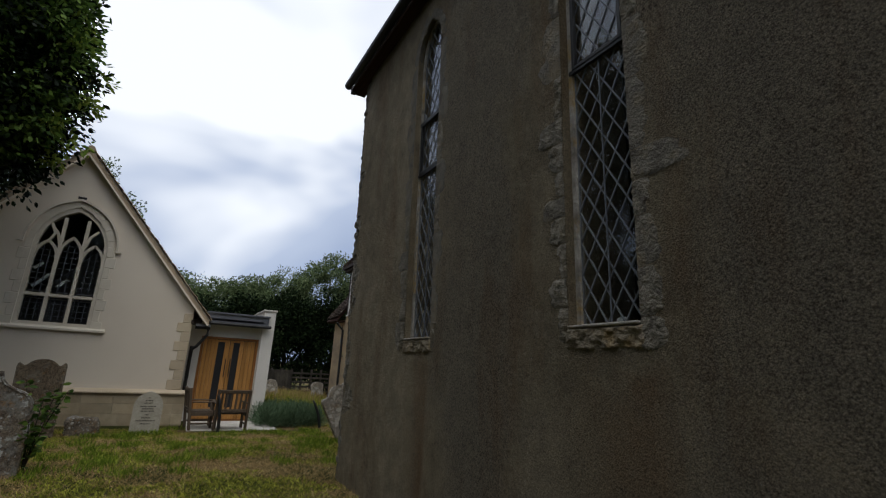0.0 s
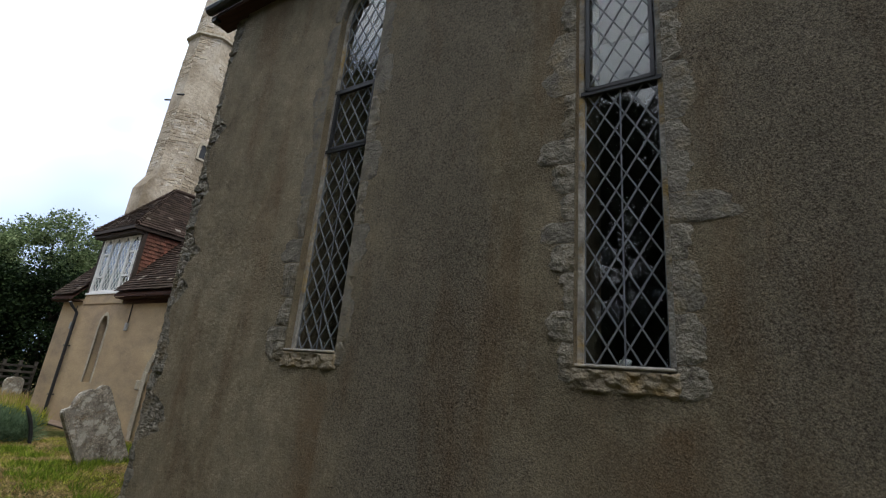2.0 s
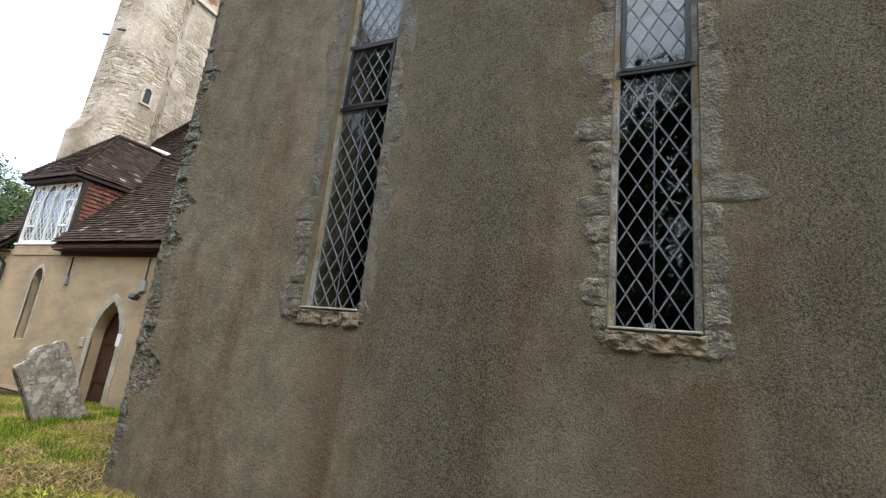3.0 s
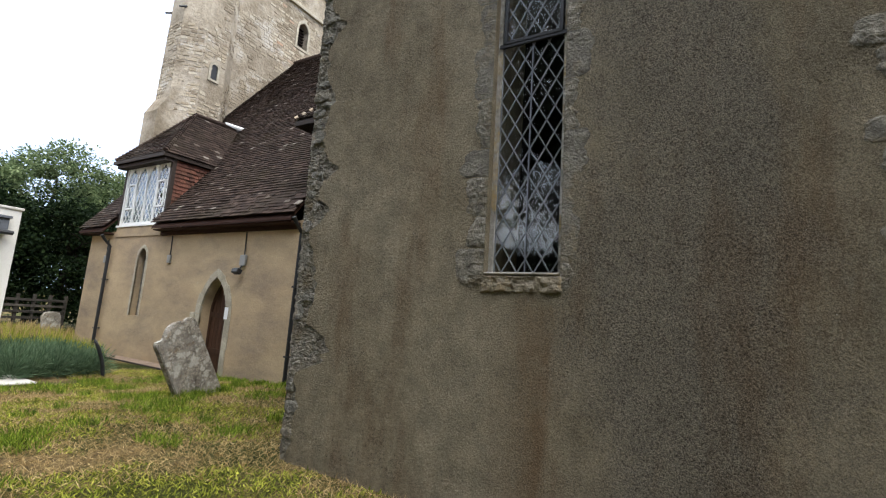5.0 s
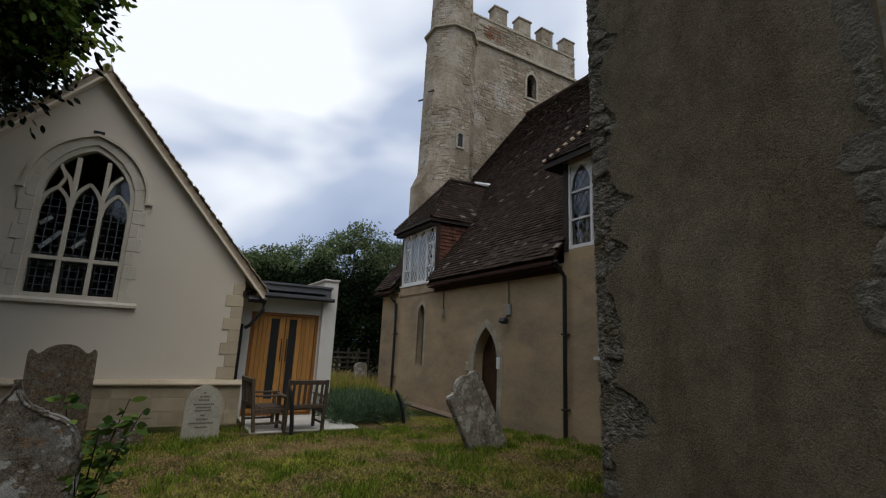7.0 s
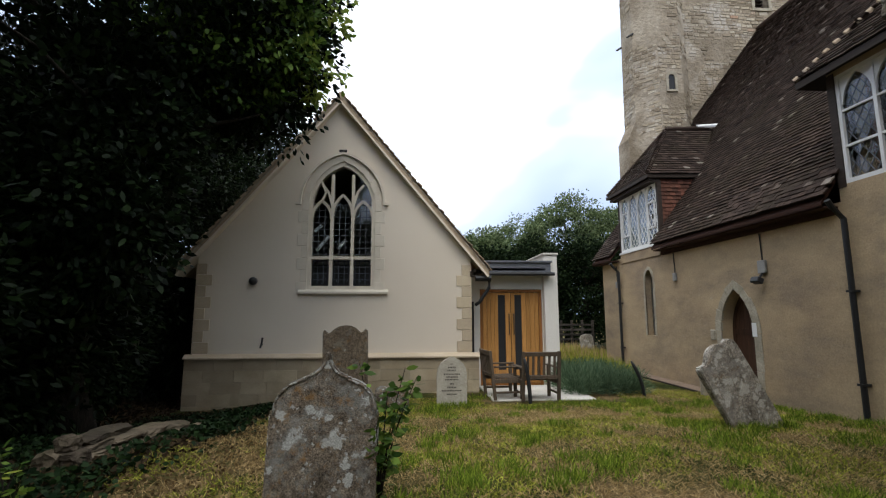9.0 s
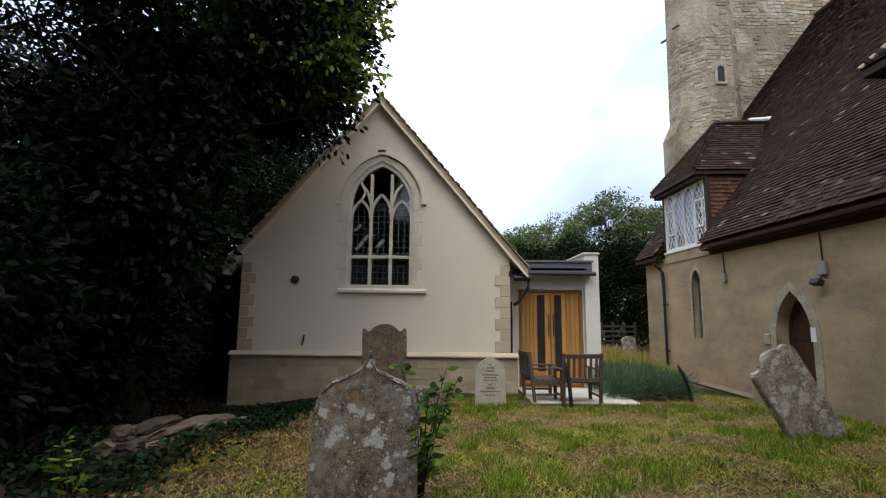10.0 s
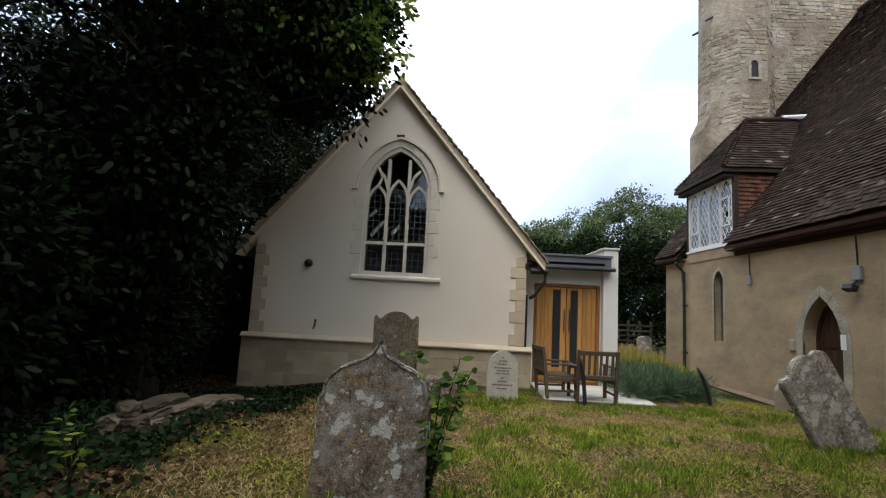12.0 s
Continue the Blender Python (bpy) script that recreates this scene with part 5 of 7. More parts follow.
def rubble_facing(parent, m, u0, u1, v0, v1, rng, skip=None, mean=0.2, single=0):
    """Uneven coursed stones standing proud of a wall; m takes (u, v, w), w into the wall."""
    vs, fs = [], []
    v = v0
    made = 0
    while v < v1:
        h = mean * rng.uniform(0.3, 0.75)
        u = u0 - rng.uniform(0, 0.1)
        while u < u1:
            wd = mean * rng.uniform(0.45, 1.7)
            lift_v = noise.noise(Vector((u * 0.8, v * 0.8, 5.0))) * mean * 0.55
            a, b = max(u, u0), min(u + wd, u1)
            if b - a > 0.04 and noise.noise(m @ Vector((a * 0.8, v * 0.8, 0)) * 0.9) < -0.06 + 0.26 * rng.random() and not (skip and skip((a + b) / 2, v + h / 2)):
                g = 0.012
                p = rng.uniform(0.006, 0.024)
                j = [rng.uniform(-0.02, 0.02) + (lift_v if q % 2 else 0) for q in range(8)]
                quad = [(a + g + j[0], v + g + j[1]), (b - g + j[2], v + g + j[3]), (b - g + j[4], v + h - g + j[5]), (a + g + j[6], v + h - g + j[7])]
                cx, cy = (a + b) / 2, v + h / 2 + lift_v
                front = [(cx + (x - cx) * 0.86, cy + (y - cy) * 0.78) for x, y in quad]
                pts = [m @ Vector((x, y, 0.01)) for x, y in quad] + [m @ Vector((x, y, -p)) for x, y in front]
                faces = [(4, 5, 6, 7), (0, 1, 5, 4), (1, 2, 6, 5), (2, 3, 7, 6), (3, 0, 4, 7)]
                if made < single:
                    part("stone", Mesher().add(pts, faces).mesh("stone", M_RUBBLE), parent)
                    made += 1
                else:
                    n = len(vs)
                    vs += pts
                    fs += [tuple(n + i for i in q) for q in faces]
            u += wd
        v += h
    me = bpy.data.meshes.new("rubble_face")
    me.from_pydata(vs, [], fs)
    me.materials.append(M_RUBBLE)
    part("rubble_face", me, parent, "", "stuff")


rubble_facing(tower, TM, TX0 + 0.3, TX1, 6.0, 17.2, random.Random(61), lambda u, v: 13.0 < u < 13.85 and 13.75 < v < 15.35 or v < 3.36 + RS * (min(u, 2 * RIDGE_X - u) - 5.82) - 0.4, 0.24, 120)
belfry = part("belfry_window", Mesher().ring(arch(13.0, 13.84, 13.76, 14.78, 15.36), TWIN, 0.1, TM @ Matrix.Translation((0, 0, -0.05))).mesh("belfry_window", M_BUFF), tower, "arched belfry opening in pale stone")
w = Mesher()
for i in range(8):
    z = 13.95 + i * 0.15
    w.box(13.12, 13.72, TY + 0.25, TY + 0.40, z, z + 0.03, Matrix.Translation((0, 0, 0)))
w.box(13.1, 13.74, TY + 0.42, TY + 0.46, 13.85, 15.2)
part("louvre", w.mesh("louvre", M_TIMBER), belfry)
w = Mesher().prism([(0, TB), (0.11, TB), (0.11, TB + 0.1), (0.06, TB + 0.18), (0, TB + 0.18)], TX1 + 0.08 - TX0, Matrix(((0, 0, 1, TX0), (-1, 0, 0, TY - 0.02), (0, 1, 0, 0), (0, 0, 0, 1))))
part("string_course", w.mesh("string_course", M_BUFF), tower)
br = random.Random(63)
for row in range(9):
    for k in range(4):
        x, z = 10.42 + 0.235 * k + (0.11 if row % 2 else 0), 16.2 + row * 0.085
        if br.random() < 0.85 and abs(x - 10.85) + abs(z - 16.55) * 0.8 < 0.62:
            part("brick", Mesher().box(x, x + 0.215, TY - 0.028, TY + 0.01, z, z + 0.068, None, 0.006).mesh("brick", M_BRICK), tower)
mer = random.Random(62)
for i, x in enumerate((11.05, 12.58, 14.10, 15.70)):
    mw = 0.80
    a = min(x, TX1 - mw)
    w = Mesher().box(a, a + mw, TY - 0.0, TY + 0.5, 17.2, 18.14, None, 0.03)
    w.box(a - 0.05, a + mw + 0.05, TY - 0.05, TY + 0.55, 18.14, 18.26, None, 0.03)
    mo = part("merlon", w.mesh("merlon", M_MORTAR), tower)
    rubble_facing(mo, TM, a + 0.02, a + mw - 0.02, 17.22, 18.12, mer, None, 0.2)
w = Mesher().box(TX0, TX1 + 0.03, TY - 0.04, TY + 0.5, 17.18, 17.26)
part("coping", w.mesh("coping", M_BUFF), tower)
for y in (21.8, 23.2, 24.6):
    part("merlon", Mesher().box(TX1 - 0.5, TX1, y, y + 0.72, 17.2, 18.05, None, 0.03).mesh("merlon", M_MORTAR), tower)

# stair turret, with a low sloped buttress on its outer side
TCX, TCY, TR = 8.88, 20.9, 1.12


def turret_ring(r, z, sx=1.0):
    return [Vector((TCX + r * math.cos(radians(22.5 + 45 * i)), TCY + r * math.sin(radians(22.5 + 45 * i)), z)) for i in range(8)]


w = Mesher()
levels = [(-0.6, TR + 0.14), (8.6, TR + 0.12), (TB, TR + 0.02), (TB + 0.01, TR - 0.1), (18.9, TR - 0.16)]
rings = [turret_ring(r, z) for z, r in levels]
vs = [p for ring in rings for p in ring]
fs = [(i * 8 + s, i * 8 + (s + 1) % 8, (i + 1) * 8 + (s + 1) % 8, (i + 1) * 8 + s) for i in range(len(levels) - 1) for s in range(8)] + [tuple(range(len(vs) - 8, len(vs)))]
turret = part("stair_turret", w.add(vs, fs).mesh("stair_turret", M_MORTAR), tower, "octagonal ragstone stair turret")


def turret_face(s, za, ra, zb, rb, rng, skip=None):
    a, b = turret_ring(ra, za)[s], turret_ring(ra, za)[(s + 1) % 8]
    c, d = turret_ring(rb, zb)[s], turret_ring(rb, zb)[(s + 1) % 8]
    mid0, mid1 = (a + b) / 2, (c + d) / 2
    u = (b - a).normalized()
    v = (mid1 - mid0).normalized()
    out = Vector((math.cos(radians(45 + 45 * s)), math.sin(radians(45 + 45 * s)), 0))
    wv = u.cross(v)
    m = Matrix(((u.x, v.x, wv.x, mid0.x), (u.y, v.y, wv.y, mid0.y), (u.z, v.z, wv.z, mid0.z), (0, 0, 0, 1)))
    if wv.dot(out) > 0:
        m = m @ Matrix.Diagonal((1, 1, -1, 1))
    half = (b - a).length / 2
    rubble_facing(turret, m, -half * 0.98, half * 0.98, 0.05, (mid1 - mid0).length - 0.03, rng, skip, 0.24)
    return m


w = Mesher().prism([(TCX - TR - 0.36, -0.5), (TCX - 0.5, -0.5), (TCX - 0.5, 8.75), (TCX - TR - 0.06, 8.75), (TCX - TR - 0.36, 8.1)], 0.9, plane_m((0, TCY + 0.4, 0), (1, 0, 0), (0, 0, 1)))
part("buttress", w.mesh("buttress", M_MORTAR), tower, "sloped ragstone buttress")
for s in (3, 4, 5, 6):
    tr = random.Random(70 + s)
    skip = (lambda u, v: abs(u - 0.0) < 0.22 and 1.1 < v < 2.0) if s == 5 else None
    m = turret_face(s, 8.6, TR + 0.12, TB, TR + 0.02, tr, skip)
    if s == 5:
        slit_m = m
    turret_face(s, TB + 0.12, TR - 0.1, 18.9, TR - 0.16, tr)
    turret_face(s, 5.0, TR + 0.13, 8.6, TR + 0.12, tr)
sl_out = arch(-0.13, 0.13, 1.22, 1.67, 1.84, 4, False)
sw = part("slit_window", Mesher().ring(arch(-0.22, 0.22, 1.14, 1.69, 1.96, 4, False), sl_out, 0.08, slit_m @ Matrix.Translation((0, 0, -0.05))).mesh("slit_window", M_BUFF), tower, "small round-headed slit window")
# black sheet on the solid wall draws the slit's shaded depth
part("slit_blind", Mesher().prism(sl_out, 0.01, slit_m @ Matrix.Translation((0, 0, -0.006))).mesh("slit_blind", M_IRON), sw)
band = [p for r, z in ((TR - 0.02, TB - 0.30), (TR + 0.17, TB - 0.25), (TR + 0.17, TB - 0.16), (TR - 0.06, TB - 0.06)) for p in turret_ring(r, z)]
w = Mesher().add(band, [(i * 8 + k, i * 8 + (k + 1) % 8, (i + 1) * 8 + (k + 1) % 8, (i + 1) * 8 + k) for i in range(3) for k in range(8)])
part("string_course", w.mesh("string_course", M_BUFF), turret)
w = Mesher()
for p in turret_ring(TR + 0.12, 12.4)[3:5]:
    w.tube([p + Vector((0.1, 0, 0.06)), p + Vector((-0.16, 0, -0.1))], [0.05, 0.035], 6)
part("water_spout", w.mesh("water_spout", M_IRON), turret)

# ---- chapel ----
KY, KX0, KX1 = 14.40, -5.62, 0.44
KC, KE, KA = (KX0 + KX1) / 2, 2.80, 6.42
chapel = thing("chapel", (KC, 17.5, -0.4), "modern cream-rendered chapel with gable and traceried window", "chapel building")
KM = plane_m((0, KY, 0), (1, 0, 0), (0, 0, 1)) @ Matrix.Diagonal((1, 1, -1, 1))
KWIN = arch(-3.26, -1.76, 1.98, 3.92, 4.98, 10)
part("wall", holed_wall("wall", [(KX0, -0.9), (KX1, -0.9), (KX1, KE), (KC, KA), (KX0, KE)], [KWIN], 0.35, KM, M_RENDER_CREAM), chapel, "smooth cream-rendered gable wall")
w = Mesher()
w.box(KX0, KX0 + 0.35, KY + 0.35, 24, -0.9, KE)
w.box(KX1 - 0.35, KX1, KY + 0.35, 24, -0.9, KE)
w.prism([(KX0, -0.9), (KX1, -0.9), (KX1, KE), (KC, KA), (KX0, KE)], 0.35, plane_m((0, 24.4, 0), (1, 0, 0), (0, 0, 1)))
part("side_walls", w.mesh("side_walls", M_RENDER_CREAM), chapel)
# added backing whose dark colour gives the chapel window an unlit room
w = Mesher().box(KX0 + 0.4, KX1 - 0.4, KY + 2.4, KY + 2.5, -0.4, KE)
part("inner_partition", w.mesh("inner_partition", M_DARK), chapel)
ks = (KA - KE) / (KC - KX0)
ov = 0.41
kroof_pts = [(KX0 - ov, KE - ov * ks + 0.10), (KC, KA + 0.10), (KX1 + ov, KE - ov * ks + 0.10), (KX1 + ov, KE - ov * ks - 0.02), (KC, KA + 0.0), (KX0 - ov, KE - ov * ks - 0.02)]
kroof = part("roof", Mesher().prism(kroof_pts, 10.3, plane_m((0, 24.6, 0), (1, 0, 0), (0, 0, 1))).mesh("roof", M_TILE_TAN), chapel, "steep brown-tiled roof")
kl = math.hypot(KC - KX0 + ov, (KC - KX0 + ov) * ks)
kup = Vector((KC - KX0 + ov, 0, (KC - KX0 + ov) * ks)) / kl
tiled_slope(kroof, (KX1 + ov + 0.03, 14.30, KE - ov * ks + 0.11), (0, 1, 0), (-kup.x, 0, kup.z), 3.0, kl, M_TILE_TAN, 0.1, 0.165, random.Random(81), (-0.1, 0.4, -0.1, 9))
tiled_slope(kroof, (KX0 - ov - 0.03, 14.30, KE - ov * ks + 0.11), (0, 1, 0), (kup.x, 0, kup.z), 3.0, kl, M_TILE_TAN, 0.1, 0.165, random.Random(82), (-0.1, 0.4, -0.1, 9))
for sx, xa in ((1, KX1 + ov), (-1, KX0 - ov)):
    za = KE - ov * ks
    poly = [(xa, za + 0.101), (KC, KA + 0.101), (KC, KA + 0.150), (xa, za + 0.150)]
    part("verge_mortar", Mesher().prism(poly if sx > 0 else poly[::-1], 0.05, plane_m((0, 14.345, 0), (1, 0, 0), (0, 0, 1))).mesh("verge_mortar", M_CEMENT), kroof, "pale mortar bedding under the verge tiles")
part("ridge_tile", Mesher().tube([(KC, 14.28, KA + 0.13), (KC, 24.5, KA + 0.13)], 0.09, 8).mesh("ridge_tile", M_TILE_TAN), kroof)
# verge boards under the tiles
for sx, a0, a1 in ((1, (KX1 + ov, KE - ov * ks), (KC, KA)), (-1, (KX0 - ov, KE - ov * ks), (KC, KA))):
    d = Vector((a1[0] - a0[0], a1[1] - a0[1])).normalized()
    n = Vector((d.y, -d.x)) * (1 if sx < 0 else -1)
    w = Mesher()
    for k0, k1, yo in ((0.012, 0.034, 0.02), (0.034, 0.058, 0.05)):
        poly = [(a0[0] + n.x * k0, a0[1] + n.y * k0), (a1[0], a1[1] - abs(n.y) * 0 - k0 / abs(n.y) * 1.0), (a1[0], a1[1] - k1 / abs(n.y)), (a0[0] + n.x * k1, a0[1] + n.y * k1)]
        w.prism(poly, 0.28 + 0.1, plane_m((0, KY - 0.06 - yo * 0.4 + 0.28, 0), (1, 0, 0), (0, 0, 1)))
    part("verge_board", w.mesh("verge_board", M_RENDER_CREAM), chapel)
# plinth of ashlar
w = Mesher()
w.box(KX0 - 0.12, KX1 + 0.16, KY - 0.06, KY - 0.003, -0.9, 0.50)
w.box(KX1 + 0.003, KX1 + 0.16, KY - 0.06, 15.25, -0.9, 0.50)
plinth = part("plinth", w.mesh("plinth", M_CEMENT), chapel, "buff stone plinth with moulded top")
w = Mesher().prism([(0, 0.50), (0.14, 0.50), (0.14, 0.53), (0.05, 0.60), (0, 0.60)], 6.36, Matrix(((0, 0, 1, KX0 - 0.13), (-1, 0, 0, KY - 0.003), (0, 1, 0, 0), (0, 0, 0, 1))))
part("plinth_moulding", w.mesh("plinth_moulding", M_CASTSTONE), plinth)
kr = random.Random(83)
for row in range(5):
    z = -0.72 + row * 0.245
    x = KX0 - 0.12 - (0.25 if row % 2 else 0)
    while x < KX1 + 0.16:
        wd = kr.uniform(0.5, 0.72)
        a, b = max(x, KX0 - 0.12), min(x + wd, KX1 + 0.16)
        if b - a > 0.08:
            part("block", Mesher().box(a + 0.003, b - 0.003, KY - 0.082, KY - 0.055, z + 0.003, z + 0.242, None, 0.003).mesh("block", M_PLINTH), plinth)
        x += wd
# quoins
for side in (-1, 1):
    for i in range(8):
        z = 0.61 + i * 0.245
        ln = 0.33 if i % 2 == 0 else 0.21
        if z + 0.24 > 2.60:
            break
        a, b = (KX0 - 0.012, KX0 + ln) if side < 0 else (KX1 - ln, KX1 + 0.012)
        part("quoin", Mesher().box(a, b, KY - 0.02, KY + 0.02, z + 0.004, z + 0.241, None, 0.005).mesh("quoin", M_CASTSTONE), chapel)
for side in (-1, 1):
    for i in range(8):
        z = 1.90 + i * 0.27
        ln = 0.22 if i % 2 == 0 else 0.13
        a, b = (-3.27 - ln, -3.255) if side < 0 else (-1.765, -1.75 + ln)
        part("jamb_block", Mesher().box(a, b, KY - 0.014, KY + 0.02, z + 0.004, z + 0.266, None, 0.004).mesh("jamb_block", M_TRACERY), chapel)
kwin = part("traceried_window", Mesher().ring(KWIN, arch(-3.18, -1.84, 2.08, 3.92, 4.86, 10), 0.16, KM @ Matrix.Translation((0, 0, 0.02))).mesh("traceried_window", M_TRACERY), chapel, "three-light pointed window with pale stone tracery")
voussoirs(kwin, -3.26, -1.76, 3.80, 3.92, 4.98, 0.15, KM, M_TRACERY, random.Random(84), 0.05, 1, 0.008)


def rib(pts, wid, m, mesher, depth=0.1):
    for a, b in zip(pts, pts[1:]):
        d = Vector((b[0] - a[0], b[1] - a[1])).normalized() * 0.008
        came(mesher, (a[0] - d.x, a[1] - d.y), (b[0] + d.x, b[1] + d.y), wid, depth, m)


w = Mesher()
tm = KM @ Matrix.Translation((0, 0, 0.045))
lw3 = (1.34 - 0.14) / 3
cx = [-3.18 + lw3 + 0.035, -3.18 + 2 * lw3 + 0.105]
for i, c in enumerate(cx):
    rib([(c, 2.08), (c, 4.66)], 0.07, tm, w)
rib([(-3.2, 2.72), (-1.82, 2.72)], 0.07, tm @ Matrix.Translation((0, 0, 0.002)), w)
lights = [(-3.18, cx[0] - 0.035, 3.62, 4.04), (cx[0] + 0.035, cx[1] - 0.035, 3.72, 4.18), (cx[1] + 0.035, -1.84, 3.62, 4.04)]
for k, (a, b, spz, apz) in enumerate(lights):
    head = arch(a - 0.02, b + 0.02, 3.0, spz, apz, 6)[2:]
    rib(head, 0.06, tm @ Matrix.Translation((0, 0, 0.004 + 0.001 * k)), w)
rib([((lights[0][0] + lights[0][1]) / 2, 4.04), (cx[0] - 0.15, 4.24), (cx[0] - 0.26, 4.50)], 0.05, tm @ Matrix.Translation((0, 0, 0.008)), w)
rib([(cx[0], 3.92), (cx[0] - 0.10, 4.26), (cx[0] - 0.24, 4.42)], 0.055, tm @ Matrix.Translation((0, 0, 0.009)), w)
rib([(cx[1], 3.92), (cx[1] + 0.10, 4.26), (cx[1] + 0.24, 4.42)], 0.055, tm @ Matrix.Translation((0, 0, 0.009)), w)
part("tracery", w.mesh("tracery", M_TRACERY), kwin)
part("window_pane", Mesher().prism(arch(-3.18, -1.84, 2.08, 3.92, 4.86, 10), 0.006, KM @ Matrix.Translation((0, 0, 0.125))).mesh("window_pane", M_PANE), kwin).visible_shadow = False
w = Mesher()
for a, b, spz, apz in lights:
    n = 3
    for i in range(1, n):
        u = a + (b - a) * i / n
        w.box(u - 0.006, u + 0.006, 2.1, 4.0, 0.112, 0.122, KM)
    for i in range(1, 14):
        z = 2.08 + i * 0.145
        w.box(a, b, z - 0.005, z + 0.005, 0.112, 0.122, KM)
part("leading", w.mesh("leading", M_LEADSHEET), kwin, "", "stuff")
# white strips added behind the pane to draw its diagonal reflections
for p, q in (((-3.1, 2.9), (-2.82, 3.25)), ((-3.16, 3.35), (-3.0, 3.5)), ((-2.62, 2.95), (-2.45, 3.15))):
    w = Mesher()
    came(w, p, q, 0.07, 0.03, KM @ Matrix.Translation((0, 0, 0.22)))
    part("brace", w.mesh("brace", M_PAPER), kwin, "pale strip behind the glass in place of a reflection")
w = Mesher()
for a, b, spz, apz in lights:
    w.ring([(a + 0.03, 2.12), (b - 0.03, 2.12), (b - 0.03, 2.66), (a + 0.03, 2.66)], [(a + 0.05, 2.14), (b - 0.05, 2.14), (b - 0.05, 2.64), (a + 0.05, 2.64)], 0.02, KM @ Matrix.Translation((0, 0, 0.10)))
part("opening_light", w.mesh("opening_light", M_IRON), kwin)
w = Mesher().prism([(0, 1.90), (0.07, 1.90), (0.07, 1.95), (0, 2.0), (-0.1, 2.0), (-0.1, 1.90)], 1.98, Matrix(((0, 0, 1, -3.42), (-1, 0, 0, KY - 0.002), (0, 1, 0, 0), (0, 0, 0, 1))))
part("window_sill", w.mesh("window_sill", M_TRACERY), kwin)
hood_out = arch(-3.485, -1.535, 3.9, 3.98, 5.185, 10)[2:]
hood_in = arch(-3.435, -1.585, 3.9, 3.98, 5.13, 10)[2:]
ends = [(-3.435, 3.93), (-3.56, 3.93), (-3.56, 3.975)], [(-1.46, 3.975), (-1.46, 3.93), (-1.585, 3.93)]
w = Mesher().prism(hood_out + ends[0][::-1] + hood_in[::-1] + ends[1][::-1], 0.06, KM @ Matrix.Translation((0, 0, -0.06)))
part("hood_mould", w.mesh("hood_mould", M_TRACERY), kwin)
part("air_vent", Mesher().box(-2.62, -2.44, KY - 0.012, KY + 0.01, 5.19, 5.25).mesh("air_vent", M_IRON), chapel, "dark slot vent")
w = Mesher()
w.tube([(KX1 + 0.1, KY - 0.04, 2.26), (KX1 + 0.46, KY - 0.04, 2.26)], 0.07, 8)
w.tube([(KX1 + 0.42, KY - 0.04, 2.22), (KX1 + 0.42, KY - 0.03, 2.05), (KX1 + 0.2, KY + 0.02, 1.72), (KX1 + 0.12, KY + 0.1, 1.66)], 0.04, 8)
w.tube([(KX1 + 0.12, 15.12, 1.75), (KX1 + 0.12, 15.12, -0.3)], 0.045, 8)
part("rainwater_pipe", w.mesh("rainwater_pipe", M_IRON), chapel, "black gutter end and downpipe")
w = Mesher()
for i in range(4):
    w.box(KX1 - 0.02 + i * 0.07, KX1 + 0.10 + i * 0.07, KY - 0.04, KY + 0.2, 2.36 + i * 0.03 - 0.06, 2.42 + i * 0.03)
part("kneeler", w.mesh("kneeler", M_TIMBER), chapel)

# ---- annex with oak doors ----
AY = 15.30
annex = thing("annex", (2.0, 17, -0.27), "flat-roofed white annex with golden oak double doors", "annex building")
AM = plane_m((0, AY, 0), (1, 0, 0), (0, 0, 1)) @ Matrix.Diagonal((1, 1, -1, 1))
part("wall", holed_wall("wall", [(KX1 + 0.02, -0.6), (2.36, -0.6), (2.36, 2.46), (KX1 + 0.02, 2.46)], [[(0.78, -0.58), (2.34, -0.58), (2.34, 2.06), (0.78, 2.06)]], 0.3, AM, M_RENDER_WHITE), annex, "white rendered wall")
w = Mesher()
w.box(2.36, 2.70, AY - 0.18, AY + 6, -0.6, 2.90)
w.box(0.5, 2.36, AY + 5.7, AY + 6, -0.6, 2.5)
part("side_pier", w.mesh("side_pier", M_RENDER_WHITE), annex, "white rendered side wall rising as a parapet")
part("coping", Mesher().box(2.33, 2.73, AY - 0.21, AY + 6.02, 2.90, 2.955, None, 0.01).mesh("coping", M_PAVING), annex)
w = Mesher()
w.box(0.86, 2.50, AY - 0.30, AY - 0.185, 2.42, 2.70)
w.box(0.80, 2.53, AY - 0.34, AY - 0.18, 2.70, 2.745)
w.box(0.6, 2.358, AY - 0.3, AY + 5.7, 2.50, 2.56)
part("flat_roof", w.mesh("flat_roof", M_LEADSHEET), annex, "grey lead fascia and flat roof")
part("roof_gutter", Mesher().tube([(0.84, AY - 0.34, 2.42), (2.58, AY - 0.34, 2.42)], 0.045, 8).mesh("roof_gutter", M_IRON), annex)
dd = part("double_door", Mesher().ring([(0.785, -0.27), (2.335, -0.27), (2.335, 2.055), (0.785, 2.055)], [(0.855, -0.22), (2.265, -0.22), (2.265, 1.99), (0.855, 1.99)], 0.12, AM @ Matrix.Translation((0, 0, 0.02))).mesh("double_door", M_OAK_FRAME), annex, "golden oak double doors with dark glazed strips")
mid = 1.56
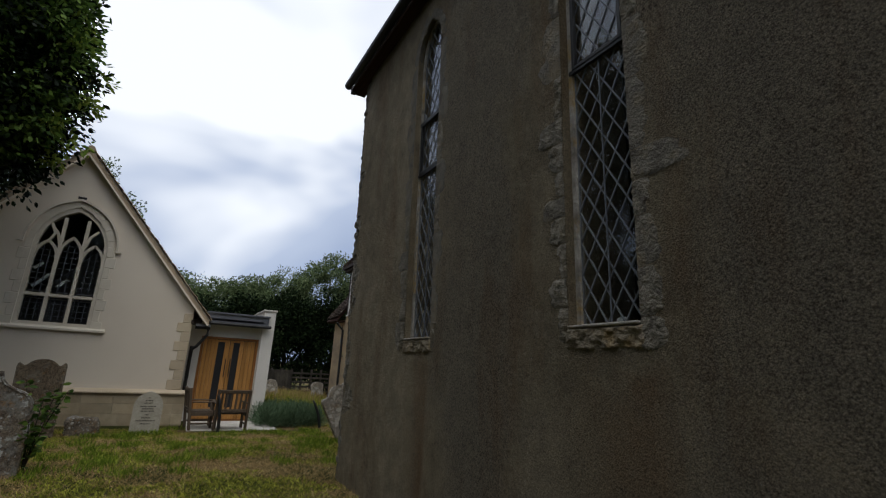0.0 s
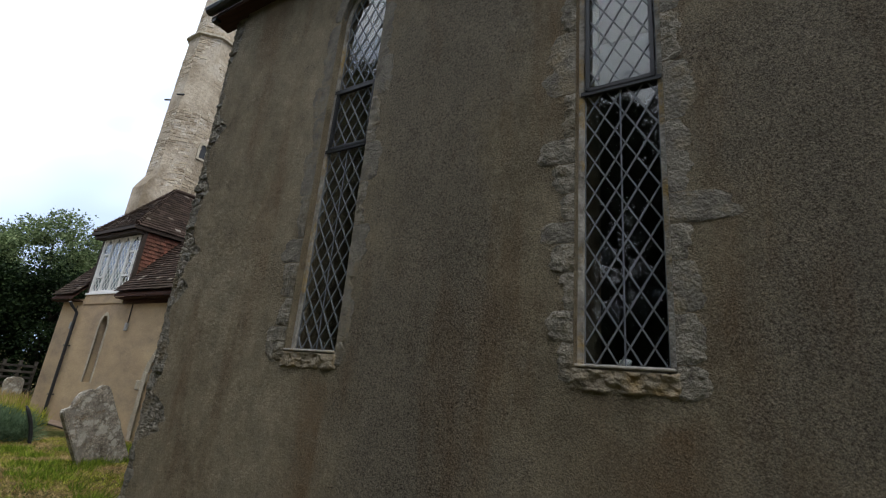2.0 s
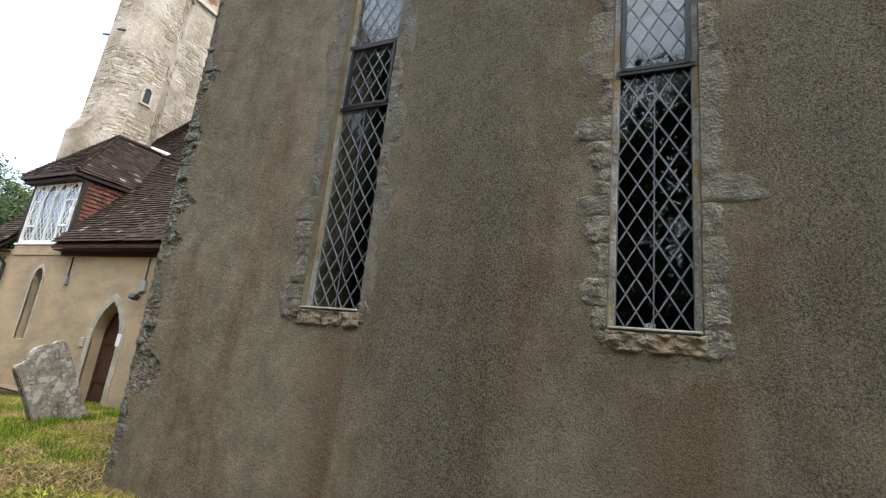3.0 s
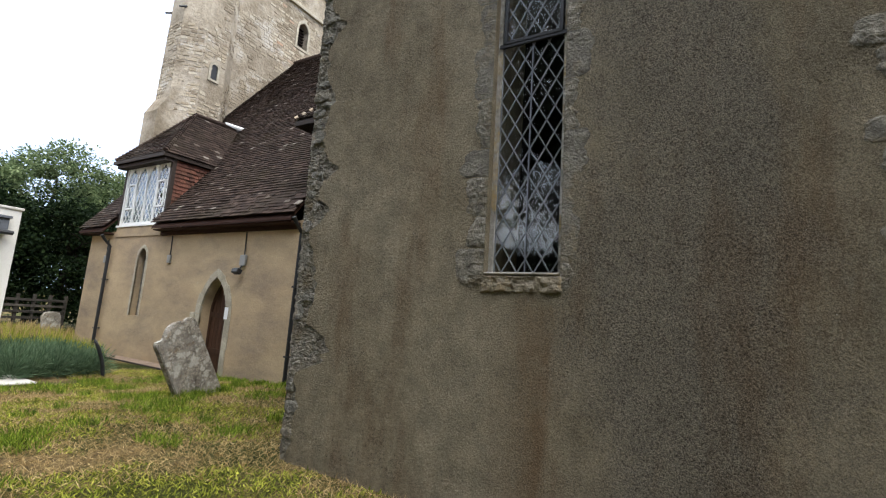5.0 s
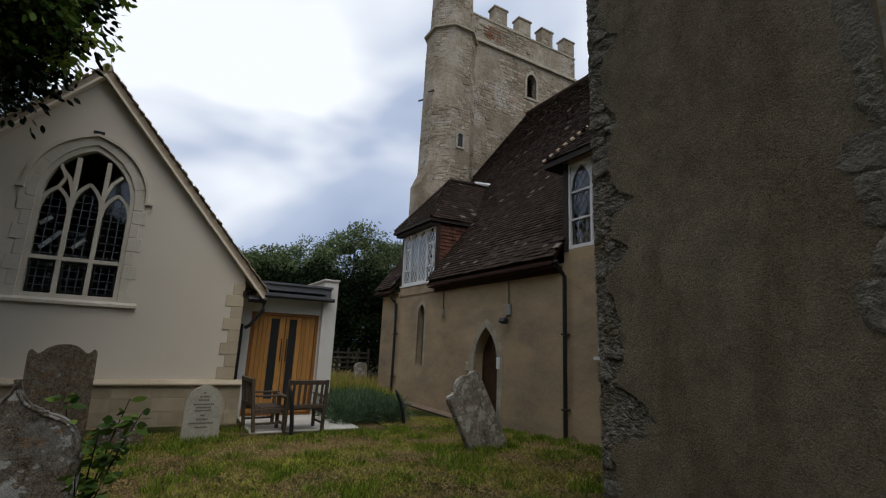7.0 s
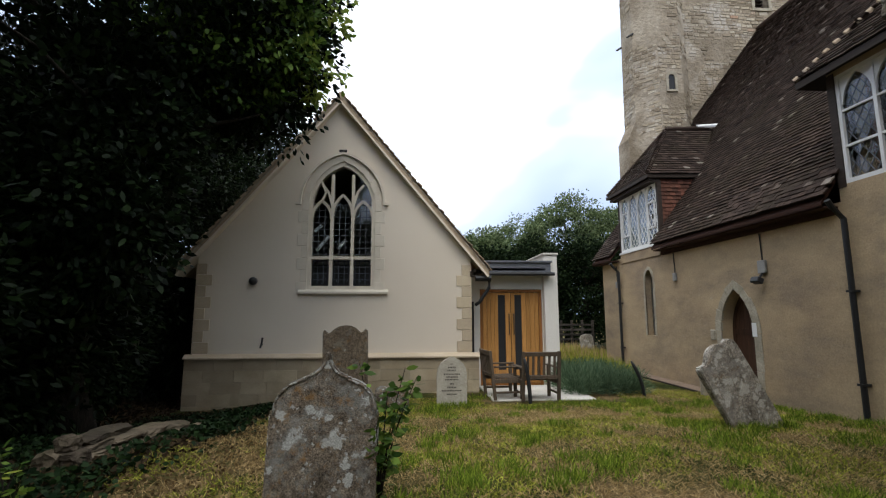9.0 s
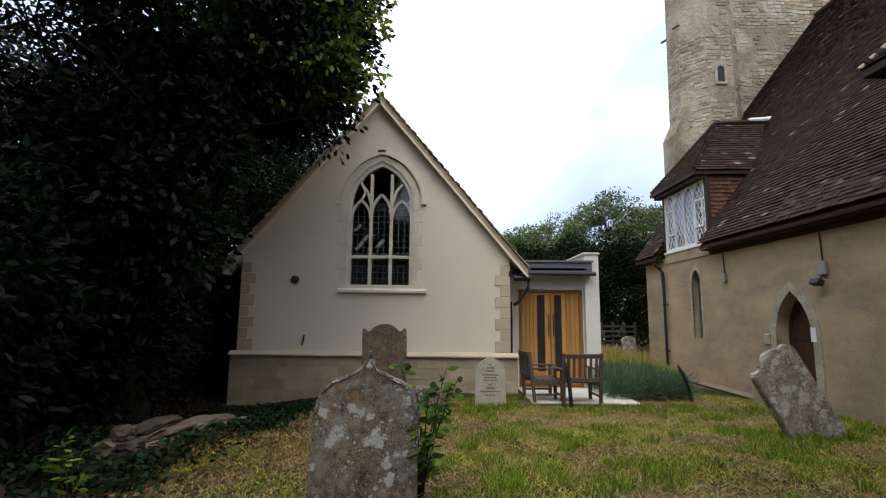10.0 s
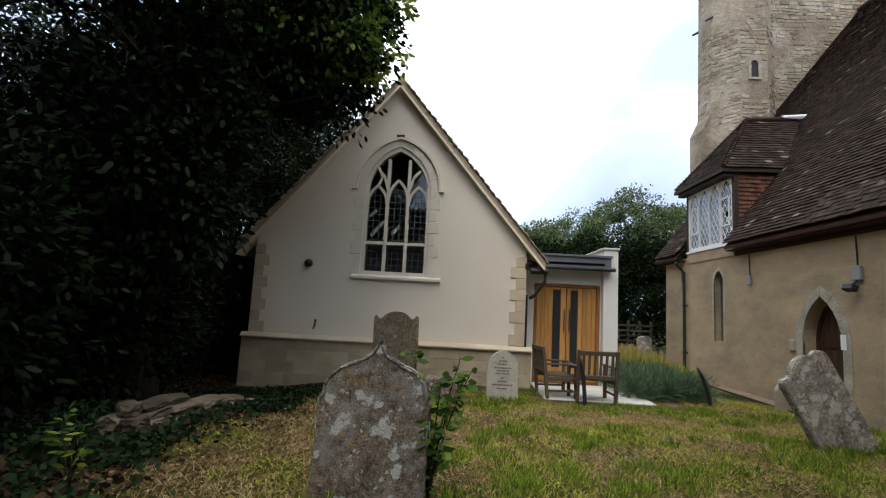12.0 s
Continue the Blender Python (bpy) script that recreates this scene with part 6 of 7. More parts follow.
for u0, u1, gl in ((0.86, mid - 0.004, (1.24, 1.42)), (mid + 0.004, 2.26, (1.66, 1.83))):
    spans = [(u0, gl[0]), (gl[1], u1)]
    for a, b in spans:
        n = max(1, round((b - a) / 0.105))
        for i in range(n):
            p, q = a + (b - a) * i / n, a + (b - a) * (i + 1) / n
            part("board", Mesher().box(p + 0.003, q - 0.003, -0.21, 1.98, 0.045, 0.085, AM, 0.004).mesh("board", M_OAK), dd)
    part("glazed_strip", Mesher().box(gl[0] + 0.002, gl[1] - 0.002, 0.10, 1.92, 0.06, 0.075, AM).mesh("glazed_strip", M_IRON), dd, "dark glazed strip")
    part("kick_rail", Mesher().box(gl[0] + 0.002, gl[1] - 0.002, -0.21, 0.098, 0.05, 0.085, AM).mesh("kick_rail", M_OAK), dd)
    part("head_rail", Mesher().box(gl[0] + 0.002, gl[1] - 0.002, 1.922, 1.98, 0.05, 0.085, AM).mesh("head_rail", M_OAK), dd)
for u in (mid - 0.06, mid + 0.06):
    w = Mesher().tube([(u, AY + 0.03, 0.95), (u, AY - 0.02, 0.95), (u, AY - 0.02, 1.45), (u, AY + 0.03, 1.45)], 0.013, 8)
    part("pull_handle", w.mesh("pull_handle", M_IRON), dd, "black pull handle")
# added dark sheet behind the oak doors
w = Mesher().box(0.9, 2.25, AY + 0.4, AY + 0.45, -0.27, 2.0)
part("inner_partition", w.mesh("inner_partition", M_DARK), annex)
part("threshold", Mesher().box(0.6, 2.34, AY - 0.16, AY + 0.3, -0.33, -0.272).mesh("threshold", M_PAVING), annex)
patio = new("pavement", Mesher().box(0.70, 2.8, 13.2, AY - 0.2, -0.40, -0.235, None, 0.01).mesh("pavement", M_PAVING))
tagged(patio, "pale concrete paving before the oak doors", "pavement", "", "structure")


# ---- headstones ----
def slab(name, outline, thick, mat, loc, turn, lean_side, lean_back, label, wear=0.012, sink=0.35, seed=1):
    """An upright stone slab with worn, rounded edges: outline (u, v) with v up from the turf."""
    bm = bmesh.new()
    pts = [(u, v if v > 0.01 else -sink) for u, v in outline]
    vs = [bm.verts.new((u, -thick / 2, v)) for u, v in pts]
    f = bm.faces.new(vs)
    ext = bmesh.ops.extrude_face_region(bm, geom=[f])
    for g in ext["geom"]:
        if isinstance(g, bmesh.types.BMVert):
            g.co.y += thick
    bmesh.ops.recalc_face_normals(bm, faces=bm.faces)
    bmesh.ops.bevel(bm, geom=list(bm.edges), offset=wear, segments=2, affect="EDGES")
    for p in bm.verts:
        p.co += noise.noise_vector(p.co * 7 + Vector((seed * 3.1, 0, 0))) * wear * 0.5
    me = bpy.data.meshes.new(name)
    bm.to_mesh(me)
    bm.free()
    me.materials.append(mat)
    ob = new(name, me)
    ob.matrix_world = Matrix.Translation(loc) @ Matrix.Rotation(radians(turn), 4, "Z") @ Matrix.Rotation(radians(lean_side), 4, "Y") @ Matrix.Rotation(radians(lean_back), 4, "X")
    return tagged(ob, label, "headstone")


def mirror(half):
    """Closed outline from its right half, listed bottom to top."""
    return half + [(-u, v) for u, v in reversed(half) if abs(u) > 1e-6]


ogee = [(0.40, 0.0), (0.405, 0.72), (0.385, 0.72), (0.38, 0.78), (0.345, 0.865), (0.28, 0.93), (0.20, 0.965), (0.168, 0.968), (0.162, 0.99), (0.11, 1.005), (0.065, 1.04), (0.032, 1.09), (0.014, 1.15), (0.0, 1.175)]
slab("headstone", mirror(ogee), 0.11, M_HEAD_LICHEN, (-1.625, 7.42, ground_z(-1.6, 7.4)), 4, 1.5, -3, "ogee-topped headstone crusted with white and orange lichen", 0.012, 0.35, 1)
w = Mesher()
for s in (1, -1):
    w.tube([Matrix.Translation((-1.625, 7.42, ground_z(-1.6, 7.4))) @ Matrix.Rotation(radians(4), 4, "Z") @ Matrix.Rotation(radians(1.5), 4, "Y") @ Matrix.Rotation(radians(-3), 4, "X") @ Vector((s * (u - 0.012), -0.052, v - 0.012)) for u, v in ogee[2:]], 0.011, 6)
rim = new("stone_rim", w.mesh("stone_rim", M_HEAD_LICHEN, True))
stone0 = bpy.data.objects["headstone"]
rim.parent = stone0
rim.matrix_parent_inverse = stone0.matrix_world.inverted()
scal = [(0.395, 0.0), (0.395, 1.38), (0.375, 1.43), (0.345, 1.43), (0.32, 1.385), (0.27, 1.37), (0.235, 1.40), (0.19, 1.45), (0.10, 1.49), (0.0, 1.505)]
slab("headstone", mirror(scal), 0.10, M_HEAD_BROWN, (-2.07, 12.35, ground_z(-2.07, 12.35)), -3, -1.0, 2, "tall brown headstone with scalloped shoulders and lichen", 0.012, 0.3, 2)
lancet_top = [(0.285, 0.0), (0.285, 0.60), (0.265, 0.70), (0.215, 0.785), (0.14, 0.85), (0.06, 0.89), (0.0, 0.91)]
white = slab("headstone", mirror(lancet_top), 0.08, M_HEAD_PALE, (-0.155, 12.80, ground_z(-0.15, 12.8)), 0, 0, 0, "pale pointed headstone with dark cut lettering", 0.008, 0.3, 3)
lt = random.Random(91)
for i, (z, wd) in enumerate(((0.76, 0.05), (0.70, 0.14), (0.645, 0.17), (0.575, 0.30), (0.525, 0.22), (0.475, 0.26), (0.40, 0.08), (0.335, 0.18), (0.275, 0.38), (0.21, 0.20))):
    x = -wd / 2
    w = Mesher()
    while x < wd / 2 - 0.012:
        ln = min(lt.uniform(0.012, 0.026), wd / 2 - x)
        w.box(x, x + ln, -0.0425, -0.039, z, z + 0.026)
        x += ln + 0.008
    t = new("lettering", w.mesh("lettering", M_LETTER))
    t.parent = white
    tagged(t, "dark cut letters", "", "", "stuff")
camel = [(0.35, 0.0), (0.36, 1.06), (0.345, 1.14), (0.30, 1.185), (0.24, 1.19), (0.195, 1.16), (0.17, 1.16), (0.11, 1.205), (0.02, 1.215), (-0.08, 1.185), (-0.16, 1.125), (-0.21, 1.06), (-0.25, 1.055), (-0.30, 1.075), (-0.345, 1.06), (-0.36, 1.0), (-0.355, 0.0)]
slab("headstone", camel, 0.12, M_HEAD_GREY, (3.74, 10.0, ground_z(3.74, 10)), 8, -27, -6, "leaning grey headstone with patchy lichen", 0.014, 0.4, 4)
slab("headstone", mirror([(0.17, 0), (0.17, 0.42), (0.12, 0.52), (0.0, 0.55)]), 0.09, M_CEMENT, (5.55, 13.8, ground_z(5.55, 13.8)), 5, -4, 3, "small grey slab leaning near the church wall", 0.01, 0.3, 5)
slab("headstone", mirror([(0.27, 0), (0.28, 0.85), (0.20, 0.95), (0.0, 0.98)]), 0.1, M_HEAD_GREY, (6.3, 22.6, ground_z(6.3, 22.6)), 6, -5, 0, "distant pale grey headstone in long grass", 0.012, 0.3, 6)
slab("headstone", mirror([(0.26, 0), (0.26, 0.75), (0.18, 0.92), (0.0, 0.99)]), 0.1, M_HEAD_GREY, (4.2, 22.2, ground_z(4.2, 22.2)), -5, -7, 0, "distant grey headstone by the hedge", 0.012, 0.3, 7)
vs, fs = bumpy_stone(random.Random(92), 0.5, 0.3, 0.42, 3)
ob = new("broken_stone", Mesher().add([p + Vector((-1.28, 12.7, ground_z(-1.28, 12.7) + 0.12)) for p in vs], fs).mesh("broken_stone", M_HEAD_LICHEN, True))
tagged(ob, "low broken gravestone stump with white lichen", "gravestone")

# ---- garden armchairs ----
arm = thing("garden_armchair", (0, 0, 0), "weathered dark teak garden armchair with slatted back", "chair", "armchairs on the paving")
W, D, H = 0.36, 0.29, 0.96
for sx in (-1, 1):
    part("leg", Mesher().box(sx * W - 0.03, sx * W + 0.03, D - 0.06, D, 0, 0.62, None, 0.005).mesh("leg", M_TEAK), arm)
    bk = Matrix.Translation((0, -D, 0)) @ Matrix.Rotation(radians(6), 4, "X")
    part("leg", Mesher().box(sx * W - 0.03, sx * W + 0.03, -0.03, 0.03, 0, H, bk, 0.005).mesh("leg", M_TEAK), arm)
    part("armrest", Mesher().box(sx * W - 0.04, sx * W + 0.04, -D - 0.02, D + 0.06, 0.62, 0.65, None, 0.008).mesh("armrest", M_TEAK), arm)
    part("side_rail", Mesher().box(sx * W - 0.02, sx * W + 0.02, -D, D - 0.02, 0.32, 0.40, None, 0.004).mesh("side_rail", M_TEAK), arm)
    part("stretcher", Mesher().box(sx * W - 0.015, sx * W + 0.015, -D, D - 0.02, 0.12, 0.16, None, 0.004).mesh("stretcher", M_TEAK), arm)
bk = Matrix.Translation((0, -D, 0)) @ Matrix.Rotation(radians(6), 4, "X")
part("top_rail", Mesher().box(-W + 0.03, W - 0.03, -0.022, 0.022, H - 0.09, H - 0.01, bk, 0.006).mesh("top_rail", M_TEAK), arm)
part("lower_rail", Mesher().box(-W + 0.03, W - 0.03, -0.02, 0.02, 0.44, 0.50, bk, 0.005).mesh("lower_rail", M_TEAK), arm)
for i in range(6):
    x = -W + 0.09 + i * (2 * W - 0.18) / 5
    part("back_slat", Mesher().box(x - 0.025, x + 0.025, -0.009, 0.009, 0.50, H - 0.09, bk, 0.003).mesh("back_slat", M_TEAK), arm)
for i in range(6):
    y = -D + 0.06 + i * 0.1
    part("seat_slat", Mesher().box(-W + 0.03, W - 0.03, y - 0.04, y + 0.04, 0.40, 0.42, None, 0.003).mesh("seat_slat", M_TEAK), arm)
part("front_rail", Mesher().box(-W + 0.03, W - 0.03, D - 0.05, D - 0.02, 0.32, 0.40, None, 0.004).mesh("front_rail", M_TEAK), arm)
arm.matrix_basis = pose(1.60, 13.32, -0.235, 0, 0, 3)
arm2 = copy_thing(arm, pose(1.0, 13.60, -0.235, 0, 0, -84))


def curved_post(loc, h, reach):
    p = [(loc[0] - reach * (i / 9) ** 2.2, loc[1], loc[2] - 0.2 + (h + 0.2) * i / 9) for i in range(10)]
    ob = new("curved_post", Mesher().tube(p, [0.038] * 8 + [0.034, 0.02], 8).mesh("curved_post", M_IRON, True))
    tagged(ob, "curved black metal post standing in the grass", "post", "curved posts by the lavender")


curved_post((1.36, 12.85, ground_z(1.4, 12.85)), 0.86, 0.10)
curved_post((3.98, 13.55, ground_z(4.0, 13.5)), 0.72, 0.26)

# ---- fixtures ----
lamp = thing("bulkhead_lamp", (-4.4, KY, 2.18), "round black bulkhead lamp on the cream wall", "wall lamp")
w = Mesher()
w.tube([(-4.4, KY - 0.002, 2.18), (-4.4, KY - 0.05, 2.18)], [0.085, 0.085], 16)
part("back_plate", w.mesh("back_plate", M_IRON), lamp)
w = Mesher().tube([(-4.4, KY - 0.05, 2.18), (-4.4, KY - 0.09, 2.175), (-4.4, KY - 0.125, 2.16), (-4.4, KY - 0.14, 2.155)], [0.09, 0.085, 0.06, 0.015], 16)
part("dome", w.mesh("dome", M_IRON, True), lamp)
tap = thing("wall_tap", (-4.15, KY, 0.8), "small dark garden tap on the cream wall", "tap")
w = Mesher().tube([(-4.15, KY - 0.002, 0.80), (-4.15, KY - 0.1, 0.80), (-4.15, KY - 0.13, 0.74)], 0.018, 8)
part("spout", w.mesh("spout", M_IRON), tap)
w = Mesher().tube([(-4.15, KY - 0.07, 0.80), (-4.13, KY - 0.07, 0.95)], [0.016, 0.024], 8)
part("handle", w.mesh("handle", M_IRON), tap)


def wall_box(y, z, w_, h_, lampish, label):
    t = thing("junction_box", (NX, y, z), label, "wall box")
    part("box", Mesher().box(NX - 0.07, NX - 0.002, y - w_ / 2, y + w_ / 2, z - h_ / 2, z + h_ / 2, None, 0.012).mesh("box", M_PLASTICGREY), t)
    part("conduit", Mesher().tube([(NX - 0.02, y, z + h_ / 2), (NX - 0.02, y + 0.02, 3.06)], 0.014, 6).mesh("conduit", M_IRON), t, "dark cable")
    if lampish:
        part("bracket", Mesher().tube([(NX - 0.05, y, z - h_ / 2), (NX - 0.12, y, z - h_ / 2 - 0.1)], 0.02, 6).mesh("bracket", M_IRON), t)
        part("floodlight", Mesher().box(-0.07, 0.07, -0.11, 0.11, -0.06, 0.06, Matrix.Translation((NX - 0.15, y + 0.03, z - h_ / 2 - 0.14)) @ Matrix.Rotation(radians(25), 4, "Y"), 0.015).mesh("floodlight", M_IRON), t, "black floodlight")


wall_box(12.62, 2.38, 0.2, 0.26, True, "grey junction box with black floodlight on ochre wall")
wall_box(15.75, 2.42, 0.12, 0.22, False, "small grey junction box with cable on ochre wall")
wall_box(19.25, 2.42, 0.10, 0.22, False, "small grey junction box with cable on ochre wall")
notice = new("notice", Mesher().box(NX - 0.035, NX - 0.03, 12.93, 13.06, 0.98, 1.26).mesh("notice", M_PAPER))
tagged(notice, "white paper notice pinned beside the church door", "notice")
path = new("path", Mesher().box(5.62, NX - 0.01, 14.0, 20.4, -0.5, -0.318, None, 0.01).mesh("path", M_PATH))
tagged(path, "pinkish paved path along the church wall", "path", "", "structure")
edging = new("path_edging", Mesher().box(5.57, 5.617, 13.4, 20.4, -0.5, -0.285, None, 0.008).mesh("path_edging", M_TIMBER))
tagged(edging, "dark timber edging board along the path", "edging", "", "structure")

# ---- rock edging ----
rp = thing("rock_edging", (-4.3, 9.6, -0.05), "low edging of stacked mossy sandstone slabs", "stone edging")
rk = random.Random(95)
for row in range(4):
    y = 8.72 + row * 0.05
    while y < 10.9:
        ln = rk.uniform(0.28, 0.70)
        hh = rk.uniform(0.056, 0.072)
        top = 0.31 - 0.11 * (y - 8.72)
        vs, fs = bumpy_stone(rk, rk.uniform(0.18, 0.26), ln * 0.97, hh, 4, 0.006)
        c = Vector((-4.20 + 0.02 * (y - 8.4) - row * 0.03 + rk.uniform(-0.025, 0.025), y + ln / 2, ground_z(-4.3, y) + 0.015 + row * 0.083))
        rot = Matrix.Rotation(rk.uniform(-0.1, 0.1), 4, "Z") @ Matrix.Rotation(rk.uniform(-0.10, 0.03), 4, "X") @ Matrix.Rotation(rk.uniform(-0.1, 0.2), 4, "Y")
        if row == 0 or row * 0.083 < top - 0.05:
            part("stone", Mesher().add([c + rot @ p for p in vs], fs).mesh("stone", M_ROCK), rp)
        y += ln
for x, y, z, r0 in ((-4.14, 8.64, 0.06, 0.17), (-4.30, 8.58, 0.07, 0.17), (-4.22, 8.66, 0.20, 0.14)):
    vs, fs = bumpy_stone(rk, r0, r0 * 1.1, r0 * 0.85, 4, 0.008)
    part("stone", Mesher().add([Vector((x, y, ground_z(x, y) + z)) + p for p in vs], fs).mesh("stone", M_ROCK), rp)

# ---- plants ----
NR = np.random.RandomState(5)


def blades(name, pos, length, width, mat, lean=0.35, label="", category="", curve=0.5, up=True, direction=None, parent=None, oval=False):
    """One mesh of many tapering blades, or oval leaves, at the given roots."""
    n = len(pos)
    ang = NR.uniform(0, 2 * np.pi, n)
    if direction is None:
        d = np.stack([np.cos(ang) * lean * NR.uniform(0.1, 1.6, n), np.sin(ang) * lean * NR.uniform(0.1, 1.6, n), np.ones(n) * (1 if up else 0.2)], 1)
    else:
        d = direction + NR.normal(0, lean, (n, 3))
    d /= np.linalg.norm(d, axis=1)[:, None]
    side = np.cross(d, NR.normal(0, 1, (n, 3)))
    side /= np.linalg.norm(side, axis=1)[:, None] + 1e-9
    fold = np.cross(side, d)
    L = length * NR.uniform(0.6, 1.35, n)[:, None]
    Wd = width * NR.uniform(0.7, 1.3, n)[:, None]
    bend = fold * L * curve * NR.uniform(-0.5, 0.5, (n, 1))
    if oval:
        ring = ((0.0, 0.0, 0.0), (0.28, -0.42, 0.2), (0.62, -0.46, 0.5), (1.0, 0.0, 1.0), (0.62, 0.46, 0.5), (0.28, 0.42, 0.2))
    else:
        ring = ((0.0, -0.12, 0.0), (0.5, -0.5, 0.4), (1.0, 0.0, 1.0), (0.5, 0.5, 0.4))
    k = len(ring)
    v = np.stack([pos + d * L * a + side * Wd * b + bend * c for a, b, c in ring], 1).reshape(-1, 3)
    me = bpy.data.meshes.new(name)
    me.vertices.add(k * n)
    me.vertices.foreach_set("co", v.astype(np.float32).ravel())
    me.loops.add(k * n)
    me.loops.foreach_set("vertex_index", np.arange(k * n, dtype=np.int32))
    me.polygons.add(n)
    me.polygons.foreach_set("loop_start", np.arange(0, k * n, k, dtype=np.int32))
    me.update(calc_edges=True)
    me.materials.append(mat)
    if parent is not None:
        return part(name, me, parent, label, "stuff")
    ob = new(name, me)
    return tagged(ob, label, category, "", "stuff")


def ground_points(n, x0, x1, y0, y1, keep=None):
    p = np.stack([NR.uniform(x0, x1, n), NR.uniform(y0, y1, n)], 1)
    out = []
    for x, y in p:
        if keep is None or keep(x, y):
            out.append((x, y, ground_z(x, y) - 0.004))
    return np.array(out)


def turf_tone(x, y):
    return noise.noise(Vector((x * 0.9, y * 0.9, 3.3))) + 0.5 * noise.noise(Vector((x * 2.6, y * 2.6, 1.3)))


def on_lawn(x, y):
    if x > CH_X - 0.02 and y < CH_Y + 0.02:
        return False
    if 0.5 < x < 3.4 and y > 12.85 or x > 5.4 and y > 14.2 or x > NX or y > 13.6 and -5.9 < x < 0.7:
        return False
    return x > -4.4 + 0.3 * math.sin(y)


green = ground_points(210000, -4.6, 6.1, 4.6, 14.4, lambda x, y: on_lawn(x, y) and x > -3.75 + 0.3 * noise.noise(Vector((0, y * 1.5, 4))) and turf_tone(x, y) < 0.06 + 0.22 * NR.rand() - 0.30 * smooth_step(-2.2, -3.6, x))
green = np.concatenate([green, ground_points(70000, -4.6, 2.1, -2.5, 4.6, lambda x, y: x > -3.9 and turf_tone(x, y) < 0.06 + 0.22 * NR.rand())])
blades("grass", green, 0.052, 0.0078, M_BLADE, 1.6, "short uneven green churchyard grass", "grass")
dry = ground_points(150000, -4.6, 6.1, 4.6, 14.4, lambda x, y: on_lawn(x, y) and x > -3.1 + 0.5 * noise.noise(Vector((0, y * 1.5, 4))) + 0.9 * (NR.rand() - 0.5) and turf_tone(x, y) > -0.34 + 0.46 * NR.rand())
blades("dry_grass", dry, 0.075, 0.0048, M_STRAW, 2.2, "straw-coloured dry cut grass lying in patches", "grass")
tuft_spots = [(rng.uniform(-1.5, 5.9), rng.uniform(7.2, 13.0), rng.uniform(0.05, 0.13)) for _ in range(125)]
tuft_spots += [(x, y, 0.11) for x, y in ((3.4, 9.8), (4.1, 9.9), (-0.4, 12.6), (0.1, 12.65), (-0.2, 12.6), (5.6, 10.9), (5.9, 10.5), (5.7, 11.0), (4.9, 10.6), (0.4, 13.4), (-1.9, 7.3), (2.2, 12.6), (2.4, 8.9), (1.6, 8.6), (2.9, 9.2), (5.2, 12.2), (4.6, 12.6), (5.9, 13.0), (3.4, 12.9))]
tufts = np.array([(x + NR.normal(0, r), y + NR.normal(0, r), 0) for x, y, r in tuft_spots if on_lawn(x, y) for _ in range(int(1300 * r))])
tufts[:, 2] = [ground_z(x, y) for x, y, _ in tufts]
blades("grass_tufts", tufts, 0.115, 0.0085, M_TUFT, 0.65, "taller tufts of bright green grass", "grass", 0.9)
far = ground_points(26000, 2.8, 6.6, 16.5, 25, lambda x, y: not (x > 5.3 and y < 20.4))
blades("long_grass", far, 0.42, 0.012, M_BLADE, 0.3, "long seeding grass beyond the lavender", "grass")
seed = ground_points(1500, 2.8, 6.6, 17.5, 25, lambda x, y: not (x > 5.3 and y < 20.4))
blades("seed_heads", seed + np.array((0, 0, 0.3)), 0.3, 0.012, M_STRAW, 0.25, "pale seed heads of long grass", "grass")
litter = ground_points(14000, -4.3, -1.7, 4.8, 12.5, lambda x, y: NR.rand() < smooth_step(-1.7, -3.2, x))
blades("leaf_litter", litter + np.array((0, 0, 0.012)), 0.042, 0.02, M_LITTER, 1.0, "brown fallen leaves and bark under the trees", "leaves", 0.6, False, oval=True)
# dark leaves laid where the canopy shades the ground
shaded_spots = ground_points(36000, -9.5, -3.2, 4.0, 17, lambda x, y: NR.rand() < smooth_step(-3.2, -3.9, x) and not (x > -5.8 and y > 14))
blades("leaf_mould", shaded_spots + np.array((0, 0, 0.015)), 0.09, 0.06, M_LITTER_SHADED, 1.0, "fallen leaves under the shrubs, canopy shade in their colour", "leaves", 0.6, False)
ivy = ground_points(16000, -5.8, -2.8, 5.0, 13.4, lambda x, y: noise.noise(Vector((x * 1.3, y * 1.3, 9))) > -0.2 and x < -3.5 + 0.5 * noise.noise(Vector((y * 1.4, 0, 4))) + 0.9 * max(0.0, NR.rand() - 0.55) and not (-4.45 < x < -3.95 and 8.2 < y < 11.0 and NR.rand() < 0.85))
blades("ivy", ivy + np.stack([np.zeros(len(ivy)), np.zeros(len(ivy)), NR.uniform(0.01, 0.12, len(ivy))], 1), 0.065, 0.05, M_LEAF_IVY, 0.9, "ivy covering the ground by the rocks, darkened for canopy shade", "ivy", 0.5, False, oval=True)
lav_c = [(2.60 + 0.33 * i, 13.80 + 0.55 * j) for i in range(5) for j in range(5)]
lav, lav_d = [], []
for cx_, cy_ in lav_c:
    for _ in range(900):
        a, e = NR.uniform(0, 2 * np.pi), NR.uniform(0.15, 1.45)
        d = np.array((math.cos(a) * math.cos(e), math.sin(a) * math.cos(e), math.sin(e)))
        r = NR.uniform(0.05, 0.28)
        lav.append((cx_ + d[0] * r * 1.15, cy_ + d[1] * r * 1.15, -0.3 + d[2] * r * 1.75 + 0.04))
        lav_d.append(d)
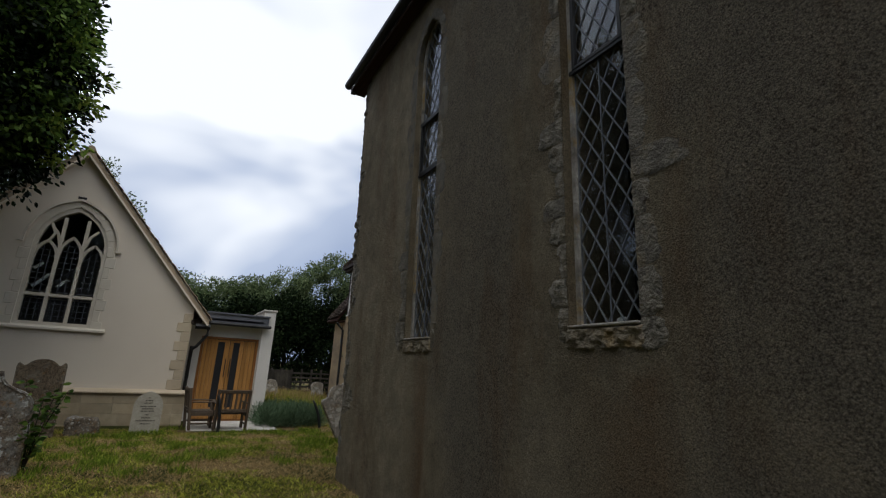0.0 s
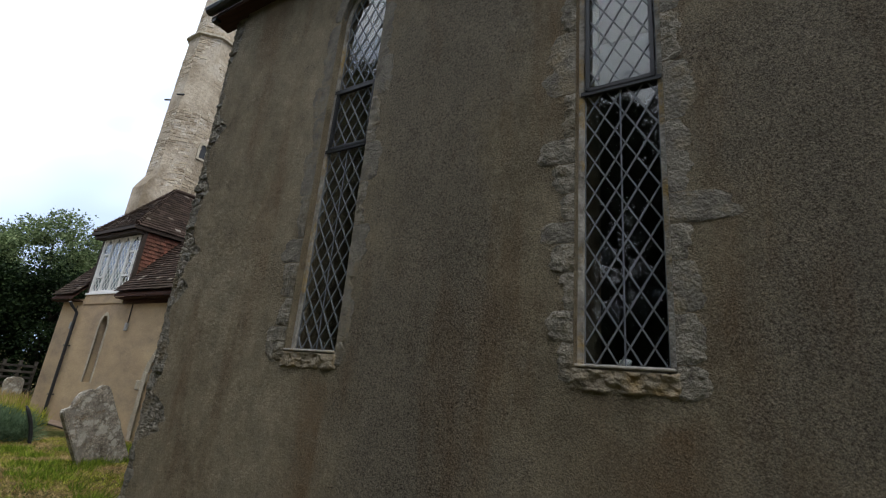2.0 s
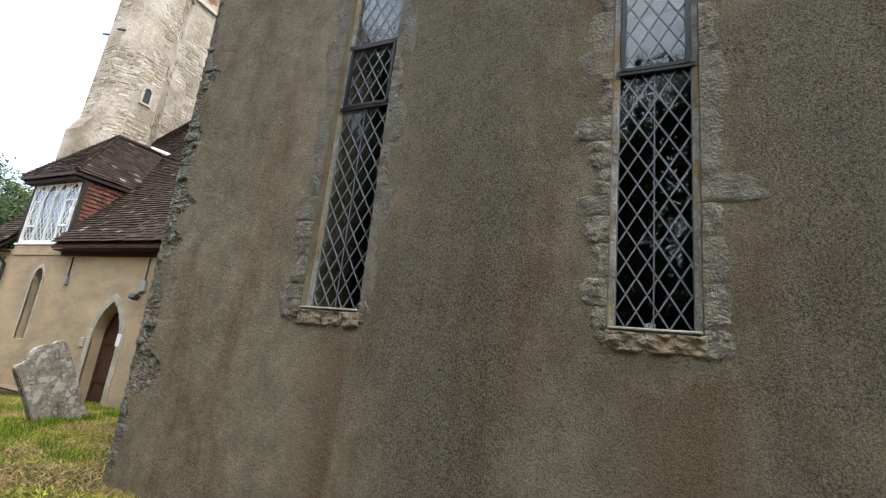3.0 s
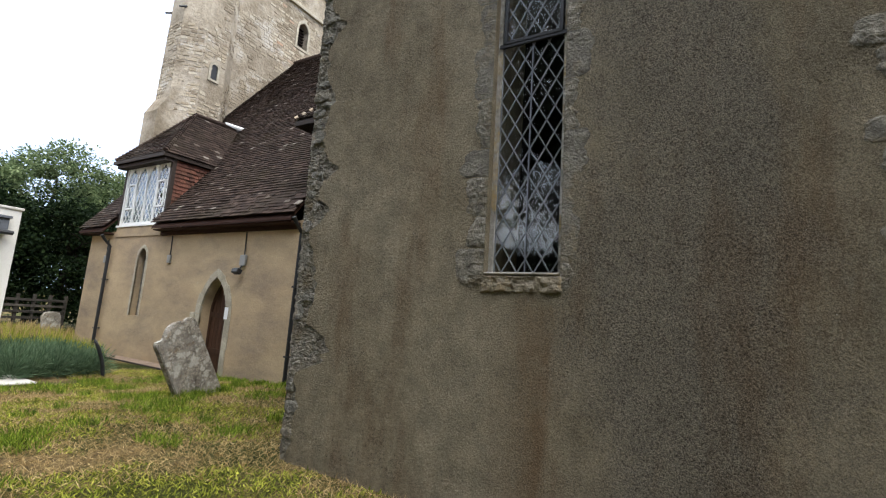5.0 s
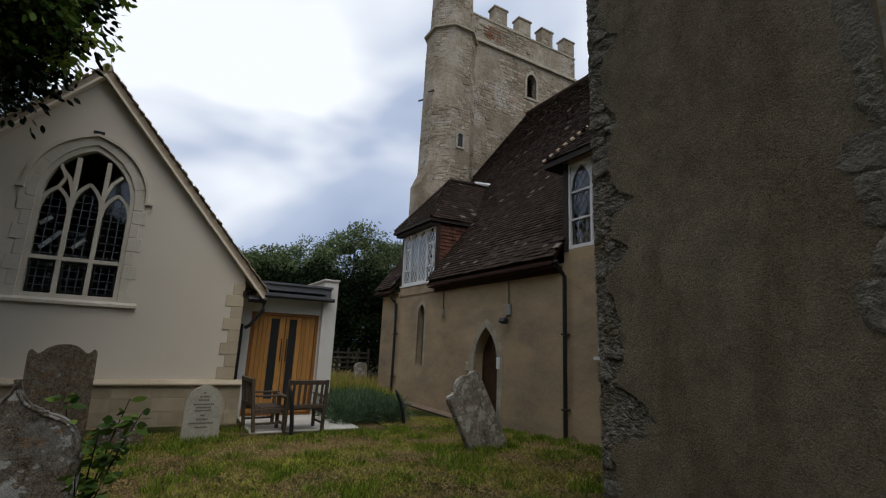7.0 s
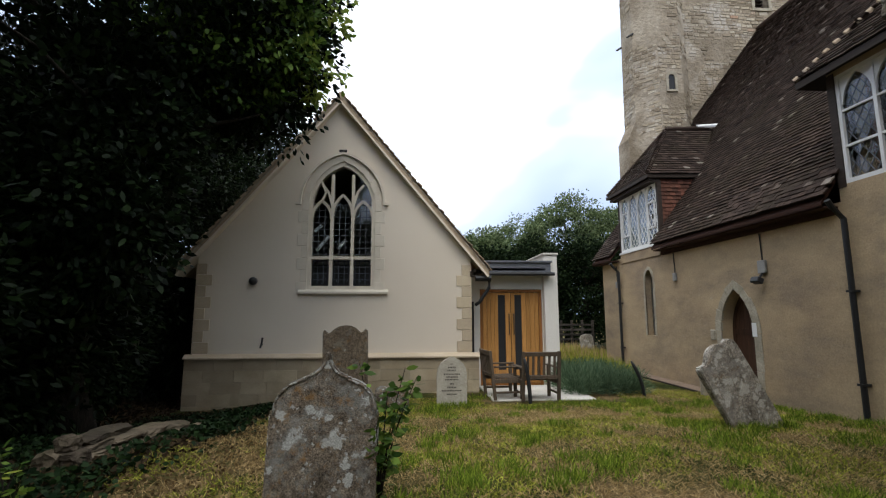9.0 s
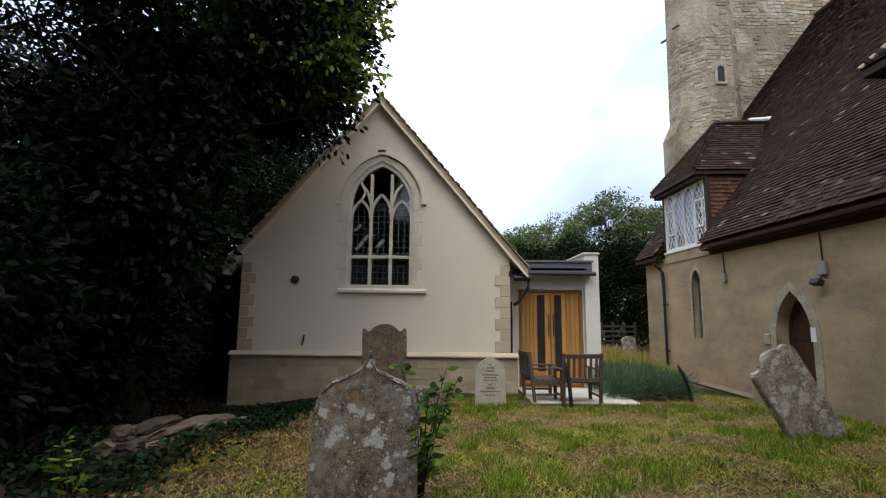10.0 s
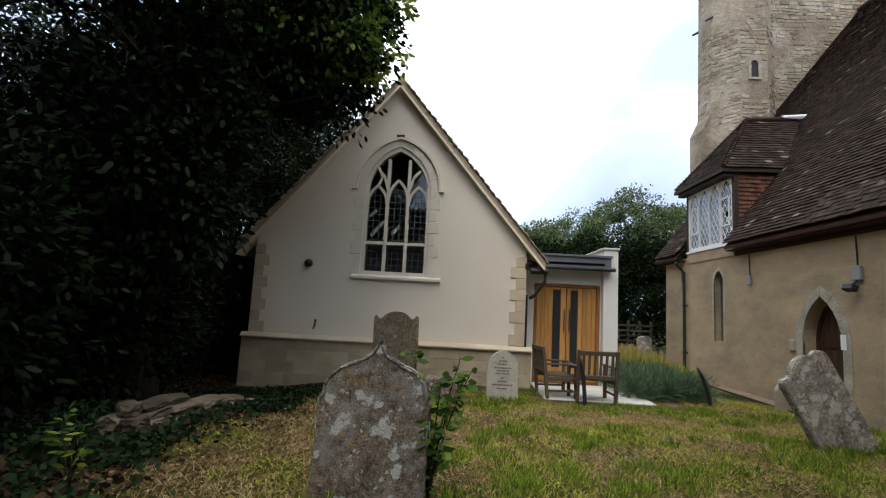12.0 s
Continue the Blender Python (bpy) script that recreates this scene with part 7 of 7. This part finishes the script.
blades("lavender_hedge", np.array(lav), 0.16, 0.012, M_LAVENDER, 0.25, "rounded grey-green lavender hedge beside the paving", "lavender", 0.3, True, np.array(lav_d))


def sapling(base, tips, leaf, n, mat, label, rng, slim=0.55):
    """Arching stems with leaves gathered towards their tips."""
    t = thing("sapling", base, label, "sapling")
    b0 = Vector(base)
    pts, dirs = [], []
    for tip in tips:
        tip = Vector(tip)
        mid = b0.lerp(tip, 0.5) + Vector((b0.x - tip.x, b0.y - tip.y, 0)) * 0.25 + Vector((0, 0, 0.04))
        path_ = [b0.lerp(mid, k / 5).lerp(mid.lerp(tip, k / 5), k / 5) for k in range(6)]
        part("stem", Mesher().tube(path_, [0.009 - 0.0013 * k for k in range(6)], 6).mesh("stem", M_BARK), t)
        for _ in range(n):
            k = 5 * min(0.999, rng.betavariate(2.6, 1.1))
            i = int(k)
            p = path_[i].lerp(path_[i + 1], k - i)
            a = rng.uniform(0, 6.28)
            d = Vector((math.cos(a), math.sin(a), rng.uniform(-0.35, 0.5)))
            pts.append(p + d * rng.uniform(0.0, 0.045))
            dirs.append(d)
    blades("leaf", np.array(pts), leaf, leaf * slim, mat, 0.15, "", "", 0.3, True, np.array(dirs), t, True)


g0 = ground_z(-1.2, 7.55)
sapling((-1.2, 7.55, g0), ((-1.01, 7.46, g0 + 1.04), (-1.37, 7.52, g0 + 1.07), (-1.14, 7.40, g0 + 0.86), (-1.22, 7.36, g0 + 0.62), (-1.06, 7.52, g0 + 0.72), (-1.12, 7.42, g0 + 0.42), (-1.24, 7.66, g0 + 0.36), (-0.92, 7.44, g0 + 0.97)), 0.085, 34, M_LEAF_MID, "leafy self-sown sapling beside a headstone", random.Random(101))
for x, y, mat, seed in ((-3.68, 7.3, M_LEAF_BRIGHT, 102), (-4.05, 7.75, M_LEAF_MID, 103)):
    g0 = ground_z(x, y)
    sapling((x, y, g0), ((x - 0.10, y + 0.02, g0 + 0.40), (x + 0.08, y - 0.03, g0 + 0.30), (x + 0.02, y + 0.06, g0 + 0.22)), 0.085, 11, mat, "young ash seedling in leaf litter", random.Random(seed), 0.32)


# ---- trees ----
def clump_cloud(centre, radii, clumps, per, spread, rng, shell=0.55):
    pts, dirs = [], []
    c = np.array(centre)
    for _ in range(clumps):
        d = NR.normal(0, 1, 3)
        d /= np.linalg.norm(d)
        r = shell + (1 - shell) * NR.rand() ** 0.6
        q = c + d * np.array(radii) * r
        m = int(per * NR.uniform(0.5, 1.5))
        off = np.clip(NR.normal(0, 1, (m, 3)), -1.6, 1.6) * spread * NR.uniform(0.6, 1.3) * np.array((1, 1, 0.7))
        pts.append(q + off)
        o = off / (np.linalg.norm(off, axis=1)[:, None] + 1e-6) * 0.6 + d * 0.4 + np.array((0, 0, -0.25))
        dirs.append(o)
    return np.concatenate(pts), np.concatenate(dirs)


def limbs(mesher, base, top, r0, count, rng, reach, depth=1):
    base, top = Vector(base), Vector(top)
    pts = [base.lerp(top, k / 7) + Vector((rng.uniform(-1, 1), rng.uniform(-1, 1), 0)) * 0.05 * (top - base).length * (0 if k == 0 else 1) * 0.5 for k in range(8)]
    mesher.tube(pts, [r0 * (1 - 0.85 * k / 7) * (1.25 if k == 0 else 1) for k in range(8)], 9)
    for i in range(count):
        k = rng.uniform(2.2, 6.6)
        j = int(k)
        s = pts[j].lerp(pts[j + 1], k - j)
        a = rng.uniform(0, 6.28)
        ln = reach * rng.uniform(0.6, 1.1)
        e = s + Vector((math.cos(a) * ln, math.sin(a) * ln, ln * rng.uniform(0.1, 0.7)))
        if depth:
            limbs(mesher, s, e, r0 * 0.3, 3, rng, reach * 0.4, depth - 1)
        else:
            mesher.tube([s, s.lerp(e, 0.5) + Vector((0, 0, 0.1)), e], [r0 * 0.3, r0 * 0.2, r0 * 0.06], 6)


def tree(loc, height, r0, crowns, leaf, mat, label, seed, bare=0.9, lean=(0, 0), oval=False):
    """crowns: (centre, radii, clumps, leaves a clump, spread)."""
    r = random.Random(seed)
    t = thing("tree", (loc[0], loc[1], ground_z(*loc)), label, "tree")
    m = Mesher()
    z = ground_z(*loc)
    limbs(m, (loc[0], loc[1], z - 0.2), (loc[0] + lean[0], loc[1] + lean[1], z + height * bare), r0, 9, r, height * 0.28)
    part("trunk", m.mesh("trunk", M_BARK, True), t, "dark trunk and limbs")
    for k, (c, rad, n, per, spread) in enumerate(crowns):
        pts, dirs = clump_cloud(c, rad, n, per, spread, r)
        keep = pts[:, 2] > 0.05
        blades("crown", pts[keep], leaf, leaf * 0.55, mat if not isinstance(mat, list) else mat[k], 0.5, "", "", 0.4, True, dirs[keep], t, oval)
    return t


# tall tree that overhangs the chapel; shaded body and sunlit edge by leaf colour
# crowns round y 6.4 and z 10.2 are unseen, added to shade the shrubs
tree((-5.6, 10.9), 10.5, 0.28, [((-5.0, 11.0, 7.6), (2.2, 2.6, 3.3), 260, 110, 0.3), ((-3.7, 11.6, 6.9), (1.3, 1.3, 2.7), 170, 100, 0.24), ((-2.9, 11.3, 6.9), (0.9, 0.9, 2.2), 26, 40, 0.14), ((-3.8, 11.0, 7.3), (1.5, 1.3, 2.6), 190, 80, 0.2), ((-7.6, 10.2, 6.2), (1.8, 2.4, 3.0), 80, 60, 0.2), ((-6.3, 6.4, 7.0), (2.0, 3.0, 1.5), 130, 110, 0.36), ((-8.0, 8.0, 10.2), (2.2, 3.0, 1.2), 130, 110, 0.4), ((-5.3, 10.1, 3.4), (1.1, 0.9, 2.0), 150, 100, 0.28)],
     0.125, [M_LEAF_SHADED, M_LEAF_SHADED, M_LEAF_BRIGHT, M_LEAF_MID, M_LEAF_SHADED, M_LEAF_SHADED, M_LEAF_SHADED, M_LEAF_SHADED], "tall tree overhanging the chapel roof, shade and sunlit edge in its leaf colours", 201, oval=True)
tree((-8.2, 12.2), 8, 0.22, [((-8.2, 12.6, 2.9), (1.9, 2.6, 2.7), 330, 140, 0.32), ((-7.7, 16.0, 3.9), (1.5, 3.4, 4.2), 400, 140, 0.32), ((-7.0, 20.5, 7.3), (2.0, 2.2, 3.0), 200, 110, 0.3), ((-6.7, 18.0, 5.4), (1.2, 2.0, 2.2), 200, 120, 0.3)], 0.12, M_LEAF_SHADED, "dense dark evergreen tree beside the chapel", 202)


def shrub(loc, radii, n, per, mat, leaf, label, seed):
    r = random.Random(seed)
    z = ground_z(loc[0], loc[1])
    t = thing("shrub", (loc[0], loc[1], z), label, "shrub", "dark shrubs along the boundary")
    m = Mesher()
    for _ in range(6):
        a = r.uniform(0, 6.28)
        m.tube([(loc[0], loc[1], z - 0.1), (loc[0] + math.cos(a) * radii[0] * 0.4, loc[1] + math.sin(a) * radii[1] * 0.4, z + radii[2]), (loc[0] + math.cos(a) * radii[0] * 0.6, loc[1] + math.sin(a) * radii[1] * 0.6, z + radii[2] * 1.7)], [0.05, 0.03, 0.01], 6)
    part("stems", m.mesh("stems", M_BARK), t, "", "stuff")
    pts, dirs = clump_cloud((loc[0], loc[1], z + radii[2] * 0.95), radii, n, per, 0.26, r, 0.5)
    keep = pts[:, 2] > z + 0.02
    blades("foliage", pts[keep], leaf, leaf * 0.42, mat, 0.5, "", "", 0.4, True, dirs[keep], t, loc[1] < 11)


# shrubs take the leaf colour that holds the canopy's shade
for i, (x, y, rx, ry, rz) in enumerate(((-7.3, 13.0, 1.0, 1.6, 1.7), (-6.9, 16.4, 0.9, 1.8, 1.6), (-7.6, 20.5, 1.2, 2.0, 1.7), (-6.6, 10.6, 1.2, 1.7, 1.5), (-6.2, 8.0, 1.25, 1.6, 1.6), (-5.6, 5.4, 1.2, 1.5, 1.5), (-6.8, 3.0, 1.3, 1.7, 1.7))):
    shrub((x, y), (rx, ry, rz), 190, 130, M_LEAF_SHADED, 0.13, "dense glossy-leaved evergreen shrub, leaves darkened for shade", 210 + i)

# trees along the boundary, and unseen ones behind the walker added to block reflected sky
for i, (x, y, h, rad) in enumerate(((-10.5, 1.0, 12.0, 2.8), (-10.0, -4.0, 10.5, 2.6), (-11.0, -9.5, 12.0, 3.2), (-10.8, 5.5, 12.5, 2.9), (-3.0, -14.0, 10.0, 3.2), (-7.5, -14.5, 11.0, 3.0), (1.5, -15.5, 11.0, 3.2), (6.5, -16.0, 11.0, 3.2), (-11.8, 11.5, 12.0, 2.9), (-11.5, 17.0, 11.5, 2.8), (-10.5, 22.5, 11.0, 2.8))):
    tree((x, y), h, 0.24, [((x, y, h * 0.54), (rad, rad, h * 0.44), 90 if y > 9 else 330 if x < -9 else 400, 80, 0.42)], 0.2 if y < 9 else 0.16, M_LEAF_SHADED, "broad dark tree screening the churchyard boundary, partly added out of view", 220 + i)
# background
bg = [((3.0, 31.0), 6.3, (2.2, 2.0, 2.3), M_LEAF_FAR), ((6.2, 33.0), 7.2, (2.3, 2.2, 2.6), M_LEAF_FAR), ((9.2, 33.5), 9.0, (3.0, 2.6, 3.3), M_LEAF_FAR), ((12.8, 34.0), 8.4, (2.6, 2.4, 3.0), M_LEAF_FAR), ((-0.6, 33.0), 6.3, (2.4, 2.2, 2.3), M_LEAF_FAR), ((-5.6, 29.0), 11.0, (3.4, 2.6, 4.2), M_LEAF_FAR)]
for i, ((x, y), h, rad, mat) in enumerate(bg):
    tree((x, y), h, 0.25, [((x, y, h - rad[2] * 0.95), rad, 150, 170, 0.34)], 0.16, mat, "rounded grey-green tree behind the churchyard", 240 + i)
for i, (x, y, rx, rz) in enumerate(((3.2, 27.0, 1.6, 2.3), (5.6, 28.0, 1.8, 2.6), (8.4, 28.0, 2.0, 2.9), (1.0, 28.0, 1.8, 2.2), (11.3, 29.5, 2.2, 3.0))):
    tree((x, y), rz * 2.0, 0.2, [((x, y, rz), (rx, 1.5, rz), 150, 100, 0.34)], 0.17, M_LEAF_YEW, "dense dark yew at the back of the churchyard", 260 + i)

# fence at the back
fence = thing("fence", (5.6, 25.3, -0.3), "weathered grey board fence with a slatted panel", "fence")
for i in range(9):
    x = 3.6 + i * 0.5
    part("post", Mesher().box(x - 0.05, x + 0.05, 25.28, 25.38, -0.5, 1.15, None, 0.008).mesh("post", M_FENCE), fence)
for k in range(6):
    z = -0.2 + k * 0.22
    part("rail", Mesher().box(5.6, 7.6, 25.24, 25.275, z, z + 0.09, None, 0.005).mesh("rail", M_FENCE), fence)
for i in range(14):
    x = 3.6 + i * 0.142
    part("board", Mesher().box(x, x + 0.135, 25.24, 25.275, -0.35, 1.08, None, 0.004).mesh("board", M_FENCE), fence)
